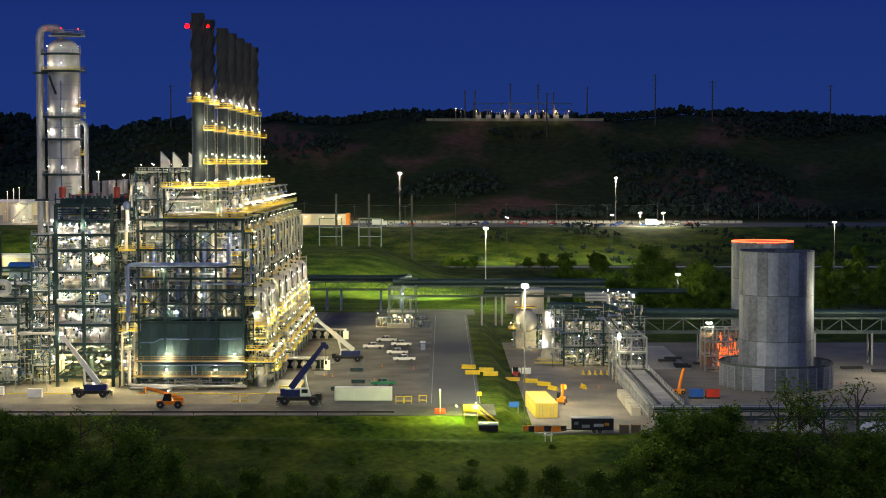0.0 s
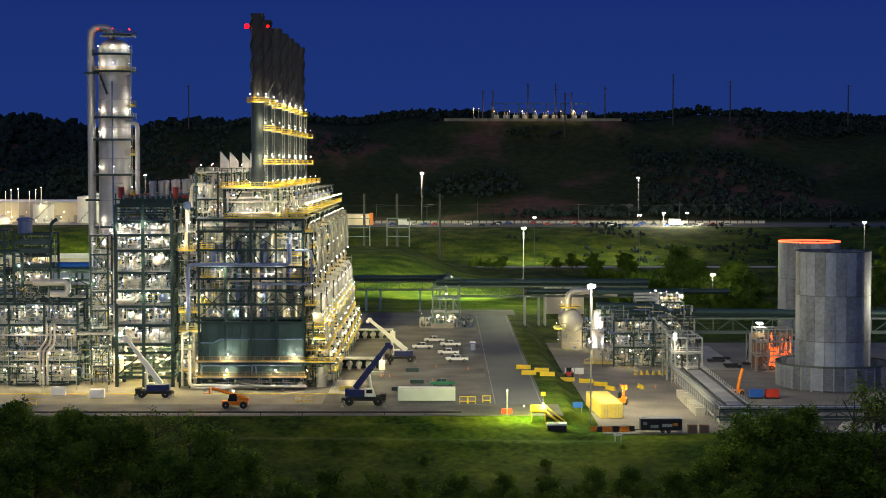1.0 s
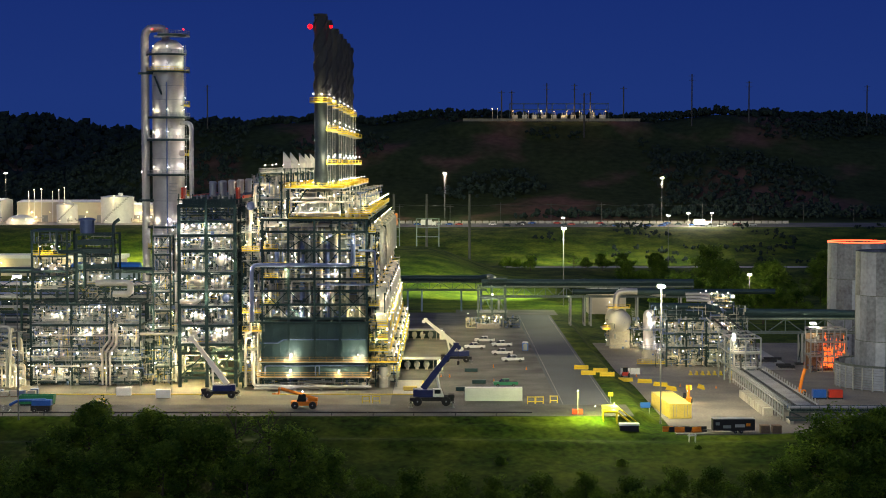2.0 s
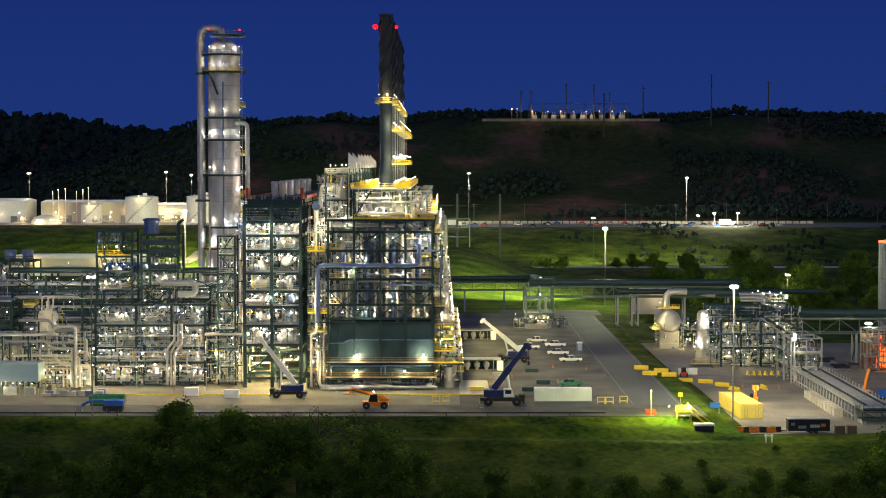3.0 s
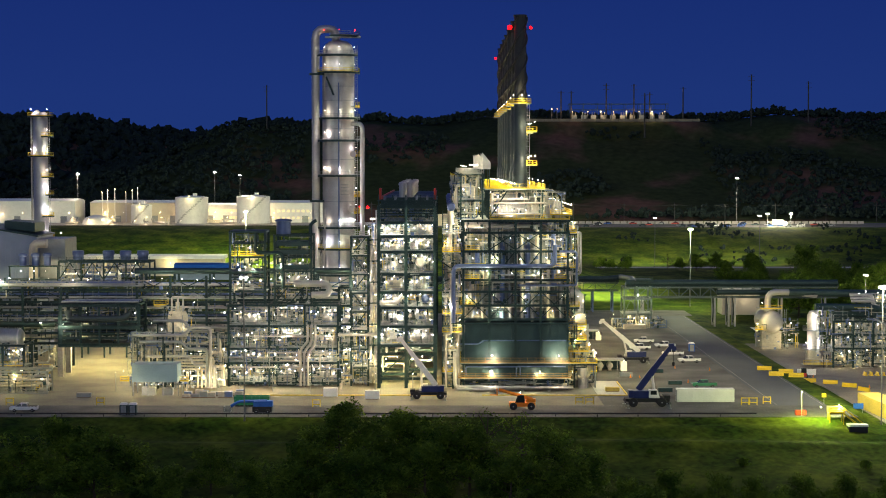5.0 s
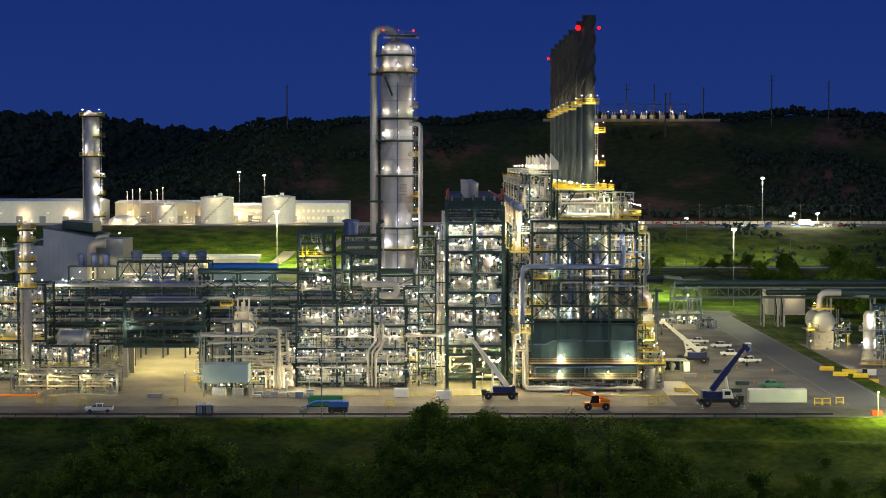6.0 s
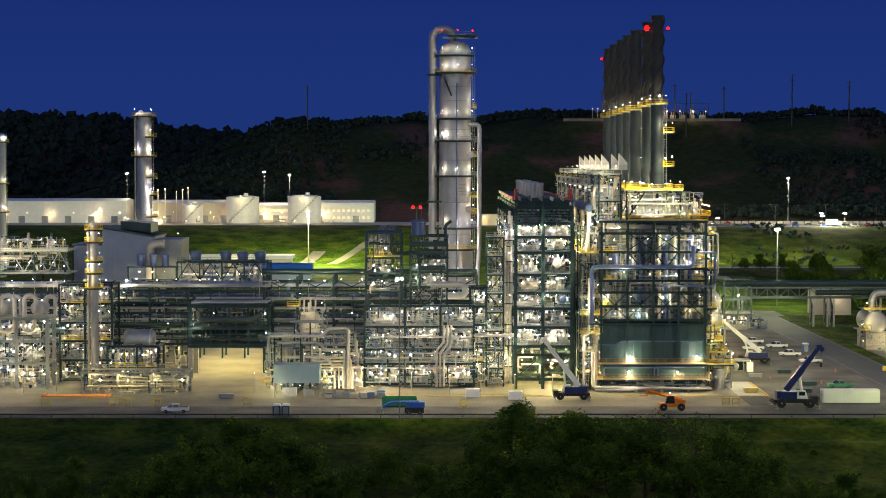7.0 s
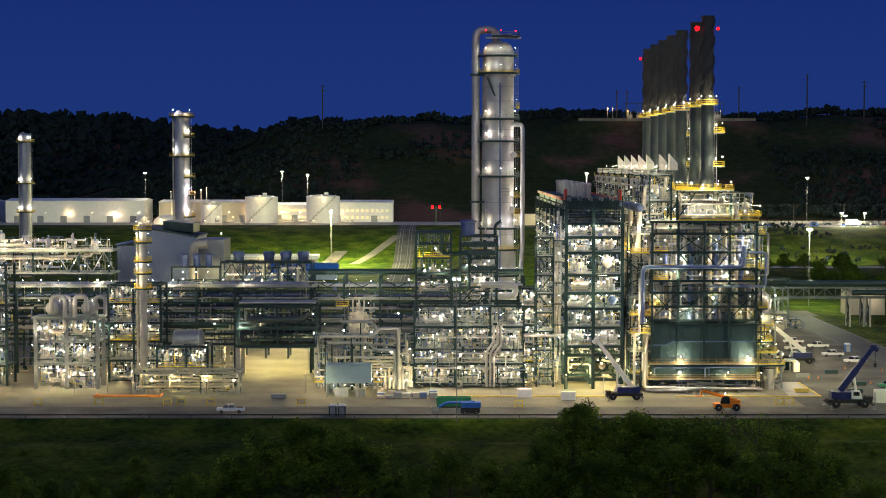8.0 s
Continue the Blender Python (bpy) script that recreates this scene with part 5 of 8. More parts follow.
# compressor house with its intake duct
ch = thing("compressor_house", -187.5, 468, 0, "blue-grey sheet-metal compressor house with a stepped roof", "building")
part("wall", Build().span((-19.5, 0, 0), (-11.8, 20, 30)).loft([[(-11.8, y, 0), (2.2, y, 0), (2.2, y, 32.2), (-11.8, y, 34.6)] for y in (0, 20)]), SHED, ch, "ribbed blue-grey siding", smooth=False)
part("roof", Build().loft([[(-12.1, y, 34.7), (2.6, y, 32.3), (2.6, y, 32.7), (-12.1, y, 35.1)] for y in (-0.3, 20.3)]), STEEL, ch, "dark sloping roof", smooth=False)
part("roof_monitor", Build().loft([[(-7.5, y, 34.5), (0.8, y, 33.5), (0.8, y, 36.0), (-7.5, y, 36.6)] for y in (4, 16)]), STEEL, ch, "dark louvred roof monitor", smooth=False)
part("low_roof", Build().loft([[(-19.9, y, 30.1), (-11.9, y, 31.6), (-11.9, y, 32.0), (-19.9, y, 30.5)] for y in (-0.3, 20.3)]), BLUEP, ch, smooth=False)
part("end_wall", Build().span((2.25, 3, 20), (9.2, 18, 31.6)), GALV, ch, "pale end bay", smooth=False)
for i in range(16):
    part("siding_rib", Build().span((-18.6 + 1.35 * i, -0.08, 1), (-18.5 + 1.35 * i, -0.002, 30.8)), SHED, ch, smooth=False)
part("intake_duct", Build().pipe([(1.6, -1.6, 20), (1.6, -1.6, 30.6), (5.4, -1.6, 30.6)], 1.2, 14, bend=2.6), CLADW, ch, "pale bent intake duct")
for z in (21.2, 24.8):
    part("frame_deck", Build().span((-3.8, -7, z - 0.3), (9.6, -3.2, z)), STEEL, ch, smooth=False)
for x in (-3.5, 3, 9.4):
    part("frame_post", Build().span((x - 0.2, -7, 0), (x + 0.2, -6.6, 24.8)), STEEL, ch, smooth=False)
for x in (-0.4, 3, 6.2):
    lamp(x, -7.3, 23.4, ch)
    part("silencer", Build().turned([(0.95, 0), (0.95, 2.4), (1.2, 2.5), (1.2, 3.1), (0.7, 3.4)], (x, -5, 24.8), n=14), BLUEP, ch)
lamp(9.0, -0.6, 33.4, ch)

# ---- units at the far end of the plant front ----
specs = [
    (-262, 400, [0, 7, 14, 21], [0, 8], [5.4, 10.6, 16.2, 22, 27.5], 41, (3, 4)),
    (-240.5, 404, [0, 6.5, 13, 19.5], [0, 8], [5.0, 9.8, 14.2, 19.4, 24.0, 28.8], 42, (4,)),
    (-198.5, 412, [0, 6, 12.5], [0, 9], [5.4, 10.0, 14.4, 19.0, 23.5], 44, (2, 4)),
    (-186.0, 406, [0, 7, 12], [0, 8], [4.2, 9.4], 45, (1,)),
    (-147.4, 410, [0, 6.5, 13, 19, 22.4], [0, 8], [4.6, 8.8], 46, ()),
]
for x, y, xs_, ys_, lv, seed, yel in specs:
    process_block(x, y, 0, xs_, ys_, lv, "lit steel process frame crowded with pipework and pumps", seed, heavy=1, pipes=5, lamps=2, yellow=yel)

# white-decked upper structure with reactor domes
wd = thing("reactor_deck", -262, 452, 0, "pale upper deck with rows of lamps over a steel frame", "process structure")
steelwork(wd, [0, 12, 24, 36, 48, 56], [0, 10], [23.5, 29.6], 0, 0.5, 0.4)
deck(-1, 57, -0.5, 10, 29.8, wd, 0.5, DECK)
deck(-1, 57, -0.5, 10, 23.8, wd, 0.4, DECK)
rail([(-1, -0.5, 29.8), (57, -0.5, 29.8)], wd, GALV)
rg = random.Random(12)
for i in range(9):
    x = 2 + 6.2 * i
    vessel(x, 4, 29.8, rg.uniform(2.5, 5), rg.uniform(0.6, 1.0), wd)
    lamp(x + 2, -0.6, 31.8, wd, r=0.18)
    lamp(x + 4.2, 1, 32.4, wd, r=0.18)
    lamp(x + 1.5, -0.7, 26.4, wd, r=0.17)
    lamp(x + 4.4, -0.7, 25.6, wd, r=0.15)
    cross_brace(wd, (x, -0.2, 24), (x + 6, -0.2, 29.2), 0.24, GALV, "v")
clutter(rg, 0, 56, -0.4, 6, 24, 33, wd, 320)
plumb(rg, 0, 56, 0, 8, 24, 33, wd, 26, (0.14, 0.35), (CLAD, WHITE, CLADW))

# twin loop vessels on their table
tl = thing("loop_reactor", -213.2, 399, 0, "twin silver drums with looped white pipes on a steel table", "process unit")
steelwork(tl, [0.2, 7.4, 14.6], [0, 7], [6.2, 11.4, 16.6], 0, 0.75, 0.45, GALV)
deck(-0.6, 15.4, -0.6, 8, 16.8, tl, 0.3)
deck(0, 15, 0, 8, 11.4, tl)
deck(0, 15, 0, 8, 6.2, tl)
for x, leg in ((4.1, 7.4), (12.3, 9.6)):
    part("drum", Build().drum((x, -0.2, 18.8), (x, 6.5, 18.8), 1.65, 18), CLAD, tl, "round silver drum end")
    part("loop_pipe", Build().pipe([(x, -0.9, 18.2), (x, -0.9, 21.8), (leg, -0.9, 21.8), (leg, -0.9, 16.9)], 0.55, 14, bend=1.6), CLAD, tl, "silver looped pipe")
    part("return_bend", Build().pipe([(x - 0.6, -0.3, 16.2), (x - 0.6, -0.3, 13.4), (leg - 0.4, -0.3, 13.4), (leg - 0.4, -0.3, 16.0)], 0.42, 12, bend=1.2), CLADW, tl, "pale return bend")
    part("back_loop", Build().pipe([(x + 1.4, 3, 17), (x + 1.4, 3, 21.4), (x + 3.6, 3, 21.4), (x + 3.6, 3, 17)], 0.45, 12, bend=1.1), CLAD, tl)
for x in (1.4, 6.2, 8.6, 13.8):
    lamp(x, -1.5, 20.8, tl, r=0.09)
rg = random.Random(9)
clutter(rg, 0.4, 14.4, -0.3, 5, 0.3, 16, tl, 200)
for x0, x1 in ((0.7, 7), (7.8, 14.2)):
    for z, h in ((0, 6.2), (6.2, 5.2), (11.4, 5)):
        fit_out(rg, x0, x1, 0.4, 6, z, h, tl, 2, 5, 3)

# horizontal drum and pump row under a long shelter
hd = thing("knock_out_drum", -180.5, 424, 0, "large pale horizontal drum with a domed end", "vessel")
part("shell", Build().drum((-3, -10, 10.0), (4.6, -10, 10.0), 2.5, 24), GALV, hd)
part("end_flange", Build().turned([(2.65, 0), (2.65, 0.3)], (3.4, -10, 10.0), (1, 0, 0), 24), CLAD, hd)
for x in (-1.6, 2.2):
    part("saddle", Build().span((x - 0.4, -12, 0), (x + 0.4, -8, 8.0)), CONC, hd, smooth=False)
sh = thing("pump_shelter", -188.6, 389, 0, "long low steel pump shelter with a row of lamps", "shelter")
steelwork(sh, [0, 8, 16, 24], [0, 5], [5.2], 0, 0.3, 0.3, GALV)
deck(-0.4, 24.4, 2.6, 5.4, 5.4, sh, 0.12, DECK)
clutter(random.Random(71), 0, 24, 0.6, 5, 0.2, 4.6, sh, 150)
rail([(-0.4, 2.6, 5.4), (24.4, 2.6, 5.4)], sh, GALV)
rg = random.Random(10)
for i in range(8):
    pump(1.6 + 3 * i, 2.2, 0, sh)
    if i % 2:
        lamp(1.2 + 3.1 * i, -0.5, 3.4, sh, L_WARM, 0.2, True, 0.5)
plumb(rg, 0.4, 24, 0.4, 4.5, 0.5, 4.8, sh, 24, (0.1, 0.28))
rail([(0, -0.3, 0), (24, -0.3, 0)], sh, GALV)
pit = thing("containment_basin", -189.3, 386.5, 0, "shallow orange containment basin with yellow kerbs", "basin")
part("floor", Build().span((-7.2, -1.2, 0.0), (7.2, 2.4, 0.1)), ORANGE, pit, smooth=False)
for a, c in (((-7.3, -1.5, 0), (7.3, -1.2, 0.2)), ((-7.5, -1.5, 0), (-7.2, 2.4, 0.4)), ((7.2, -1.5, 0), (7.5, 2.4, 0.4))):
    part("kerb", Build().span(a, c), ORANGE, pit, smooth=False)

# blue-grey analyser shelter with lamps below
bs = thing("analyser_shelter", -144.6, 384.5, 0, "pale blue-grey cladded shelter on open steel legs with lamps below", "shelter")
part("cladding", Build().span((0, 0, 3.2), (10.2, 6, 7.2)), material("pale_blue_cladding", (0.3, 0.42, 0.46), 0.5, 0.1, 0.15, 0.4, 4), bs, smooth=False)
for x in (0.2, 3.6, 7.0, 10.4):
    for y in (0.2, 5.8):
        part("leg", Build().span((x - 0.12, y - 0.12, 0), (x + 0.12, y + 0.12, 3.2)), GALV, bs, smooth=False)
for x in (1.6, 4.2, 5.8, 8.6):
    lamp(x, 1.0, 2.6, bs, r=0.09)
part("skid", Build().box((3.4, 2.6, 0.9), (3, 2, 1.8)), PIPE, bs, smooth=False)
part("skid", Build().box((7.6, 2.6, 0.8), (2.4, 2, 1.6)), GALV, bs, smooth=False)
for x0 in (-2.6, 10.8):
    deck(x0, x0 + 1.9, 0, 3, 3.4, bs)
    rail([(x0, 0, 3.4), (x0 + 1.9, 0, 3.4)], bs)
    lamp(x0 + 0.8, 0, 5.8, bs)

# looped hot lines between the shelter and the first block
hl = thing("pipe_manifold", -134, 398, 0, "group of pale looped pipes on low steel supports", "pipework")
for k in range(7):
    z = 3.0 + 1.5 * k
    x1 = 8.6 - 0.25 * k
    part("pipe", Build().pipe([(-14 + k, 0.3 * k, z), (x1 - 3.4, 0.3 * k, z), (x1 - 1.6, 0.3 * k, z + (0.9 if k % 2 else -1.0)), (x1, 0.3 * k, z + (0.9 if k % 2 else -1.0)), (x1, 0.3 * k, 0.6)], 0.2 + 0.04 * (k % 3), 10), CLADW if k % 2 else CLAD, hl)
for k in range(5):
    part("pipe", Build().pipe([(2.4 + 0.9 * k, -0.6, 0.3), (2.4 + 0.9 * k, -0.6, 4.6 + 0.7 * k), (-9 + 2 * k, -0.6, 4.6 + 0.7 * k), (-9 + 2 * k, -0.6, 9.4)], 0.24, 10), CLADW, hl)
for x in (-13, -8, -3, 2, 7):
    member("column", (x, 0.9, 0), (x, 0.9, 13), 0.34, GALV, hl)
for z in (2.8, 6.4, 10.2, 13):
    member("beam", (-13.2, 0.9, z), (7.2, 0.9, z), 0.3, GALV, hl)
rg = random.Random(18)
clutter(rg, -14, 8, -0.6, 4, 0.3, 13, hl, 260)
for i in range(12):
    lamp(rg.uniform(-13, 8), -0.4, rg.choice((2.4, 2.6, 6.6, 9.8, 12.6)), hl, r=0.12)
for x in (-9, -3.5):
    vessel(x, 3, 0, rg.uniform(11, 15), 1.3, hl, CLADW)

rv = thing("reactor_vessel", -138.6, 413, 0, "pale upright reactor vessel on a steel table with a yellow platform", "vessel")
steelwork(rv, [-3.2, 3.2], [-3.2, 3.2], [5.0, 9.6], 0, 0.4, 0.35)
part("shell", Build().turned([(0.8, 8.0), (1.6, 9.2), (2.4, 10.6), (2.4, 15.6), (2.0, 16.6), (1.0, 17.2), (0.5, 17.3), (0.5, 19.0)], n=24), CLADW, rv)
deck(-5.2, -2.4, -3, 1, 18.4, rv)
rail([(-5.2, -3, 18.4), (-2.4, -3, 18.4), (-2.4, 1, 18.4)], rv)
for x in (-1.3, 0.2, 1.4):
    part("nozzle_pipe", Build().pipe([(x, -0.6, 17), (x, -0.6, 20.2), (x + 5, -0.6, 20.2)], 0.22, 8), CLAD, rv)
for x, z in ((-2.0, 21.4), (-3.4, 12.6), (3.2, 12.2), (-2.9, 9.0), (1.6, 8.0)):
    lamp(x, -2.9, z, rv, r=0.18)
clutter(random.Random(29), -4, 4, -3, 3, 3, 18, rv, 110)
# large horizontal runs with square loops in front of it
for k, (x0, x1, z0, z1) in enumerate(((-146.5, -128.5, 12.6, 14.4), (-145, -129.4, 11.0, 9.4), (-143.5, -127.6, 7.6, 5.4), (-142, -128.8, 15.8, 13.6))):
    lp_ = thing("pipe_run", 0, 396.4 + 0.5 * k, 0, "long silver pipe with a square offset between supports", "pipework", "silver pipe runs")
    part("pipe", Build().pipe([(x0, 0, z0), (x1 - 6, 0, z0), (x1 - 4.6, 0, z1), (x1, 0, z1), (x1, 0, 0.3)], 0.36, 10), (CLAD, GALV)[k % 2], lp_)
    for x in (x0 + 1, (x0 + x1) / 2 - 2):
        part("support", Build().span((x - 0.15, 0.1, 0), (x + 0.15, 0.4, z0 - 0.3)), STEEL, lp_, smooth=False)

# lamps on posts along the front of the units
rg = random.Random(77)
for i in range(26):
    x = -268 + 7.4 * i
    if -171 < x < -152 or -73 < x < -40:
        continue
    lp = thing("lamp_post", x + rg.uniform(-1.5, 1.5), 391 + rg.uniform(-1, 3), 0, "short steel post with a bright lamp", "lamp post", "lamp posts along the plant front")
    part("post", Build().cyl((0, 0, 0), (0, 0, 4.2), 0.09, 8), GALV, lp)
    lamp(0, -0.1, 4.4, lp, L_WARM, 0.12, True, 2.8)

# ---- ground flares in the lower yard ----
def flare(x, y, z, lit):
    label = "tall panelled steel flare enclosure glowing red at the rim" if lit else "tall panelled steel flare enclosure inside a slatted wind fence"
    f = thing("ground_flare", x, y, z, label, "flare", "ground flares")
    n, r = 22, 9.0
    for z0, z1 in ((0.5, 11.6), (11.6, 22.6), (22.6, 33.2)):
        for i in range(n):
            a0, a1 = 2 * math.pi * i / n, 2 * math.pi * (i + 0.975) / n
            rings = [[(r * math.cos(a), r * math.sin(a), z0), (r * math.cos(a), r * math.sin(a), z1 - 0.15), ((r - 0.25) * math.cos(a), (r - 0.25) * math.sin(a), z1 - 0.15), ((r - 0.25) * math.cos(a), (r - 0.25) * math.sin(a), z0)] for a in (a0, (2 * a0 + a1) / 3, (a0 + 2 * a1) / 3, a1)]
            part("panel", Build().loft(rings), CASING, f)
        part("stiffener_ring", Build().loft([[(rr * math.cos(a), rr * math.sin(a), zz) for rr, zz in ((r - 0.3, z1 - 0.13), (r + 0.1, z1 - 0.13), (r + 0.1, z1 + 0.02), (r - 0.3, z1 + 0.02))] for a in (2 * math.pi * k / 44 for k in range(45))], closed=False), STACKL, f)
    part("foundation", Build().turned([(9.3, -0.1), (9.3, 0.5)], n=40), CONC, f)
    if lit:
        part("glowing_rim", Build().loft([[(rr * math.cos(a), rr * math.sin(a), zz) for rr, zz in ((r - 0.5, 33.2), (r + 0.08, 33.2), (r + 0.08, 33.55), (r - 0.5, 33.55))] for a in (2 * math.pi * k / 44 for k in range(45))], closed=False), L_RIM, f, "rim glowing red-hot")
    else:
        R = 13.6
        for k in range(32):
            a = 2 * math.pi * k / 32
            c, s = math.cos(a), math.sin(a)
            part("fence_post", Build().box((R * c, R * s, 3.0), (0.28, 0.28, 6.0), a), GALV, f, smooth=False)
            a2 = a + math.pi / 32
            c2, s2 = math.cos(a2), math.sin(a2)
            w = 2 * R * math.sin(math.pi / 32) - 0.3
            prof = [(0.05 if k % 4 < 2 else -0.3, 0.38 + 0.62 * (k // 4) + (0.0, 0.36, 0.42, 0.58)[k % 4]) for k in range(36)]
            prof += [(-0.36, prof[-1][1]), (-0.36, prof[0][1])]
            panel = Build().loft([[((R * 0.997 + d) * c2 - e * s2, (R * 0.997 + d) * s2 + e * c2, z_) for d, z_ in prof] for e in (-w / 2, w / 2)])
            part("fence_panel", panel, CASING, f, smooth=False)
            part("fence_cap", Build().box((R * c2, R * s2, 6.0), (0.34, w + 0.3, 0.5), a2), STACKL, f, smooth=False)
    return f


L_RIM = lamp_material("glowing_rim", (1.0, 0.07, 0.022), 6.0)
flare(81.5, 420, -2.5, False)
flare(94.5, 509, -4.4, True)

# burner manifold lit by its flames, between the two flares
bf = thing("burner_manifold", 70.5, 462, -4.25, "open steel burner frame glowing orange inside", "burner")
steelwork(bf, [0, 3.2, 6.4, 9.6], [0, 7], [4.6, 8.4, 11.8], 0, 0.35, 0.3, GALV)
fl_ = random.Random(31)
for k in range(13):
    x, h, w = 4.0 + 0.5 * k, fl_.uniform(4.5, 9.5), fl_.uniform(0.16, 0.34)
    tongue = [[(x + dx + fl_.uniform(-0.12, 0.12), 5 + dy, 0.8 + h * s_) for dx, dy in ((-q, 0), (0, -q), (q, 0), (0, q))] for s_, q in ((0, w * 0.5), (0.15, w), (0.4, w * 1.1), (0.65, w * 0.8), (0.85, w * 0.9), (1.0, 0.04))]
    part("flame", Build().loft(tongue), L_ORANGE, bf, "orange flame")
clutter(random.Random(32), 0, 11, -0.4, 4, 0.2, 10, bf, 90)
plumb(random.Random(3), 0, 9.6, 0, 6, 0.3, 9, bf, 12, (0.1, 0.25))
part("panel", Build().span((0, 7.2, 0), (11, 7.4, 10)), WOOD, bf, "brown heat shield", smooth=False)


def trussed_rack(name, x0, x1, y, z0, z1, label, pipes, post_x, ground, width=5.0, bay=5.0, mat=TRUSS):
    """A latticed pipe bridge along x."""
    t = thing(name, x0, y, 0, label, "pipe bridge", "pipe bridges")
    L = x1 - x0
    n = max(2, round(L / bay))
    for yy in (0, width):
        member("chord", (0, yy, z1), (L, yy, z1), 0.4, mat, t)
        member("chord", (0, yy, z0), (L, yy, z0), 0.4, mat, t)
        for i in range(n):
            a, c = L * i / n, L * (i + 1) / n
            if yy == 0:
                member("post", (a, yy, z0), (a, yy, z1), 0.24, mat, t)
                member("brace", (a, yy, z0 if i % 2 else z1), (c, yy, z1 if i % 2 else z0), 0.22, mat, t)
    for i in range(n + 1):
        member("beam", (L * i / n, 0.2, z1 + 0.2), (L * i / n, width - 0.2, z1 + 0.2), 0.3, mat, t)
    for k, (yy, r, mat) in enumerate(pipes):
        part("pipe", Build().cyl((0, yy, z1 + 0.42 + r), (L, yy, z1 + 0.42 + r), r, 12), mat, t)
    for x in post_x:
        for yy in (0.1, width - 0.1):
            member("column", (x - x0, yy, ground), (x - x0, yy, z0), 0.55, mat, t)
        cross_brace(t, (x - x0, 0.3, ground + 1), (x - x0, width - 0.3, z0), 0.25)
    deck(0, L, -1.0, -0.1, z1 + 0.3, t, 0.1)
    rail([(0, -1.0, z1 + 0.3), (L, -1.0, z1 + 0.3)], t, STEEL)
    return t


# ---- pipe bridges behind the car park ----
tb = trussed_rack("pipe_bridge", -16, 52, 552, 9.2, 12.4, "dark latticed pipe bridge crossing above the road", ((0.9, 1.05, LINE), (2.8, 0.6, BLUEP), (4.2, 0.4, PIPE)), (-10.5, 12.5, 17.0, 19.0, 34, 48), -0.1, bay=3.4)
tb2 = trussed_rack("pipe_bridge", -78, -13, 606, 7.4, 10.2, "dark latticed pipe bridge behind the furnaces", ((0.9, 1.0, LINE), (2.8, 0.5, BLUEP)), (-70, -52, -41, -36, -22, -15), -0.1, bay=4.0)
part("bent_line", Build().pipe([(62, 0.9, 11.6), (66, 0.9, 12.2), (66.5, -30, 13.6), (64, -53, 13.9)], 1.0, 14, bend=2.0), LINE, tb2, "thick dark line bending towards the road")
part("dark_line", Build().cyl((29, -0.6, 11.0), (94, -0.6, 11.0), 0.85, 14), LINE, tb, "large dark line on brackets")
nt = thing("pipe_junction", -17.2, 546, 0, "square pale steel junction tower with a bright lamp", "process structure")
steelwork(nt, [0, 4.3, 8.6], [0, 9], [4.6, 9.4, 13.0], 0, 0.5, 0.4, TRUSS)
deck(-0.5, 9.1, 0, 9, 4.7, nt)
deck(3.6, 9.1, 0, 9, 15.2, nt, mat=STEEL)
rail([(3.6, 0, 15.2), (9.1, 0, 15.2)], nt, STEEL)
rail([(-0.5, 0, 4.7), (9.1, 0, 4.7)], nt, GALV)
cross_brace(nt, (0, -0.1, 4.8), (4.3, -0.1, 9.2), 0.2, TRUSS, "v")
cross_brace(nt, (4.3, -0.1, 4.8), (8.6, -0.1, 9.2), 0.2, TRUSS, "v")
for x0, x1 in ((0.4, 4.1), (4.6, 8.4)):
    fit_out(random.Random(6), x0, x1, 0.3, 6, 0, 4.6, nt, 1, 5, 1, L_WARM)
lamp(4.4, -0.8, 10.6, nt, L_MAST, 0.3, True, 0.4)
lamp(3.6, -0.6, 2.4, nt, L_WARM, 0.2)
lamp(5.2, -0.8, 2.2, nt, L_WARM, 0.2)
lamp(-3.5, -0.6, 4.4, nt, L_WARM, 0.18)
part("valve_skid", Build().box((3, -3, 0.7), (7, 2.4, 1.4)), CONC, nt, smooth=False)
clutter(random.Random(66), -4, 13, -4, 6, 0.2, 3.0, nt, 110)
tr2 = trussed_rack("pipe_bridge", 34, 200, 480, 4.6, 8.6, "grey latticed pipe bridge with one thick dark line on top", ((0.9, 1.05, LINE), (3.4, 0.5, PIPE)), (40, 56, 72, 104, 120, 136, 152, 168, 184, 198), -4.5, bay=5.5)

# knock-out drum with gooseneck, silver column and lit pipework
kd = thing("knock_out_drum", 25.4, 522, -4.4, "round-ended silver drum with a gooseneck pipe on concrete piers", "vessel")
part("shell", Build().drum((0, 0, 8.4), (0, 14, 8.4), 3.5, 24), CLAD, kd, "silver drum with domed end")
for y in (3, 11):
    part("pier", Build().span((-3.0, y - 1.6, 0), (3.0, y + 1.6, 5.6)), CONC, kd, smooth=False)
part("gooseneck", Build().pipe([(-1.0, 3, 11), (-1.0, 3, 17.4), (5.2, 3, 17.4), (8.0, 3, 17.2), (14, 3, 16.6)], 1.0, 14, bend=2.6), CLAD, kd, "silver gooseneck pipe")
part("dark_line", Build().cyl((5.4, 3, 17.3), (34, 3, 16.8), 1.15, 14), LINE, kd, "thick dark insulated line")
deck(-5.4, -3.2, -1, 8, 6.2, kd)
rail([(-5.4, -1, 6.2), (-3.2, -1, 6.2)], kd)
deck(-3.6, 3.0, 1, 8, 12.4, kd)
rail([(-3.6, 1, 12.4), (3.0, 1, 12.4)], kd)
ladder(3.9, 0.4, 0, 12.4, kd)
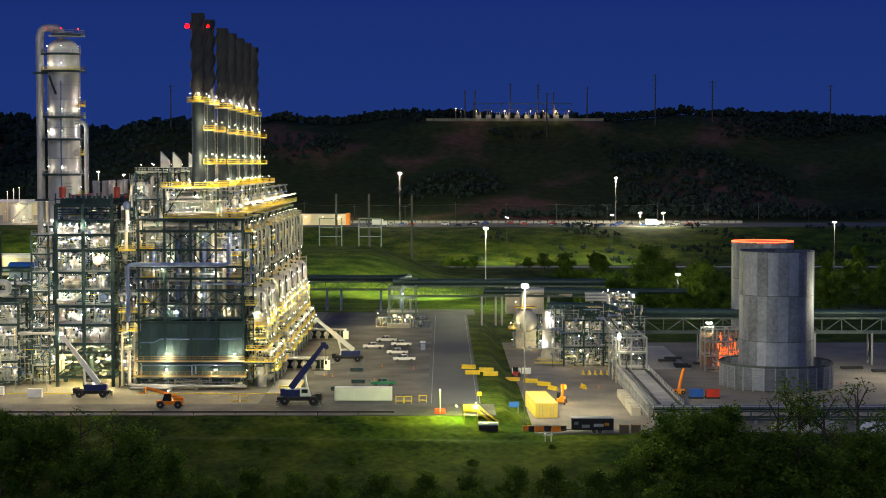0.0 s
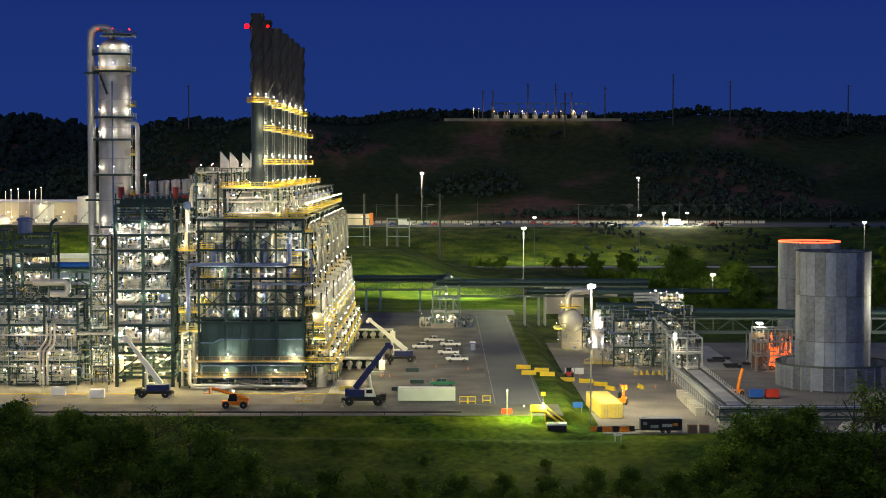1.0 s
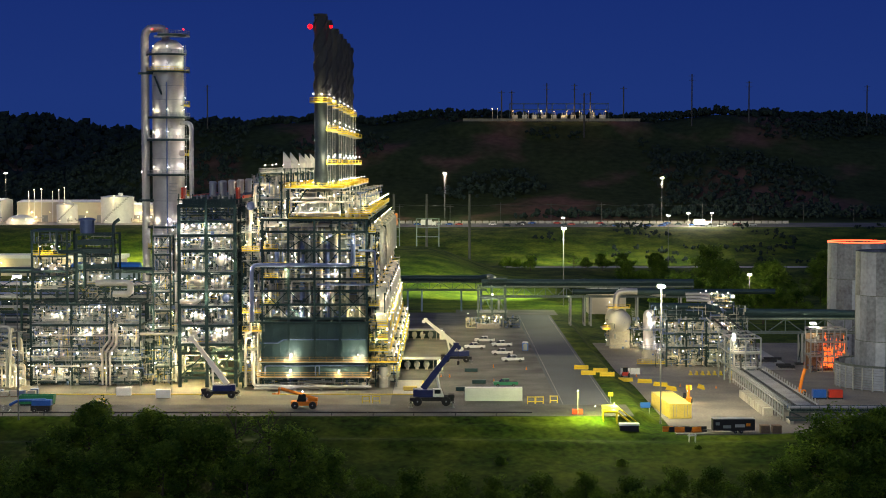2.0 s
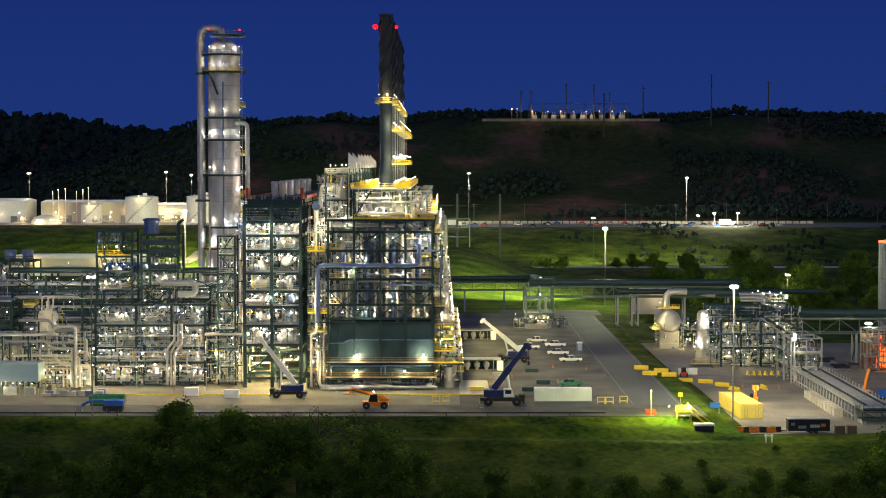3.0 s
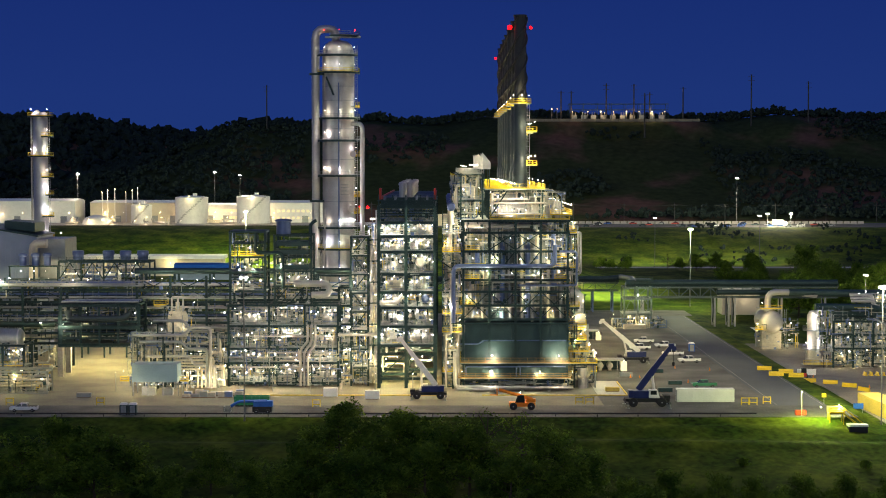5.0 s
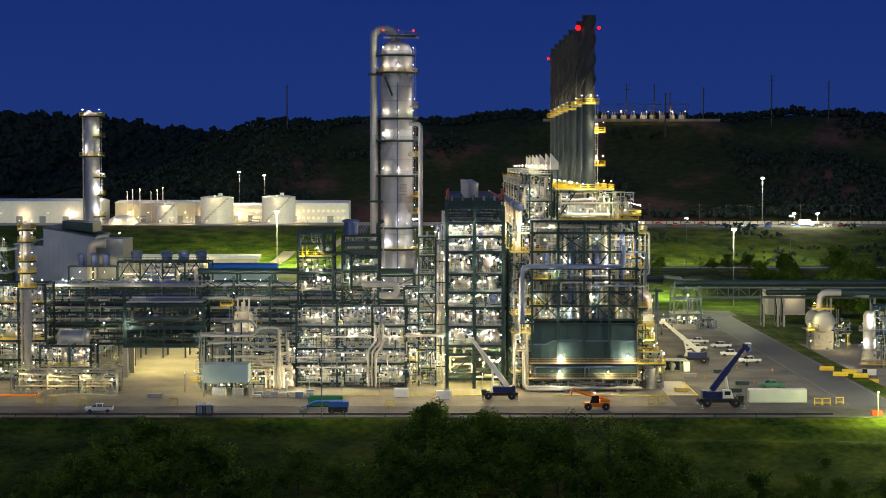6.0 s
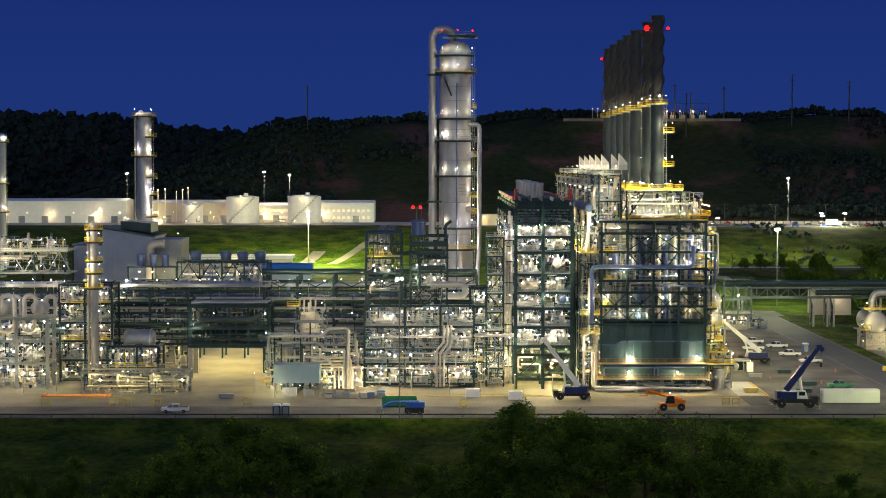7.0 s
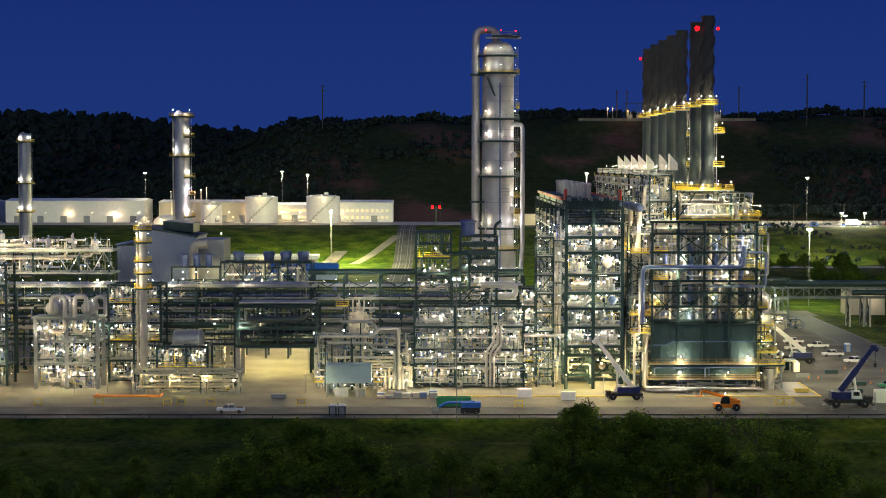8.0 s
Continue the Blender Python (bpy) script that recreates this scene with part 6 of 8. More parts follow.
for x, z in ((-4.8, 8.0), (-4.4, 3.0), (5.0, 3.2), (5.4, 8.2), (-3.4, 14.4)):
    lamp(x, -1.0, z, kd, L_WARM, 0.15)
clutter(random.Random(64), -4, 9, 0, 8, 0.3, 9, kd, 90)
sc = thing("absorber_column", 29.8, 485, -4.5, "stout silver column with two ring platforms and lamps", "process tower")
part("shell", Build().turned([(2.1, 0), (2.1, 3), (1.75, 3.6), (1.75, 14), (1.2, 15), (0.5, 15.3)], n=22), CLADW, sc)
for z in (4.2, 9.6):
    part("platform", Build().turned([(3.0, 0), (3.0, 0.14)], (0, 0, z), n=20), DECK, sc)
    ring = [(2.95 * math.cos(a), 2.95 * math.sin(a), z + 0.14) for a in (2 * math.pi * k / 12 for k in range(13))]
    part("handrail", railing(Build(), ring, step=1.4), GALV, sc, smooth=False)
    for a in (-2.6, -1.2, -0.2):
        lamp(2.7 * math.cos(a), 2.7 * math.sin(a), z + 2.2, sc, L_TOWER, 0.12)
lamp(0, -2.3, 14.2, sc, L_TOWER, 0.14)
blk2, _ = process_block(33.5, 476, -4.4, [0, 5.5, 11, 16.5, 21], [0, 8], [5.6, 9.4, 13.1], "open steel frame of valves and pipes with scattered lamps", 51, heavy=1, pipes=7, lamps=1)
part("dark_line", Build().pipe([(-4.4, 4, 16.6), (12, 4, 16.4), (16, 4.6, 14.9), (48, 4.6, 14.7)], 1.0, 14), LINE, blk2, "thick dark insulated line")
for k in range(3):
    part("pipe", Build().pipe([(6.5, 7 + k, 18 + 0.8 * k), (13, 7 + k, 18 + 0.8 * k), (13, 7 + k, 14)], 0.4, 10), CLAD, blk2)
sk = thing("valve_skid", 28.5, 477, -4.4, "yellow-railed low valve skid", "skid")
deck(-3, 5, 0, 3, 0.8, sk)
rail([(-3, 0, 0.8), (5, 0, 0.8)], sk)
plumb(random.Random(14), -3, 5, 0.4, 2.6, 0.9, 2.6, sk, 8, (0.1, 0.2))
up, _ = process_block(46, 490, -4.4, [0, 4, 8.4], [0, 12], [6, 12, 17.0], "pale steel frame topped by a row of bright lamps", 52, heavy=1, pipes=5, lamps=1)
for i in range(7):
    lamp(0.6 + 1.3 * i, 11 - 1.9 * i, 18.8 + (0.7 if i % 2 else 0), up, r=0.15)
hut = thing("storage_building", 26, 596, 0, "low pale concrete storage building behind the pipe bridge", "building")
part("wall", Build().span((-4, 0, -0.2), (9, 10, 8.4)), CREAM, hut, smooth=False)
part("roof", Build().span((-4.4, -0.4, 8.4), (9.4, 10.4, 8.9)), GALV, hut, smooth=False)
lamp(4, -1.6, 6, hut, L_WHITE, 0.1)
lamp(-1.5, -1.6, 6, hut, L_WHITE, 0.1)

clutter(random.Random(61), -4, 23, -3, 6, 0.3, 17, blk2, 300)
clutter(random.Random(62), 0, 8.4, -0.4, 8, 12.3, 19, up, 120)
slab("pavement", -39.9, -33.2, 386, 412, 0.006, CONC, "pale concrete apron beside the furnace fans", "pavement", 0.02)
slab("pavement", 53.5, 68, 469, 530, -4.32, CONC, "pale concrete pad in the lower yard", "pavement", 0.02)
slab("pavement", -24, 11, 590.02, 612, 0.012, ASPHALT, "pale concrete crossing at the end of the road", "pavement")
# low trestle of lines running to the front and its side branch
tr = thing("pipe_trestle", 43.6, 363, -2.5, "low latticed pipe trestle running towards the plant", "pipe rack")
for x in (0.0, 7.4):
    member("chord", (x, 0, 3.4), (x, 64, 3.4), 0.26, CLAD, tr)
    member("chord", (x, 0, 1.0), (x, 64, 1.0), 0.26, CLAD, tr)
    for i in range(22):
        member("post", (x, 3 * i, 0), (x, 3 * i, 4.4), 0.2, CLAD, tr)
        member("brace", (x, 3 * i, 1.0), (x, 3 * i + 3, 3.4), 0.16, GALV, tr)
for i in range(22):
    member("sleeper", (0.2, 3 * i, 2.9), (7.2, 3 * i, 2.9), 0.22, GALV, tr)
for x, r, m_ in ((0.8, 0.2, CLAD), (1.5, 0.16, PIPE), (2.4, 0.22, STACKD), (6.6, 0.22, STACKD)):
    part("pipe", Build().cyl((x, -1, 3.2 + r), (x, 66, 3.2 + r), r, 8), m_, tr)
for i in range(30):
    part("tie", Build().span((2.8, 2.1 * i, 3.2), (6.2, 2.1 * i + 0.9, 3.34)), CLAD, tr, smooth=False)
rail([(-0.4, 0, 3.5), (-0.4, 64, 3.5)], tr, CLAD)
for i in range(11):
    part("concrete_block", Build().box((-2.0, 7 + 2.9 * i, 0.9), (2.0, 1.6, 1.8), 0.03 * (i % 3)), CLADW, tr, smooth=False)
# portal at its inner end, where the lines climb to the bridge
pt = thing("pipe_portal", 43.2, 428, -2.75, "pale steel portal where the trestle lines climb to the bridge", "pipe rack")
steelwork(pt, [0, 3.8, 7.6], [0, 9, 18], [4.0, 7.6, 11.4], -0.6, 0.34, 0.28, GALV)
for x, r, m_ in ((2.6, 0.24, STACKD), (6.8, 0.24, STACKD), (1.0, 0.2, CLAD)):
    part("pipe", Build().pipe([(x, 0, 0.8), (x, 0.2, 6.0), (x, 4, 10.4), (x, 46, 12.2)], r, 8), m_, pt)
deck(0.2, 7.4, 0.4, 17, 7.7, pt, 0.1)
rail([(0.2, 0.3, 7.7), (7.4, 0.3, 7.7)], pt, CLAD)
rail([(0.2, 0.3, 4.0), (7.4, 0.3, 4.0)], pt, CLAD)
clutter(random.Random(65), 0.2, 7.4, 0, 14, 0.3, 11, pt, 110)
for x, z in ((1.4, 9.4), (5.8, 6.2), (3.4, 2.6)):
    lamp(x, -0.4, z, pt, r=0.14)
part("lamp_panel", Build().span((0.4, -0.5, 10.8), (1.1, -0.3, 12.4)), L_WHITE, pt, "bright white lamp panel", smooth=False)
part("lamp_panel_post", Build().span((0.6, -0.25, -0.4), (0.9, -0.05, 13.0)), GALV, pt, smooth=False)
tr3 = trussed_rack("pipe_bridge", 44, 150, 358, -1.6, 0.2, "low pipe run beside the front of the lower yard", ((0.6, 0.3, CLAD), (1.8, 0.35, PIPE), (3.0, 0.25, BLUEP)), (), -2.5, width=4, bay=4)
for x in range(0, 105, 7):
    part("plinth", Build().span((x, -0.2, -2.5), (x + 0.8, 4.2, -1.78)), CONC, tr3, smooth=False)

# ---- light masts ----
mast(17.1, 359, height(17.1, 359) - 0.05, 29.2, 60000, aim=(4, 42), fill=34000)
mast(-115.5, 351, -1.0, 30.2, 16000, aim=(0, 30))
mast(15.6, 629, -0.06, 28.6, 1300000, colour=(0.92, 0.95, 0.5), aim=(-78, 125), fill=70000, cone=75)
mast(32.3, 870, -0.06, 25, 90000, aim=(0, 60))
mast(85.9, 874, -0.06, 26, 90000, aim=(0, 60))
mast(106.9, 1066, 15.2, 28.3, 62000)
mast(-27.3, 1092, 15.0, 31, 62000)
mast(115.8, 1012, 15.2, 8, 16000)
mast(129.5, 1012, 15.2, 8, 16000)
mast(181.9, 800, -0.06, 25, 7000)
mast(93.6, 685, height(93.6, 685), 14.6, 5000)
mast(72.8, 470, -4.4, 13, 1200)
mast(-175.5, 880, -0.06, 28, 260000, colour=(1.0, 0.95, 0.45))
mast(-221.8, 1110, 16, 31, 16000)
mast(-205.5, 1110, 16, 29, 12000)
mast(-310, 1110, 16, 30, 12000)
mast(-101, 640, -0.06, 32, 60000, colour=(0.9, 0.95, 0.5), aim=(30, 60))
mast(125, 440, -2.5, 20, 26000)

# ---- tank farm and halls on the terrace behind the plant ----
def hall(x0, x1, y, z, h, d, label, mat, doors=4, win=False):
    w = thing("warehouse", (x0 + x1) / 2, y, z, label, "building", "far buildings")
    L = (x1 - x0) / 2
    part("wall", Build().span((-L, 0, -0.3), (L, d, h)), mat, w, smooth=False)
    part("roof", Build().add([(-L - 0.4, -0.4, h), (L + 0.4, -0.4, h), (L + 0.4, d, h), (-L - 0.4, d, h), (-L, d / 2, h + 1.4), (L, d / 2, h + 1.4)], [(0, 1, 5, 4), (1, 2, 5), (2, 3, 4, 5), (3, 0, 4), (0, 3, 2, 1)]), WHITE, w, smooth=False)
    for i in range(doors):
        x = -L + (i + 0.5) * 2 * L / doors
        part("door", Build().span((x - 2, -0.12, 0), (x + 2, -0.02, 4.2)), GALV, w, smooth=False)
        lamp(x + 3.5, -0.7, 6.2, w, L_HALL, 0.4)
    if win:
        for r in range(2):
            for i in range(14):
                x = -L + 1.2 + i * (2 * L - 2.4) / 14
                part("window", Build().span((x, -0.1, 2.2 + 4.4 * r), (x + 1.6, -0.02, 3.6 + 4.4 * r)), L_WINDOW, w, "lit window", smooth=False)
    return w


def storage_tank(x, y, z, r, h):
    t = thing("storage_tank", x, y, z, "large white cylindrical storage tank with a spiral stair", "storage tank", "white storage tanks")
    part("shell", Build().turned([(r, -0.3), (r, h), (0.6 * r, h + 0.7), (0.05, h + 1.0)], n=36), WHITE, t)
    part("rim", Build().turned([(r + 0.15, 0), (r + 0.15, 0.3)], (0, 0, h - 0.4), n=36), WHITE, t)
    b = Build()
    pts = [((r + 0.5) * math.cos(a), (r + 0.5) * math.sin(a), h * k / 16) for k, a in ((k, -2.4 + 1.7 * k / 16) for k in range(17))]
    part("stair", railing(b, pts, 1.0, 2.0, 0.12), GALV, t, smooth=False)
    part("roof_box", Build().box((0.2 * r, 0, h + 1.6), (2.4, 2.4, 1.6)), WHITE, t, smooth=False)
    lamp(0, -r - 0.8, h + 0.8, t, L_HALL, 0.35)
    lamp(-r * 0.5, -r - 0.6, 1.8, t, L_HALL, 0.35)
    return t


L_WINDOW = lamp_material("lit_window_glass", (1.0, 0.72, 0.4), 0.8)
hall(-392, -305, 1078, 15.2, 13.6, 30, "long white sheet-metal warehouse with wall lamps", WHITE, 6)
hall(-298, -228, 1090, 15.2, 12.4, 30, "low cream industrial hall behind white tanks", CREAM, 6)
hall(-196, -150, 1084, 15.2, 12.4, 24, "white office building with two rows of lit windows", WHITE, 2, True)
hall(-560, -400, 1078, 15.2, 13.0, 30, "long white sheet-metal warehouse with wall lamps", WHITE, 8)
hall(-228, -197, 1094, 15.2, 10.6, 20, "low white pump building between tanks", WHITE, 3, True)
storage_tank(-231.4, 1074, 15.2, 10.2, 16.2)
storage_tank(-193.0, 1074, 15.2, 10.4, 16.6)
storage_tank(-262.0, 1070, 15.2, 6.4, 11.4)
for i, (x, h) in enumerate(((-290, 19), (-286.5, 20), (-282, 20.5), (-275, 19), (-271, 20), (-267.5, 21.5))):
    v = thing("lamp_post", x, 1088, 15.2, "slender lit post above the hall roof", "lamp post", "far lamp posts")
    part("post", Build().cyl((0, 0, 0), (0, 0, h), 0.25, 8), WHITE, v)
    lamp(0, -0.3, h + 0.3, v, L_HALL, 0.35)
pk = random.Random(31)
dm = thing("dome_shelter", -286, 1052, 15.2, "low white fabric shelter", "shelter")
part("canopy", Build().turned([(9, 0), (8.8, 2.2), (7, 4.2), (4, 5.3), (0.3, 5.8)], n=24), WHITE, dm)
lamp(-3, -10, 3, dm, L_HALL, 0.4)
lamp(5, -10, 3, dm, L_HALL, 0.4)
for x in (-300, -276, -255, -246, -214, -206, -178):
    q = thing("pipe_skid", x, 1050, 15.2, "small lit pipe skid of the tank farm", "skid", "tank farm skids")
    plumb(pk, -5, 5, -2, 2, 0.5, 4, q, 5, (0.2, 0.4))
    part("base", Build().span((-5.4, -2.6, -0.02), (5.4, 2.6, 0.35)), CONC, q, smooth=False)
    lamp(0, -2.4, 4.4, q, L_HALL, 0.4)
# retaining strip, rail spur and signals up the embankment
sp = thing("rail_spur", -139, 760, 0, "grey ballasted rail spur climbing the grass embankment", "railway")
way = [11 * i for i in range(26)]


def strip(x0, x1, top, bottom):
    return Build().loft([[(x0, y, height(-139, 760 + y) + top), (x1, y, height(-139, 760 + y) + top), (x1, y, height(-139, 760 + y) + bottom), (x0, y, height(-139, 760 + y) + bottom)] for y in way])


part("ballast", strip(-5.2, 5.2, 0.12, -0.6), ASPHALT, sp, smooth=False)
for x in (-3.2, -1.7, 1.7, 3.2):
    part("rail", strip(x - 0.1, x + 0.1, 0.3, 0.12), GALV, sp, smooth=False)
sg = thing("signal", -122.5, 1040, 15.2, "pair of red signal lights on a gantry", "signal")
part("gantry", Build().span((-0.3, 0, 0), (0.3, 0.6, 11)).span((-4, 0, 9.6), (4, 0.6, 10.2)), STEEL, sg, smooth=False)
for x in (-2.2, 2.2):
    part("lens", Build().ball((x, -0.5, 10.8), 0.9, 10), L_RED, sg, "glowing red signal")
gr = thing("service_shed", -181, 775, 0, "blue-roofed service shed on the grass", "building")
part("wall", Build().span((-14.6, 0, -0.3), (14.6, 10, 3.4)), SHED, gr, smooth=False)
part("roof", Build().loft([[(x, -0.6, 3.4), (x, 2.2, 6.6), (x, 5, 7.4), (x, 7.8, 6.6), (x, 10.6, 3.4)] for x in (-15.4, 15.4)]), BLUE, gr, "blue curved roof", smooth=False)
ls = thing("long_shed", -209.5, 800, 0, "long low cream shed with a flat pale roof", "building")
part("wall", Build().span((-32, 0, -0.3), (32, 12, 8)), CREAM, ls, smooth=False)
part("roof", Build().span((-33, -1, 8), (33, 13, 9.6)), WHITE, ls, "pale flat roof", smooth=False)
for x in (-24, -8, 8, 24):
    lamp(x, -1.6, 6, ls, L_WARM, 0.2)
# worn aprons and a retaining slope on the embankment


def bank_strip(x0, y0, x1, y1, w, n=8):
    rings = []
    for k in range(n + 1):
        x, y = x0 + (x1 - x0) * k / n, y0 + (y1 - y0) * k / n
        rings.append([(x - w / 2, y, height(x, y) + 0.15), (x + w / 2, y, height(x, y) + 0.15), (x + w / 2, y, height(x, y) - 0.5), (x - w / 2, y, height(x, y) - 0.5)])
    return Build().loft(rings)


for x0, y0, x1, y1, w in ((-215, 890, -214, 918, 6), (-178, 890, -173, 925, 7)):
    single("apron", bank_strip(x0, y0, x1, y1, w), GRAVEL, "worn gravel drainage apron on the grass embankment", "apron", kind="structure", smooth=False)
single("retaining_slope", bank_strip(-164, 888, -143.5, 964, 5.0), GRAVEL, "pale retaining slope beside the rail spur", "retaining wall", kind="structure", smooth=False)

# ---- highway: barrier, parked cars, line posts ----
bar = thing("crash_barrier", 0, 1062, 15.22, "long pale concrete crash barrier beside the highway", "barrier")
for i in range(64):
    part("barrier_block", Build().loft([[(-90 + 4.3 * i + d, -0.5, 0), (-90 + 4.3 * i + d, -0.2, 0.9), (-90 + 4.3 * i + d, -0.15, 1.6), (-90 + 4.3 * i + d, 0.15, 1.6), (-90 + 4.3 * i + d, 0.2, 0.9), (-90 + 4.3 * i + d, 0.5, 0)] for d in (0, 3.7)]), CONC, bar, smooth=False)


def car_meshes():
    body = Build()
    body.loft([[(-2.3, -0.85, 0.35), (-2.3, 0.85, 0.35), (-2.3, 0.8, 0.85), (-2.3, -0.8, 0.85)], [(-1.9, -0.9, 0.28), (-1.9, 0.9, 0.28), (-1.9, 0.85, 0.95), (-1.9, -0.85, 0.95)],
               [(1.9, -0.9, 0.28), (1.9, 0.9, 0.28), (1.9, 0.85, 0.98), (1.9, -0.85, 0.98)], [(2.3, -0.8, 0.4), (2.3, 0.8, 0.4), (2.3, 0.75, 0.9), (2.3, -0.75, 0.9)]])
    cabin = Build().loft([[(-1.1, -0.8, 0.95), (1.7, -0.8, 0.95), (1.7, 0.8, 0.95), (-1.1, 0.8, 0.95)], [(-0.5, -0.66, 1.5), (1.2, -0.66, 1.5), (1.2, 0.66, 1.5), (-0.5, 0.66, 1.5)]])
    wheel = Build().turned([(0.2, -0.1), (0.33, -0.1), (0.33, 0.1), (0.2, 0.1)], axis=(0, 1, 0), n=12)
    return body, cabin.mesh("cabin", GLASS), wheel.mesh("wheel", BLACK)


car_body, car_cabin, car_wheel = car_meshes()
PAINTS = [(WHITE, "white"), (GALV, "silver"), (BLACK, "black"), (RED, "red"), (BLUE, "blue"), (STEEL, "dark grey")]
BODIES = [car_body.mesh("body", p) for p, _ in PAINTS]


def car(x, y, z, rz, k):
    c = thing("car", x, y, z, PAINTS[k][1] + " saloon car parked beside the highway", "car", "parked cars", rz)
    part("body", BODIES[k], None, c)
    part("cabin", car_cabin, None, c)
    for wx in (-1.4, 1.4):
        for wy in (-0.82, 0.82):
            w = part("wheel", car_wheel, None, c)
            w.location = (wx, wy, 0.33)
    return c


ck = random.Random(17)
for row, (y, x0, x1) in enumerate(((1008, -20, 150), (1020, 10, 160), (1032, -60, 150), (1052, 20, 110))):
    x = x0
    while x < x1:
        if ck.random() < 0.45:
            car(x, y, 15.22, ck.choice((0, 0, 180, 20)), ck.randrange(6))
        x += ck.uniform(5.5, 9)
for x, y in ((-38, 1010), (123, 1016)):
    t = thing("box_truck", x, y, 15.22, "white box truck parked beside the highway", "truck", "box trucks")
    part("box", Build().span((-3.5, -1.25, 1.0), (3, 1.25, 4.0)), WHITE, t, smooth=False)
    part("cab", Build().span((3.1, -1.1, 0.6), (5.2, 1.1, 2.8)), WHITE, t, smooth=False)
    for wx in (-2.2, 4.2):
        for wy in (-1, 1):
            part("wheel", Build().turned([(0.25, -0.15), (0.5, -0.15), (0.5, 0.15), (0.25, 0.15)], (wx, wy, 0.5), (0, 1, 0), 12), BLACK, t)
dp = thing("depot", -72, 1030, 15.22, "low lit depot building with an orange end panel", "building")
part("wall", Build().span((-14, 0, 0), (14, 12, 6.5)), CREAM, dp, smooth=False)
part("end_panel", Build().span((14, -0.1, 0), (16, 12, 7)), ORANGE, dp, smooth=False)
for x in (-10, 0, 10):
    lamp(x, -1, 5, dp, L_HALL, 0.4)

# ---- power poles and gantries ----
def power_pole(x, y, z, h, arms=0, r=0.35):
    p = thing("power_pole", x, y, z, "tall dark transmission pole", "power pole", "power poles")
    part("pole", Build().turned([(r * 1.5, -1), (r * 1.3, 1), (r, h)], n=10), STACKD, p)
    for k in range(arms):
        part("cross_arm", Build().box((0, 0, h - 1.5 - 3.2 * k), (5.0, 0.25, 0.25)), STACKD, p, smooth=False)
    return p


for x, h in ((-52.8, 24), (-36.6, 26), (-15.4, 32)):
    z = height(x, 852)
    power_pole(x, 852, z, 37 - z, 0, 0.55)
for x0 in (-61, -41.5):
    g = thing("line_gantry", x0, 850, height(x0, 850), "grey latticed line gantry", "gantry", "line gantries")
    for x in (0, 11):
        member("post", (x, 0, -0.5), (x, 0, 13.5), 0.5, TRUSS, g)
    for z in (4.5, 9, 13.4):
        member("beam", (0, 0, z), (11, 0, z), 0.35, TRUSS, g)
hp = random.Random(2)
for x, top in ((17.2, 109), (25.1, 109), (52.4, 114.7), (74, 114.3), (86.3, 107.7), (112.3, 112.1), (165.5, 121.7), (210, 116.5), (302, 113.4), (-212.2, 113.4)):
    z = height(x, 1347)
    power_pole(x, 1347, z, top - z, 2 if top > 113 else 1, 0.45)
z = height(79.3, 1320)
power_pole(79.3, 1320, z, 106 - z, 1, 0.5)
for x in range(-120, 240, 32):
    z = height(x, 1090)
    power_pole(x, 1092, z, 12 + hp.uniform(-1, 1), 1, 0.18)
# cables between the roadside poles
for off, zz in ((-2, 11.2), (2, 11.2)):
    b = Build()
    x = -120
    while x < 200:
        z0, z1 = height(x, 1090), height(x + 32, 1090)
        b.pipe([(x, 1091.6 + off * 0.1, z0 + zz), (x + 10, 1091.6 + off * 0.1, (z0 * 2 + z1) / 3 + zz - 0.9), (x + 22, 1091.6 + off * 0.1, (z0 + 2 * z1) / 3 + zz - 0.9), (x + 32, 1091.6 + off * 0.1, z1 + zz)], 0.06, 4)
        x += 32
    single("overhead_cable", b, STACKD, "thin dark overhead cable slung between roadside poles", "cable")

# ---- substation on the hill ----
sz = 85.4
ss = thing("substation", 54, 1347, sz, "lit electrical substation with gantries behind a pale wall", "substation")
for i in range(24):
    part("wall_panel", Build().span((-67 + 5.75 * i, -4.3, -0.5), (-61.4 + 5.75 * i, -4, 1.7)), PAD, ss, smooth=False)
for i in range(8):
    x = -30 + 11 * i
    for y in (3, 18):
        member("gantry_post", (x, y, -0.5), (x, y, 14), 0.3, STEEL, ss)
    member("gantry_beam", (x, 3, 13.6), (x, 18, 13.6), 0.3, STEEL, ss)
for y in (3, 18):
    member("gantry_beam", (-30, y, 13.6), (47, y, 13.6), 0.3, STEEL, ss)
    member("gantry_beam", (-30, y, 9.0), (47, y, 9.0), 0.25, STEEL, ss)
for i in range(10):
    x = -26 + 7.6 * i
    part("transformer", Build().box((x, 8, 2.4), (4, 4, 4.8)).cyl((x - 1, 8, 4.8), (x - 1, 8, 7), 0.3, 8).cyl((x + 1, 8, 4.8), (x + 1, 8, 7), 0.3, 8), GALV, ss, smooth=False)
for i, x in enumerate((-44, -40, -28, -16, -6, 4, 14, 24, 34, 44)):
    part("lamp_pole", Build().cyl((x, -1, -0.4), (x, -1, 9 if i < 2 else 7), 0.2, 6), GALV, ss)
    lamp(x, -1.4, 9.4 if i < 2 else 7.4, ss, L_FAR, 0.36)

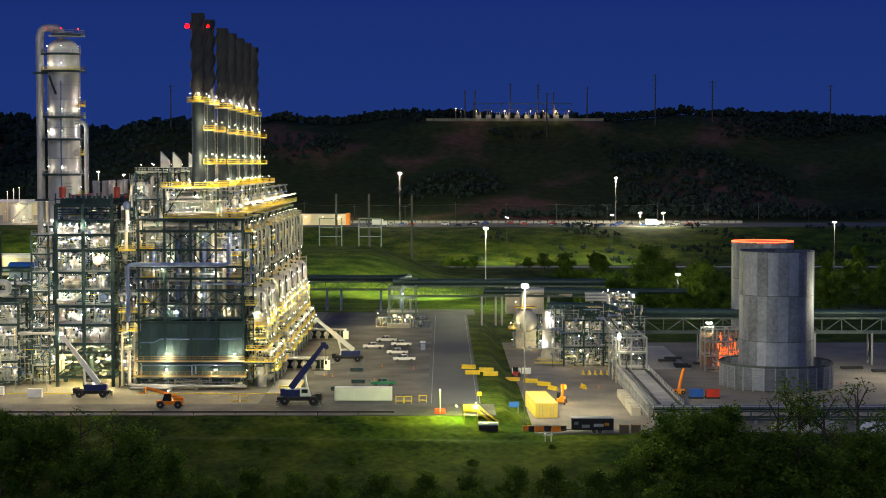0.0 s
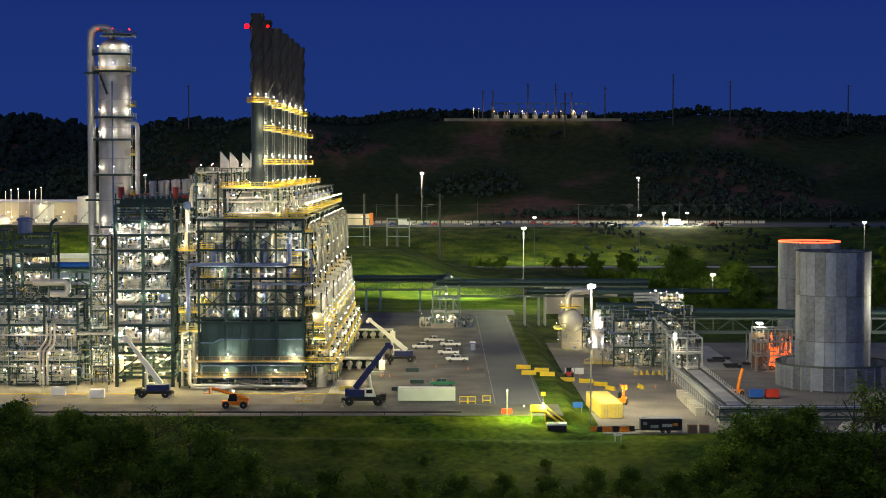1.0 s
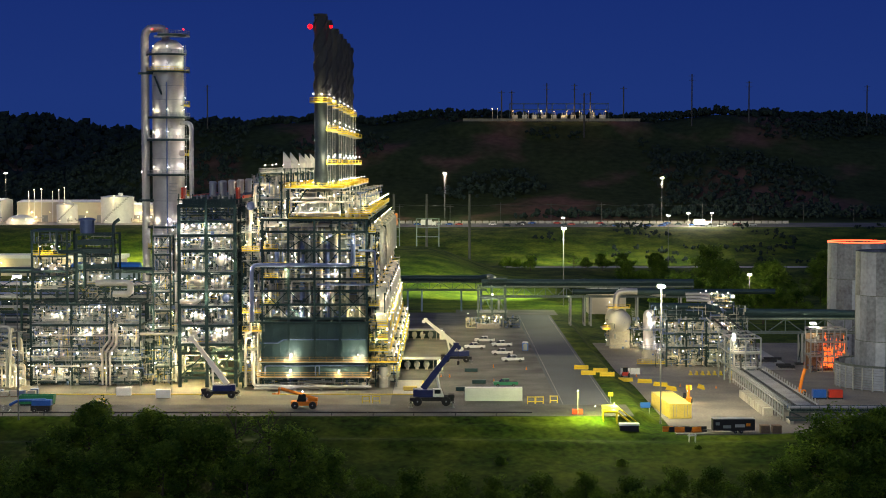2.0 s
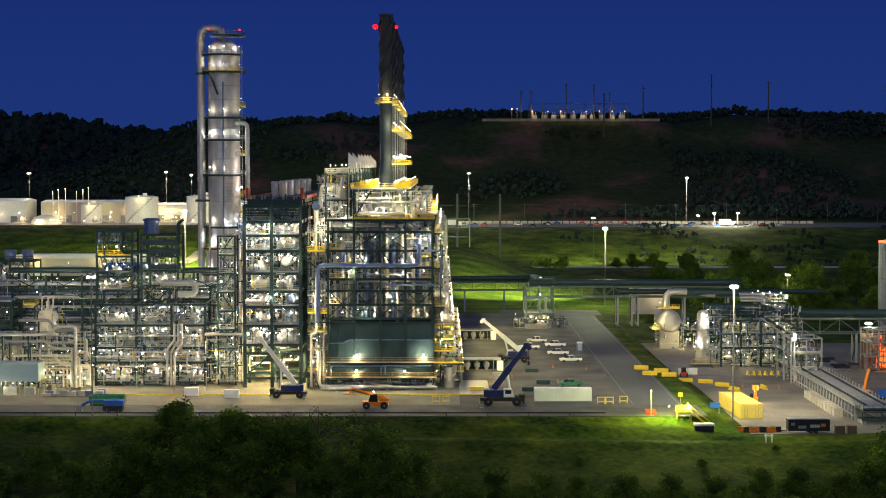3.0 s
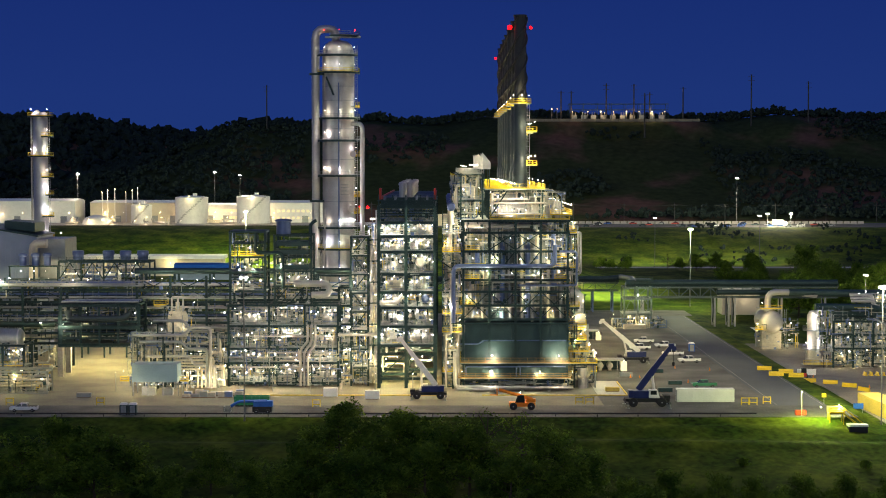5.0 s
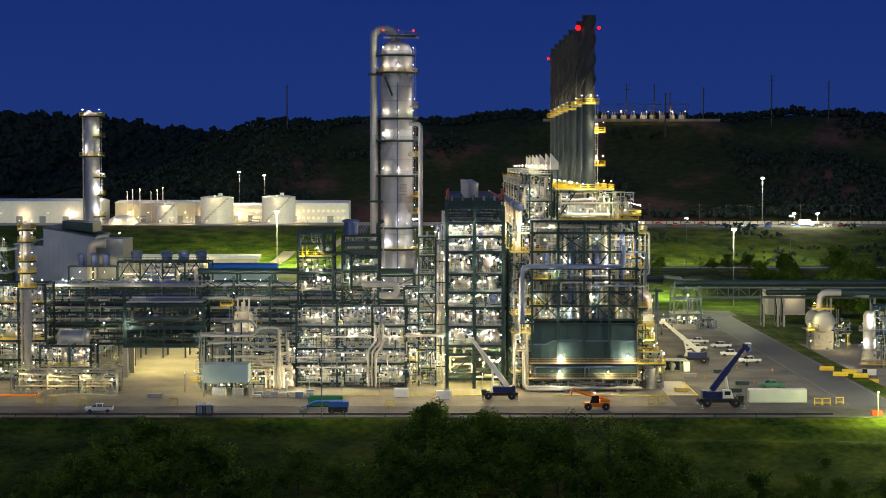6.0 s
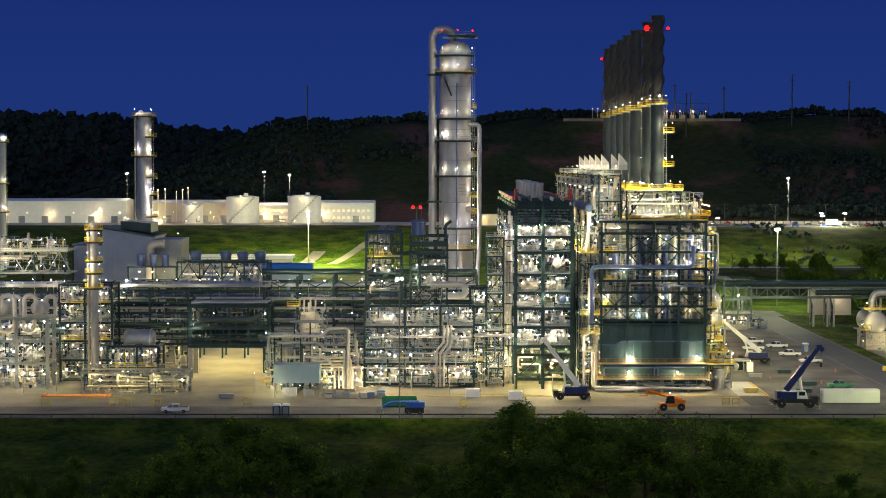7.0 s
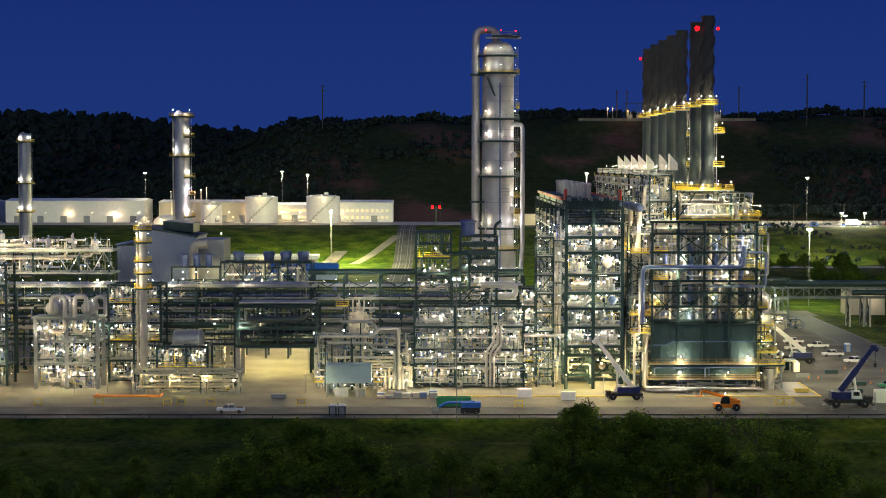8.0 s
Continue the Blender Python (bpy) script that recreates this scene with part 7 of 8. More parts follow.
# ---- vehicles and loose things in the yards ----
def wheel_mesh(r, w):
    return kept(("wheel", r, w), lambda: Build().turned([(0.45 * r, -w / 2), (0.55 * r, -w / 2 + 0.02), (0.92 * r, -w / 2), (r, -w / 4), (r, w / 4), (0.92 * r, w / 2), (0.55 * r, w / 2 - 0.02), (0.45 * r, w / 2)], axis=(0, 1, 0), n=16).mesh("wheel", BLACK))


def wheels(parent, xs_, y, r, w):
    for x in xs_:
        for s in (-y, y):
            o = part("wheel", wheel_mesh(r, w), None, parent)
            o.location = (x, s, r)
            part("rim", kept(("rim", r, w), lambda: Build().turned([(0.1, -w / 2 - 0.01), (0.42 * r, -w / 2 + 0.04), (0.42 * r, w / 2 - 0.04), (0.1, w / 2 + 0.01)], axis=(0, 1, 0), n=12).mesh("rim", GALV)), None, o)


def pickup(x, y, z, rz, paint, colour):
    """A crew-cab pickup, front towards +x."""
    p = thing("pickup_truck", x, y, z, colour + " crew-cab pickup truck with an open bed", "pickup truck", "pickup trucks", rz)
    side = [(-2.9, 0.55), (2.75, 0.5), (2.9, 0.75), (2.85, 1.1), (1.5, 1.22), (-2.9, 1.2)]
    b = Build()
    b.loft([[(px, yy, pz) for px, pz in side] for yy in (-0.95, -0.9, 0.9, 0.95)])
    part("body", b, paint, p)
    part("bed", Build().span((-2.75, -0.8, 1.18), (-0.95, 0.8, 1.225)), BLACK, p, "dark load bed", smooth=False)
    part("cab", Build().loft([[(-0.9, -0.86, 1.2), (1.6, -0.86, 1.2), (1.6, 0.86, 1.2), (-0.9, 0.86, 1.2)], [(-0.75, -0.72, 1.8), (0.75, -0.72, 1.8), (0.75, 0.72, 1.8), (-0.75, 0.72, 1.8)]]), GLASS, p, "dark glazed cab", smooth=False)
    part("roof", Build().span((-0.78, -0.74, 1.8), (0.78, 0.74, 1.87)), paint, p, smooth=False)
    for px in (-0.86, 0.32):
        for s in (-1, 1):
            part("pillar", Build().box((px + 0.06, s * 0.8, 1.5), (0.1, 0.08, 0.66)), paint, p, smooth=False)
    for s in (-0.7, 0.7):
        part("headlamp", Build().box((2.88, s, 0.9), (0.06, 0.36, 0.18)), WHITE, p, smooth=False)
    wheels(p, (-1.85, 1.85), 0.85, 0.4, 0.28)
    return p


for x, y, rz in ((-19.6, 481, 184), (-16.4, 499, 176), (-11.8, 487, 182), (-12.4, 466, 178), (-10.2, 450, 186)):
    pickup(x, y, 0, rz, WHITE, "white")
pickup(-163.0, 360.5, 0.004, 183, WHITE, "white")
pickup(-13.9, 400, 0, 182, GREENP, "dark green")


def crane(x, y, z, rz, boom_mat, length, angle, label):
    """A rough-terrain crane: carrier, outriggers, turret and telescopic boom."""
    c = thing("mobile_crane", x, y, z, label, "crane", "mobile cranes", rz)
    part("carrier", Build().span((-4.0, -1.3, 0.9), (4.0, 1.3, 1.5)).span((3.0, -1.2, 1.5), (4.1, 1.2, 2.1)), BLACK, c, smooth=False)
    wheels(c, (-2.6, 2.6), 1.25, 0.85, 0.6)
    for px in (-3.8, 3.8):
        part("outrigger", Build().span((px - 0.2, -3.0, 0.7), (px + 0.2, 3.0, 1.0)), BLACK, c, smooth=False)
        for s in (-3.0, 3.0):
            part("outrigger_leg", Build().cyl((px, s, 0), (px, s, 0.9), 0.12, 8).cyl((px, s, 0), (px, s, 0.08), 0.4, 10), GALV, c)
    part("turret", Build().span((-2.6, -1.2, 1.6), (1.6, 1.2, 2.9)).span((-3.4, -1.1, 1.7), (-2.6, 1.1, 3.0)), NAVY, c, "navy turret and counterweight", smooth=False)
    part("cab", Build().loft([[(0.2, -1.5, 1.7), (2.2, -1.5, 1.7), (2.2, -0.5, 1.7), (0.2, -0.5, 1.7)], [(0.2, -1.5, 3.2), (1.7, -1.5, 3.2), (1.7, -0.5, 3.2), (0.2, -0.5, 3.2)]]), WHITE, c, "white cab", smooth=False)
    part("cab_window", Build().span((0.5, -1.56, 2.3), (1.6, -1.505, 3.0)), GLASS, c, "dark side window", smooth=False)
    a = radians(angle)
    p = Vector((-1.6, 0.3, 3.0))
    d = Vector((math.cos(a), 0, math.sin(a)))
    for k, (s0, s1, w) in enumerate(((0, 0.5, 1.15), (0.45, 0.75, 0.94), (0.72, 1.0, 0.76))):
        b = Build()
        u = Vector((-d.z, 0, d.x))
        rings = [[p + d * length * s + u * (w / 2 * e) + Vector((0, w / 2.8 * g, 0)) for e, g in ((-1, -1), (1, -1), (1, 1), (-1, 1))] for s in (s0, s1)]
        part("boom_section", b.loft(rings), boom_mat if k or boom_mat is WHITE else boom_mat, c, smooth=False)
    part("lift_ram", Build().cyl((1.5, 0.3, 2.0), p + d * length * 0.42 - Vector((0, 0, 0.5)), 0.24, 10), WHITE, c)
    tip = p + d * length
    part("boom_head", Build().box(tip, (1.0, 0.8, 0.9), 0).cyl(tip + Vector((0.5, -0.3, -0.4)), tip + Vector((0.5, 0.3, -0.4)), 0.45, 12), boom_mat, c, smooth=False)
    part("hook_line", Build().cyl(tip + Vector((0.4, 0, 0)), tip + Vector((0.4, 0, -3.0)), 0.05, 6), BLACK, c)
    part("hook_block", Build().box(tip + Vector((0.4, 0, -3.3)), (0.4, 0.4, 0.7)), BLACK, c, smooth=False)
    return c


crane(-30.9, 369, 0.004, 0, NAVY, 10.0, 53, "navy mobile crane with a raised telescopic boom").scale = (1.18, 1.18, 1.18)
crane(-25.0, 450, 0, 180, WHITE, 12.6, 40, "navy crane with a long white boom in the car park")
crane(-78.0, 381, 0, 180, WHITE, 13.0, 53, "navy crane with a raised white telescopic boom")


def container(name, x, y, z, rz, L, W, H, mat, label, category="container"):
    c = thing(name, x, y, z, label, category, "", rz)
    part("body", Build().span((-L / 2, -W / 2, 0.15), (L / 2, W / 2, H)), mat, c, smooth=False)
    n = int(L / 0.6)
    for i in range(n):
        px = -L / 2 + (i + 0.5) * L / n
        for s in (-1, 1):
            part("rib", Build().box((px, s * (W / 2 + 0.03), H / 2), (0.22, 0.055, H - 0.5)), mat, c, smooth=False)
    for i in range(2):
        part("door_leaf", Build().box((-L / 2 - 0.035, (i - 0.5) * W / 2, H / 2), (0.06, W / 2 - 0.1, H - 0.5)), mat, c, smooth=False)
        for k in (-0.3, 0.3):
            part("lock_bar", Build().cyl((-L / 2 - 0.1, (i - 0.5) * W / 2 + k, 0.4), (-L / 2 - 0.1, (i - 0.5) * W / 2 + k, H - 0.3), 0.035, 6), GALV, c)
    return c


container("storage_container", -17.4, 375.5, 0, 0, 12.5, 2.5, 3.0, WHITE, "long white steel storage container with ribbed sides")
yc = container("storage_container", 21.4, 375, -2.45, 94, 20.0, 4.8, 3.3, CURTAIN, "cream-yellow shipping container with doors facing the road")


def handler(x, y, z, rz, mat, label, boom=5.5, up=20):
    h = thing("telehandler", x, y, z, label, "telehandler", "telehandlers", rz)
    part("chassis", Build().span((-2.2, -0.9, 0.6), (2.2, 0.9, 1.3)).span((-2.3, -0.9, 1.3), (-0.6, 0.2, 1.8)), mat, h, smooth=False)
    part("cab", Build().loft([[(-0.4, 0.2, 1.3), (1.2, 0.2, 1.3), (1.2, 1.0, 1.3), (-0.4, 1.0, 1.3)], [(-0.3, 0.25, 2.5), (0.8, 0.25, 2.5), (0.8, 0.95, 2.5), (-0.3, 0.95, 2.5)]]), GLASS, h, smooth=False)
    a = radians(up)
    p = Vector((-1.8, -0.3, 1.7))
    q = p + Vector((math.cos(a), 0, math.sin(a))) * boom
    part("boom", Build().pipe([p, q], 0.28, 4), mat, h, smooth=False)
    part("fork_carriage", Build().box(q + Vector((0.3, 0, -0.4)), (0.2, 1.3, 1.1)).box(q + Vector((0.9, 0.35, -0.9)), (1.2, 0.14, 0.08)).box(q + Vector((0.9, -0.35, -0.9)), (1.2, 0.14, 0.08)), mat, h, smooth=False)
    wheels(h, (-1.5, 1.5), 0.95, 0.65, 0.45)
    lamp(0.3, -0.1, 2.9, h, L_WARM, 0.12)
    return h


handler(-58.0, 364, 0.004, 180, ORANGE, "orange telehandler with its boom forward on the road", 6.0, 16).scale = (1.25, 1.25, 1.25)
handler(26.8, 388, -2.45, 80, ORANGE, "small orange telehandler parked in the lower yard", 4, 35)
# boom lift, skip, toilets
bl = thing("boom_lift", -115.0, 358.5, 0.004, "blue articulated boom lift with its basket lowered", "boom lift")
part("chassis", Build().span((0.4, -1, 0.4), (4.4, 1, 1.5)), BLACK, bl, smooth=False)
part("turret", Build().span((0.6, -0.9, 1.5), (4.6, 0.9, 2.6)), BLUE, bl, smooth=False)
part("boom", Build().pipe([(3.4, 0, 2.6), (-2.4, 0, 2.5), (-4.2, 0, 1.5)], 0.3, 8), BLUE, bl)
part("basket", railing(Build(), [(-5.6, -0.9, 0.3), (-4.2, -0.9, 0.3), (-4.2, 0.9, 0.3), (-5.6, 0.9, 0.3), (-5.6, -0.9, 0.3)], 1.1, 0.8), GALV, bl, smooth=False)
wheels(bl, (1.2, 3.6), 1.0, 0.5, 0.4)
sk = thing("skip", -116, 369.5, 0, "large green open-topped waste skip", "skip")
b = Build()
b.loft([[(-3.6, -1.2, 0.3), (3.6, -1.2, 0.3), (3.6, 1.2, 0.3), (-3.6, 1.2, 0.3)], [(-3.8, -1.3, 2.2), (3.8, -1.3, 2.2), (3.8, 1.3, 2.2), (-3.8, 1.3, 2.2)], [(-3.6, -1.1, 2.2), (3.6, -1.1, 2.2), (3.6, 1.1, 2.2), (-3.6, 1.1, 2.2)], [(-3.4, -1.0, 0.5), (3.4, -1.0, 0.5), (3.4, 1.0, 0.5), (-3.4, 1.0, 0.5)]])
part("tub", b, GREENP, sk, smooth=False)
for i in range(9):
    part("rib", Build().box((-3.4 + 0.85 * i, -1.32, 1.25), (0.12, 0.1, 1.9)), GREENP, sk, smooth=False)
for s in (-1.1, 1.1):
    part("skid", Build().box((0, s, 0.15), (7, 0.2, 0.3)), BLACK, sk, smooth=False)
for x, y, m_, c_ in ((-141.2, 356.5, STEEL, "dark"), (-139.3, 356.5, STEEL, "dark"), (-5.6, 478, BLUE, "blue")):
    t = thing("portable_toilet", x, y, 0.009, c_ + " portable toilet with a white roof", "portable toilet", "portable toilets")
    part("cabin", Build().span((-0.8, -0.8, 0), (0.8, 0.8, 2.1)), m_, t, smooth=False)
    part("roof", Build().loft([[(-0.85, -0.85, 2.1), (0.85, -0.85, 2.1), (0.85, 0.85, 2.1), (-0.85, 0.85, 2.1)], [(-0.6, -0.6, 2.45), (0.6, -0.6, 2.45), (0.6, 0.6, 2.45), (-0.6, 0.6, 2.45)]]), WHITE, t, smooth=False)
    part("door", Build().span((-0.55, -0.85, 0.1), (0.55, -0.805, 1.9)), GALV, t, smooth=False)


def jersey(x, y, z, rz, mat, label, L=3.6):
    sec = [(-0.4, 0), (-0.4, 0.2), (-0.15, 0.5), (-0.1, 1.05), (0.1, 1.05), (0.15, 0.5), (0.4, 0.2), (0.4, 0)]
    return single("barrier", kept(("jersey", mat.name, L), lambda: Build().loft([[(px, yy, pz) for yy, pz in sec] for px in (-L / 2, L / 2)]).mesh("barrier", mat, False)), mat, label, "barrier", "road barriers", at=(x, y, z), rz=rz)


for x, y, rz in ((6.5, 434, -8), (7.3, 422.5, -5), (10.8, 428, -6), (11.7, 420, -4)):
    jersey(x, y, height(x, y) + (0.07 if x < 8.2 else 0.02), rz, YELLOW, "yellow plastic road barrier")
for x, y, rz in ((17.6, 433, -4), (21.9, 428, -14), (24.8, 420, -32), (26.4, 412, -60), (34.0, 415, -78)):
    jersey(x, y, height(x, y) + (0.06 if x > 18.5 else 0), rz, YELLOW, "yellow plastic road barrier")
for i in range(6):
    jersey(37.2 + 1.6 * i, 455, height(40, 455) + 0.06, 90, YELLOW, "yellow plastic road barrier", 2.4)
for i, m_ in enumerate((ORANGE, BLACK, ORANGE, BLACK, BLACK, ORANGE, BLACK)):
    jersey(17.2 + 1.15 * i, 348.2 - 0.4 * (i % 3), -2.45, 20 * (i % 2), m_, ("orange" if m_ is ORANGE else "black") + " plastic road barrier stacked at the verge", 2.0)
# enclosed trailer
et = thing("enclosed_trailer", 30.2, 346.5, -2.45, "black enclosed trailer with pale roof at the yard edge", "trailer")
part("body", Build().span((-4.2, -1.25, 0.6), (4.2, 1.25, 2.9)), BLACK, et, smooth=False)
part("roof", Build().span((-4.25, -1.3, 2.9), (4.25, 1.3, 3.0)), GALV, et, smooth=False)
for i, (x0, w, m_) in enumerate(((-2.2, 1.6, GALV), (0.2, 2.0, CLAD), (2.4, 0.9, ORANGE), (-3.7, 0.8, GALV))):
    part("side_panel", Build().span((x0, -1.285, 1.1 + 0.2 * i), (x0 + w, -1.252, 1.7 + 0.2 * i)), m_, et, "pale unreadable bar", smooth=False)
wheels(et, (0.3, 1.5), 1.1, 0.38, 0.25)
part("tow_bar", Build().span((-6.0, -0.1, 0.5), (-4.2, 0.1, 0.65)), BLACK, et, smooth=False)
for i in range(2):
    q = thing("crate", 36.6 + 2.4 * i, 346.5, -2.45, "dark brown timber crate", "crate", "crates")
    part("body", Build().span((-0.9, -0.9, 0), (0.9, 0.9, 1.6)), WOOD, q, smooth=False)
# yellow stair down the bank with work lamps
ys_ = thing("access_stair", 4.2, 352.0, 0, "bright yellow access platform and stair down the bank", "stair")
deck(0, 3.0, -2.0, 0, 1.2, ys_, 0.15, YELLOW)
rail([(0, -2, 1.2), (3, -2, 1.2)], ys_)
rail([(0, 0, 1.2), (3, 0, 1.2)], ys_)
for s in (-2.0, 0.0):
    member("stringer", (3.0, s, 1.1), (7.2, s, -2.2), 0.28, YELLOW, ys_)
    member("handrail", (3.0, s, 2.2), (7.2, s, -1.1), 0.12, YELLOW, ys_)
for i in range(10):
    part("tread", Build().box((3.2 + 0.42 * i, -1.0, 0.95 - 0.33 * i), (0.36, 1.9, 0.06)), YELLOW, ys_, smooth=False)
for x in (0.1, 2.9):
    for y in (-1.9, -0.1):
        member("leg", (x, y, -1.2), (x, y, 1.05), 0.16, YELLOW, ys_)
wl = thing("work_light", -0.6, 354.5, 0.004, "portable work light on a mast glaring yellow-green", "work light")
part("mast", Build().cyl((0, 0, 0), (0, 0, 5.0), 0.08, 8), GALV, wl)
part("generator", Build().box((0, 1, 0.6), (2.2, 1.1, 1.0)), RED, wl, smooth=False)
lamp(0, -0.2, 5.1, wl, L_GREEN, 0.2, True, 0.35)
lamp(7.4, -1.6, 2.6, wl, L_GREEN, 0.22, True, 1.1)
lamp(3.4, -2.8, 2.2, wl, L_GREEN, 0.18, True, 1.0)
gt = thing("water_tank", 9.2, 347.0, -2.45, "white and dark box tank at the foot of the stair", "tank")
part("body", Build().span((-1.9, -1, 0), (1.9, 1, 1.5)), BLACK, gt, smooth=False)
part("lid", Build().span((-2.0, -1.1, 1.5), (2.0, 1.1, 1.9)), WHITE, gt, smooth=False)
fb = thing("road_sign", 20.6, 450, height(20.6, 450) + 0.05, "white double-panel road sign on short legs", "sign")
for x in (-1.3, 1.3):
    part("panel", Build().span((x - 1.2, -0.06, 0.6), (x + 1.2, 0.06, 2.2)), WHITE, fb, smooth=False)
    part("leg", Build().span((x - 0.08, -0.05, 0), (x + 0.08, 0.05, 0.6)), GALV, fb, smooth=False)
lf = thing("aerial_lift", 55.6, 404, -2.45, "orange folded aerial lift beside blue and red compressors", "aerial lift")
part("base", Build().box((0, 0, 0.7), (2.6, 1.8, 1.0)), ORANGE, lf, smooth=False)
part("mast", Build().pipe([(0, 0, 1.2), (0.6, 0, 4.2), (1.2, 0, 6.2)], 0.4, 6), ORANGE, lf, smooth=False)
wheels(lf, (-0.9, 0.9), 0.9, 0.5, 0.35)
for x, m_, c_ in ((58.6, BLUE, "blue"), (62.4, RED, "red")):
    q = thing("compressor", x, 397, -2.45, c_ + " boxed air compressor on a skid", "compressor", "yard compressors")
    part("housing", Build().span((-1.5, -1, 0.4), (1.5, 1, 2.2)), m_, q, smooth=False)
    part("skid", Build().span((-1.6, -1.05, 0), (1.6, 1.05, 0.4)), BLACK, q, smooth=False)
# yellow barricades and pallets along the road
for x, y in ((-193, 372), (-178, 371), (-175, 371), (-168.5, 370.5), (-149, 371), (-102, 368), (-45.2, 372), (-43, 372), (-9.4, 371), (-7.6, 371), (-4.4, 372.5), (-206, 371)):
    q = thing("barricade", x, y, 0.004, "small yellow tube barricade standing on the pavement", "barricade", "yellow barricades")
    for s in (-0.8, 0.8):
        part("leg", Build().span((s - 0.08, -0.08, 0), (s + 0.08, 0.08, 1.6)), YELLOW, q, smooth=False)
    for z in (0.5, 1.5):
        part("bar", Build().span((-0.8, -0.07, z - 0.08), (0.8, 0.07, z + 0.08)), YELLOW, q, smooth=False)
pl = random.Random(4)
for i in range(14):
    x, y = -132 + 1.9 * (i % 7) + pl.uniform(-0.4, 0.4), 383 + 3.4 * (i // 7)
    q = thing("pallet_stack", x, y, 0, "grey stack of sheeted material on a timber pallet", "pallet", "material stacks")
    h = pl.uniform(0.5, 1.3)
    part("load", Build().span((-0.85, -0.7, 0.16), (0.85, 0.7, 0.16 + h)), pl.choice((GALV, CONC, BLUEP)), q, smooth=False)
    part("pallet", Build().span((-0.9, -0.75, 0), (0.9, 0.75, 0.15)), WOOD, q, smooth=False)
for x, y, m_, c_ in ((-24, 392, STEEL, "dark steel"), (-20, 405, STEEL, "dark steel"), (-28, 376, WOOD, "timber"), (-30, 420, GALV, "grey steel"), (-21.5, 428, STEEL, "dark steel"), (-36, 393, CURTAIN, "yellow"), (-100, 384, WHITE, "white"), (-90.5, 380, WHITE, "white"), (-155, 383, GALV, "grey")):
    q = thing("equipment_crate", x, y, 0.0, c_ + " bundle of parts lying on the yard", "crate", "yard bundles")
    part("load", Build().span((-1.6, -0.7, 0.12), (1.6, 0.7, 1.0 if m_ is not WHITE else 2.0)), m_, q, smooth=False)
    part("bearer", Build().span((-1.4, -0.5, 0), (1.4, 0.5, 0.12)), WOOD, q, smooth=False)
# guard rail at the front edge of the road, markings
gr_ = thing("guard_rail", -200, 353.6, 0.004, "long low steel guard rail at the edge of the road", "guard rail")
for k in range(20):
    part("rail_section", Build().span((-150 + 17 * k, -0.05, 0.5), (-133.1 + 17 * k, 0.08, 0.8)), STACKD, gr_, smooth=False)
    for j in range(2):
        part("post", Build().span((-149 + 17 * k + 8.4 * j, 0.08, 0), (-148.85 + 17 * k + 8.4 * j, 0.2, 0.8)), STACKD, gr_, smooth=False)
mk = Build()
for x in (-2.6, 7.4):
    mk.span((x, 371, 0.010), (x + 0.12, 588, 0.014))
mk.span((-400, 369.2, 0.006), (-3.6, 369.35, 0.012))
single("road_marking", mk, FADED, "thin faded white painted road edge line", "road marking", kind="structure", smooth=False)
for ox, oy, w_ in ((-35.0, 432, 13.0), (-34.5, 508, 13.0)):
    of = thing("fan_shelter", ox, oy, 0, "low open fan shelter with flat pale roof and white cabinet", "shelter", "fan shelters")
    part("roof", Build().span((-w_ / 2, -0.4, 2.6), (w_ / 2 - 0.6, 3.8, 2.95)), GALV, of, smooth=False)
    part("back_wall", Build().span((-w_ / 2, 3.5, 0), (w_ / 2 - 1.6, 3.7, 2.6)), STEEL, of, smooth=False)
    for k in range(6):
        part("post", Build().span((-w_ / 2 + 2.1 * k, -0.2, 0), (-w_ / 2 + 2.1 * k + 0.16, -0.04, 2.6)), GALV, of, smooth=False)
    for k in range(4):
        part("fan", Build().drum((-w_ / 2 + 1.6 + 2.4 * k, 0.2, 1.3), (-w_ / 2 + 1.6 + 2.4 * k, 2.8, 1.3), 0.8, 14), PIPE, of)
        part("stand", Build().span((-w_ / 2 + 1.2 + 2.4 * k, 0.6, 0), (-w_ / 2 + 2.0 + 2.4 * k, 2.4, 0.55)), CONC, of, smooth=False)
    part("cabinet", Build().span((w_ / 2 - 1.5, -0.3, 0), (w_ / 2, 1.4, 2.3)), WHITE, of, "white end cabinet", smooth=False)
    lamp(w_ / 2 - 0.8, -0.6, 2.7, of, L_WARM, 0.12)
for x0, x1, y0, y1 in ((-66, -33, 386, 386.35), (-33.4, -33.05, 386.4, 410), (-120, -75, 386, 386.35)):
    single("kerb", Build().span((x0, y0, 0), (x1, y1, 0.16)), YELLOW, "long yellow painted concrete kerb", "kerb", kind="structure", smooth=False)
rgc = random.Random(90)


def cone_mesh():
    return Build().box((0, 0, 0.03), (0.42, 0.42, 0.06)).turned([(0.17, 0.06), (0.04, 0.75)], n=10).mesh("traffic_cone", ORANGE)


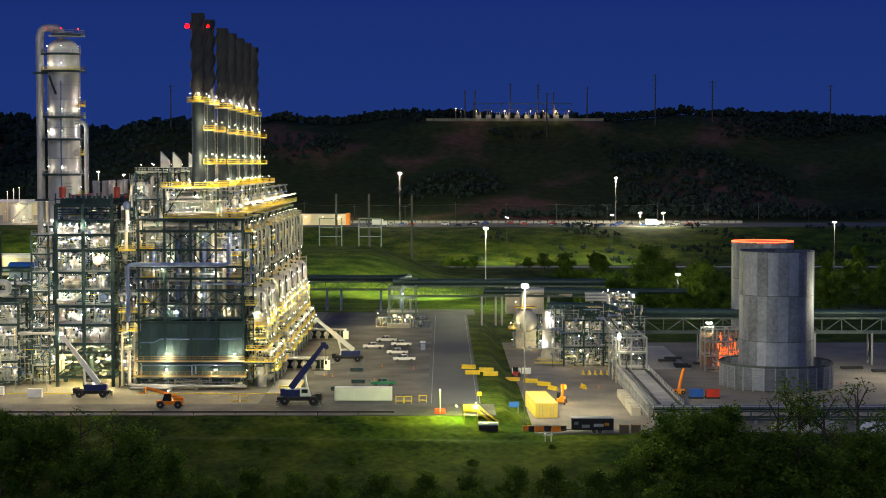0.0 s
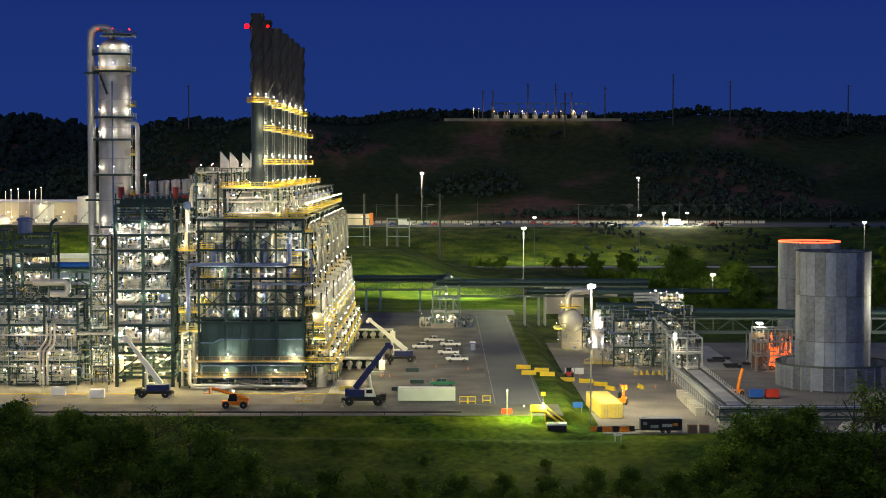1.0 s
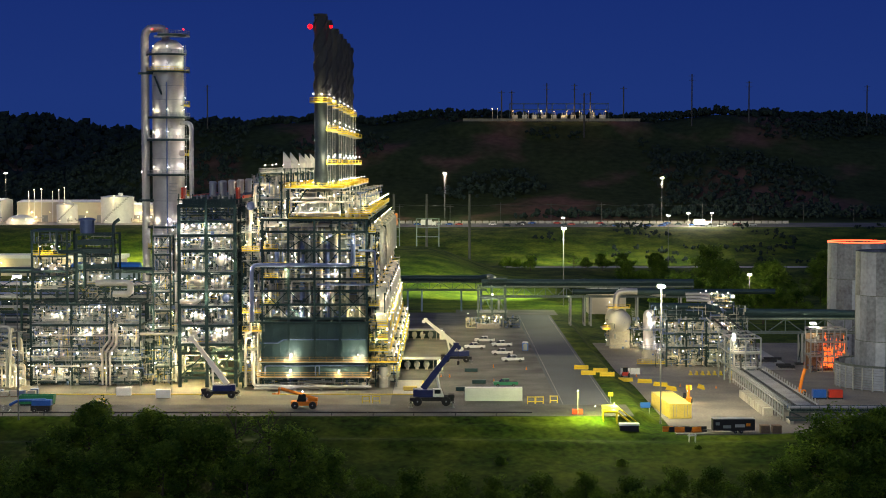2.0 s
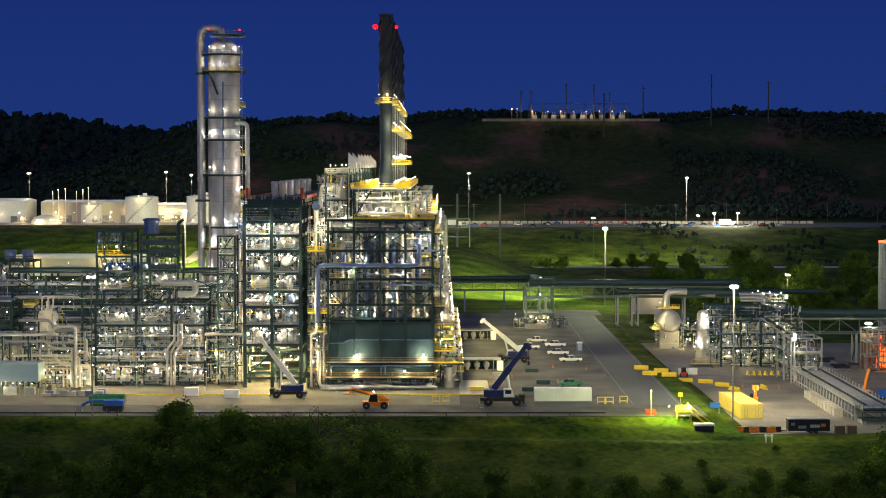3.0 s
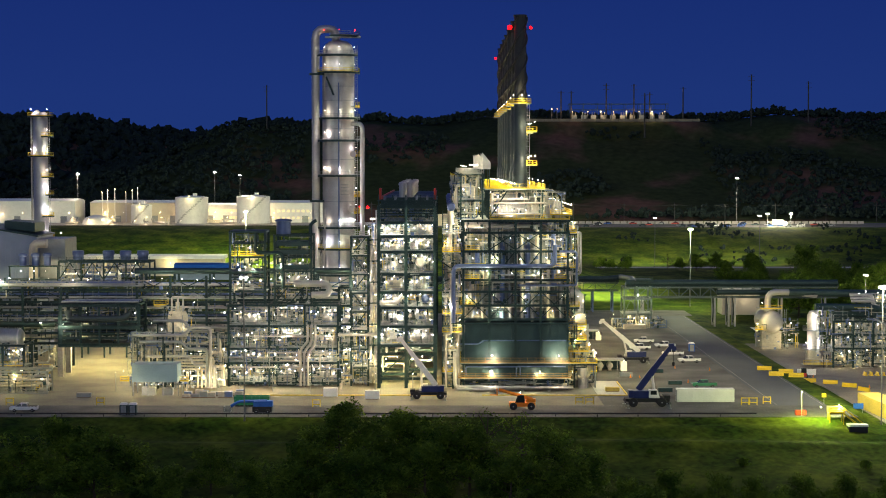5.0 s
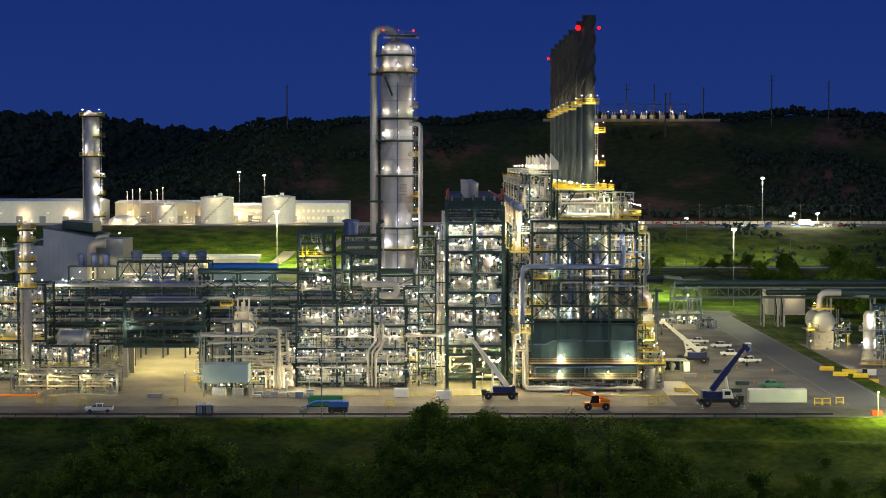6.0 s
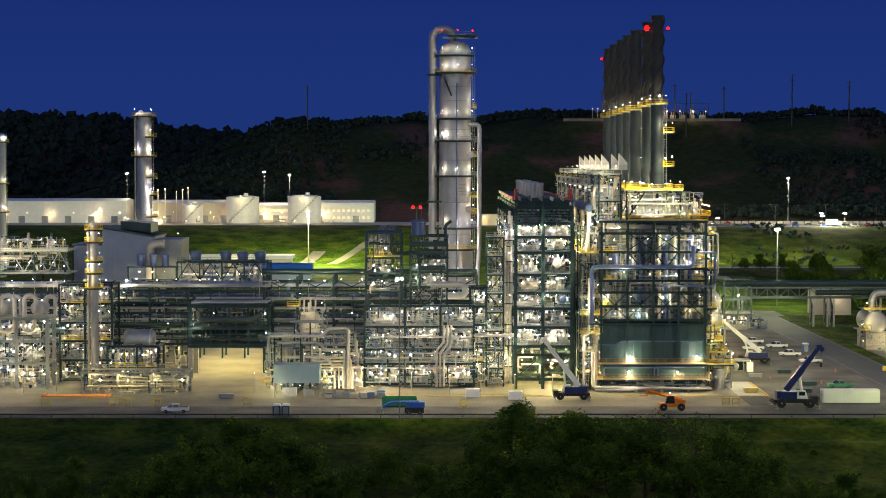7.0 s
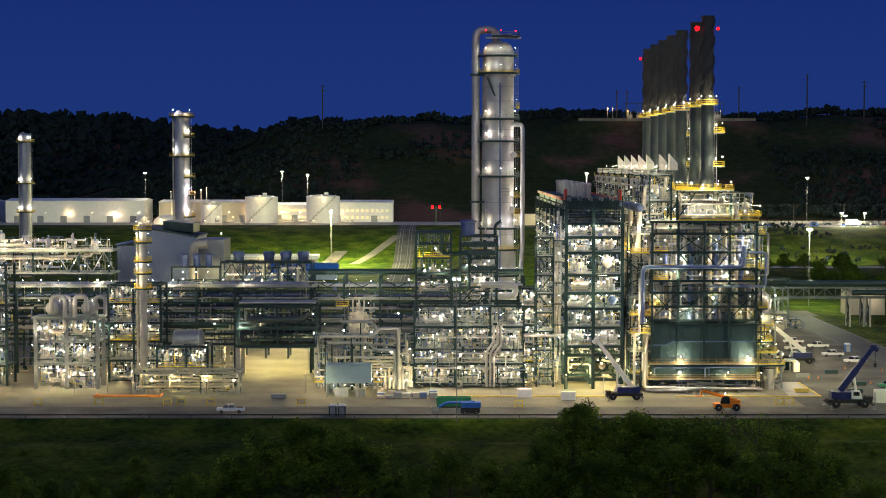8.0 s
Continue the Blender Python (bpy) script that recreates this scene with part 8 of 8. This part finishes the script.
for i in range(14):
    x, yy = rgc.choice(((rgc.uniform(-30, -5), rgc.uniform(374, 440)), (rgc.uniform(9, 40), rgc.uniform(372, 452)), (rgc.uniform(60, 110), rgc.uniform(395, 455))))
    z = 0.0 if x < -4 else height(x, yy) + (0.08 if x > 18.6 else 0.02)
    if 8 < x < 18.6:
        continue
    single("traffic_cone", kept("cone", cone_mesh), ORANGE, "small orange traffic cone standing on the yard", "traffic cone", "traffic cones", at=(x, yy, z))
for x, yy, c_, m_ in ((70, 351, "pale grey", CLADW), (75, 349, "pale grey", CLADW), (79, 352, "pale grey", CLADW), (88, 350, "white", WHITE), (93, 352, "blue", BLUE)):
    b = Build().turned([(3.0, 0), (2.8, 0.5), (1.9, 1.2 + 0.1 * (x % 3)), (0.9, 1.3), (0.3, 1.7)], n=7)
    single("tarpaulin", b, m_, c_ + " tarpaulin draped over stored material", "tarpaulin", "tarpaulins", at=(x, yy, -2.46), smooth=False)
for i, (x, yy, L) in enumerate(((66, 492, 5), (66, 476, 4), (66, 472, 4.4), (72, 480, 4), (63.5, 486, 5), (112, 470, 6), (118, 462, 5))):
    q = thing("pipe_stack", x, yy, height(x, yy) + (0.19 if 53.5 < x < 68 and yy > 469 else 0.06), "dark stack of steel pipe lengths on bearers", "pipe stack", "pipe stacks")
    for k in range(6):
        part("pipe_length", Build().cyl((-L / 2, -0.8 + 0.32 * k, 0.35 + 0.28 * (k % 2)), (L / 2, -0.8 + 0.32 * k, 0.35 + 0.28 * (k % 2)), 0.15, 8), STACKD, q)
    for s in (-L / 3, L / 3):
        part("bearer", Build().span((s - 0.1, -1, 0), (s + 0.1, 1, 0.2)), WOOD, q, smooth=False)
for x, yy, rz in ((73, 474, 10), (19.0, 446, 80)):
    q = thing("tractor", x, yy, height(x, yy) + 0.06, "red utility tractor parked in the lower yard", "tractor", "red tractors", rz)
    part("body", Build().span((-1.6, -0.7, 0.7), (1.6, 0.7, 1.6)), RED, q, smooth=False)
    part("cab", Build().span((-1.3, -0.65, 1.6), (0.1, 0.65, 2.7)), GLASS, q, smooth=False)
    wheels(q, (-0.9, 1.1), 0.85, 0.6, 0.35)
bsn = thing("sign_board", 15.4, 372, -2.4, "blue notice board on two posts at the yard entrance", "sign")
part("board", Build().span((-1.1, -0.06, 1.4), (1.1, 0.06, 2.6)), BLUE, bsn, smooth=False)
for s in (-0.9, 0.9):
    part("post", Build().span((s - 0.07, -0.05, -0.2), (s + 0.07, 0.05, 1.4)), GALV, bsn, smooth=False)
ysn = thing("warning_sign", 7.9, 372, 0.01, "yellow warning sign on a post beside the road", "sign")
part("plate", Build().span((-0.5, -0.04, 1.5), (0.5, 0.04, 2.4)), YELLOW, ysn, smooth=False)
part("post", Build().span((-0.05, -0.04, 0), (0.05, 0.04, 1.5)), GALV, ysn, smooth=False)
sh_ = thing("saw_horse", 20.8, 338.5, height(20.8, 338.5), "small white timber saw-horse on the grass", "saw-horse")
for s in (-0.6, 0.6):
    part("leg", Build().span((s - 0.08, -0.3, 0), (s + 0.08, 0.3, 1.6)), WHITE, sh_, smooth=False)
part("rail", Build().span((-0.9, -0.1, 1.2), (0.9, 0.1, 1.5)), WHITE, sh_, smooth=False)

# ---- trees ----
def tree_meshes(seed, h, spread, leaves, leaf, bare=0.0):
    """A trunk with forking limbs and a crown of many small leaf blades in uneven clumps, 1 unit = 1 metre."""
    rg = random.Random(seed)
    wood, crown = Build(), Build()
    top = Vector((rg.uniform(-0.4, 0.4), rg.uniform(-0.4, 0.4), h * 0.86))
    wood.loft([wood.ring(Vector((0, 0, -0.6)), (0, 0, 1), h * 0.026, 7), wood.ring(top * 0.3, (0, 0, 1), h * 0.019, 7), wood.ring(top * 0.65, (0, 0, 1), h * 0.012, 7), wood.ring(top, (0, 0, 1), 0.03, 7)])
    tips = []
    for i in range(17):
        s = rg.uniform(0.12, 0.85)
        a = i * 2.4 + rg.uniform(-0.4, 0.4)
        reach = spread * min(1.0, 1.2 - s) * rg.uniform(0.6, 1.15)
        p = top * s
        q = p + Vector((math.cos(a) * reach * 0.55, math.sin(a) * reach * 0.55, h * rg.uniform(0.04, 0.12)))
        e = p + Vector((math.cos(a) * reach, math.sin(a) * reach, h * rg.uniform(0.06, 0.24)))
        wood.pipe([p, q, e], h * 0.006, 5)
        tips += [(e, 1.0), (q, 0.8)]
        for _ in range(2):
            f = e + Vector((rg.uniform(-1, 1), rg.uniform(-1, 1), rg.uniform(-0.2, 0.9))) * spread * 0.3
            wood.cyl(q.lerp(e, 0.6), f, h * 0.003, 4)
            tips.append((f, 0.7))
    tips += [(top, 0.9), (top * 0.9, 0.9)]
    per = int(leaves / len(tips))
    for c, k in tips:
        rad = spread * rg.uniform(0.26, 0.42) * k
        if rg.random() < bare:
            continue
        for _ in range(per):
            d = Vector((rg.gauss(0, 1), rg.gauss(0, 1), rg.gauss(0, 0.75)))
            d = d.normalized() * rad * rg.random() ** 0.45
            p = c + d
            u = Vector((rg.uniform(-1, 1), rg.uniform(-1, 1), rg.uniform(-0.6, 0.6))).normalized()
            w = u.cross(Vector((rg.uniform(-1, 1), rg.uniform(-1, 1), rg.uniform(-1, 1)))).normalized()
            s = leaf * rg.uniform(0.6, 1.3)
            crown.add([p - u * s, p + w * s * 0.75, p + u * s], [(0, 1, 2)])
    return wood.mesh("trunk", BARK), crown.mesh("crown", LEAF, False)


KINDS = [tree_meshes(100 + i, h, s, n, l, br) for i, (h, s, n, l, br) in enumerate(((15, 6.6, 8480, 0.36, 0), (12, 6.0, 5600, 0.36, 0), (9, 5.4, 4200, 0.36, 0), (13, 5.0, 1500, 0.26, 0.4), (6, 4.4, 3400, 0.34, 0), (14, 6.0, 1900, 0.3, 0.3)))]
KIND_H = [15, 12, 9, 13, 6, 14]


def tree(x, y, kind, top, rz=0.0, name="tree", label="broad leafy green tree on the slope before the plant"):
    z = height(x, y)
    s = (top - z) / KIND_H[kind]
    t = thing(name, x, y, z, label, "tree", "trees on the front slope", rz)
    t.scale = (s, s, s)
    part("trunk", KINDS[kind][0], None, t)
    part("crown", KINDS[kind][1], None, t)
    return t


front = [(-94, 317, 0, 8.0), (-88, 312, 1, 5.6), (-81, 316, 0, 6.6), (-75, 310, 1, 6.0), (-67, 315, 3, 8.6), (-70, 309, 0, 5.0), (-60, 313, 3, 8.2), (-56, 308, 1, 4.6), (-99, 308, 2, 2.2), (-78, 302, 0, 3.0), (-63, 300, 1, 1.6), (-90, 301, 1, 1.8), (-50, 304, 2, 0.4),
         (-143, 309, 0, 6.0), (-137, 305, 1, 4.6), (-150, 306, 1, 3.4), (-131, 307, 2, 1.4), (-156, 303, 2, 0.0), (-117, 311, 1, 0.6), (-109, 308, 2, -1.4), (-124, 303, 2, -1.8), (-103, 301, 2, -1.0),
         (-164, 303, 2, -3.0), (-172, 300, 1, -2.0), (-181, 304, 2, -3.6), (-188, 299, 2, -3.0), (-196, 302, 1, -1.0), (-206, 303, 2, -2.6),
         (-42, 303, 2, -3.8), (-34, 306, 2, -3.0), (-26, 302, 1, -2.6), (-19, 306, 2, -4.2), (-11, 303, 2, -3.4), (-3, 305, 1, -3.2), (5, 302, 2, -3.6), (13, 305, 1, -2.2), (20, 306, 2, -2.6), (27, 303, 1, -2.4), (34, 307, 2, -1.4),
         (41, 313, 1, 5.6), (46, 310, 1, 7.4), (51, 313, 0, 7.6), (55, 311, 1, 3.6), (61, 314, 3, 11.6), (64, 309, 5, 13.4), (70, 313, 3, 12.4), (64, 316, 1, 2.0), (77, 317, 3, 14.0), (85, 308, 1, 1.0), (85, 315, 3, 11.4), (90, 309, 0, 2.0), (97, 313, 1, 4.0), (105, 310, 0, 6.0), (114, 312, 1, 5.0), (44, 303, 2, 0.6), (56, 302, 1, 1.8), (68, 301, 2, 1.4), (80, 302, 1, 2.2), (60, 305, 2, 3.0), (75, 306, 2, 3.0)]
tk = random.Random(6)
for x, y, k, top in front:
    tree(x, y, k, top, tk.uniform(0, 360), label="half-bare spring tree with thin foliage on the slope" if k in (3, 5) else "broad leafy green tree on the slope before the plant")
for i in range(58):
    x = -205 + 5.8 * i + tk.uniform(-3, 3)
    tree(x, tk.uniform(284, 300), tk.choice((2, 4, 4)), tk.uniform(-7.0, -3.6), tk.uniform(0, 360))
for i in range(16):
    x = -200 + 20 * i + tk.uniform(-6, 6)
    tree(x, tk.uniform(322, 334), 4, height(x, 328) + tk.uniform(1.2, 2.4), tk.uniform(0, 360), "shrub", "low leafy shrub in the rough grass")
# trees on the far side of the lower yard and along the access road
for i in range(64):
    x = 58 + 190 * tk.random() ** 1.5
    y = tk.uniform(610, 830)
    tree(x, y, tk.choice((0, 1, 1, 2)), height(x, y) + tk.uniform(8, 16), tk.uniform(0, 360), label="dark leafy tree behind the lower yard")
for x, y, k, h in ((104, 700, 0, 19), (60, 848, 1, 9), (50, 848, 2, 8), (36, 848, 3, 9), (42, 848, 2, 6), (78, 848, 1, 8), (160, 848, 1, 10), (176, 848, 0, 12), (190, 848, 1, 10), (205, 848, 0, 12), (3, 848, 2, 6), (8, 848, 2, 5), (14, 835, 2, 7)):
    tree(x, y, k, height(x, y) + h, tk.uniform(0, 360), label="dark leafy tree beside the access road")

# ---- woods on the hills: one mass of small crowns ----
def woods(name, count, x0, x1, y0, y1, keep, seed, size, label):
    rg = random.Random(seed)
    b = Build()
    n = 0
    while n < count:
        x, y = rg.uniform(x0, x1), rg.uniform(y0, y1)
        if not keep(x, y, rg):
            continue
        n += 1
        z, r = height(x, y), rg.uniform(*size)
        h = r * rg.uniform(1.2, 2.0)
        for _ in range(4):
            c = Vector((x + rg.uniform(-0.6, 0.6) * r, y + rg.uniform(-0.6, 0.6) * r, z + h * rg.uniform(0.45, 1.0)))
            q = Euler((rg.uniform(0, 3), rg.uniform(0, 3), rg.uniform(0, 3))).to_matrix()
            k = r * rg.uniform(0.35, 0.75)
            vs = [c + q @ Vector(v) * k * rg.uniform(0.7, 1.3) for v in ((1, 0, 0), (-1, 0, 0), (0, 1, 0), (0, -1, 0), (0, 0, 1), (0, 0, -1))]
            b.add(vs, [(0, 2, 4), (2, 1, 4), (1, 3, 4), (3, 0, 4), (2, 0, 5), (1, 2, 5), (3, 1, 5), (0, 3, 5)])
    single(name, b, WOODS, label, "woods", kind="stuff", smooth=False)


def on_ridge(x, y, rg):
    open_top = -16 < x < 128 and 1325 < y < 1395
    patch = noise.noise((x * 0.009, y * 0.012, 9)) + (0.35 if x > 120 else 0) + (0.5 if x < -180 else 0)
    near_top = y > 1370
    return not open_top and (near_top or patch > 0.2)


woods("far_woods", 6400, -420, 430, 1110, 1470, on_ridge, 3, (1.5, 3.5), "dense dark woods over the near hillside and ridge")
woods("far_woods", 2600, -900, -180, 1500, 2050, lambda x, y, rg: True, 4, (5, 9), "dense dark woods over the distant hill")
woods("scrub", 240, 10, 330, 885, 1000, lambda x, y, rg: noise.noise((x * 0.03, y * 0.03, 2)) > 0.15, 5, (0.8, 1.9), "low scrub bushes on the grass embankment")
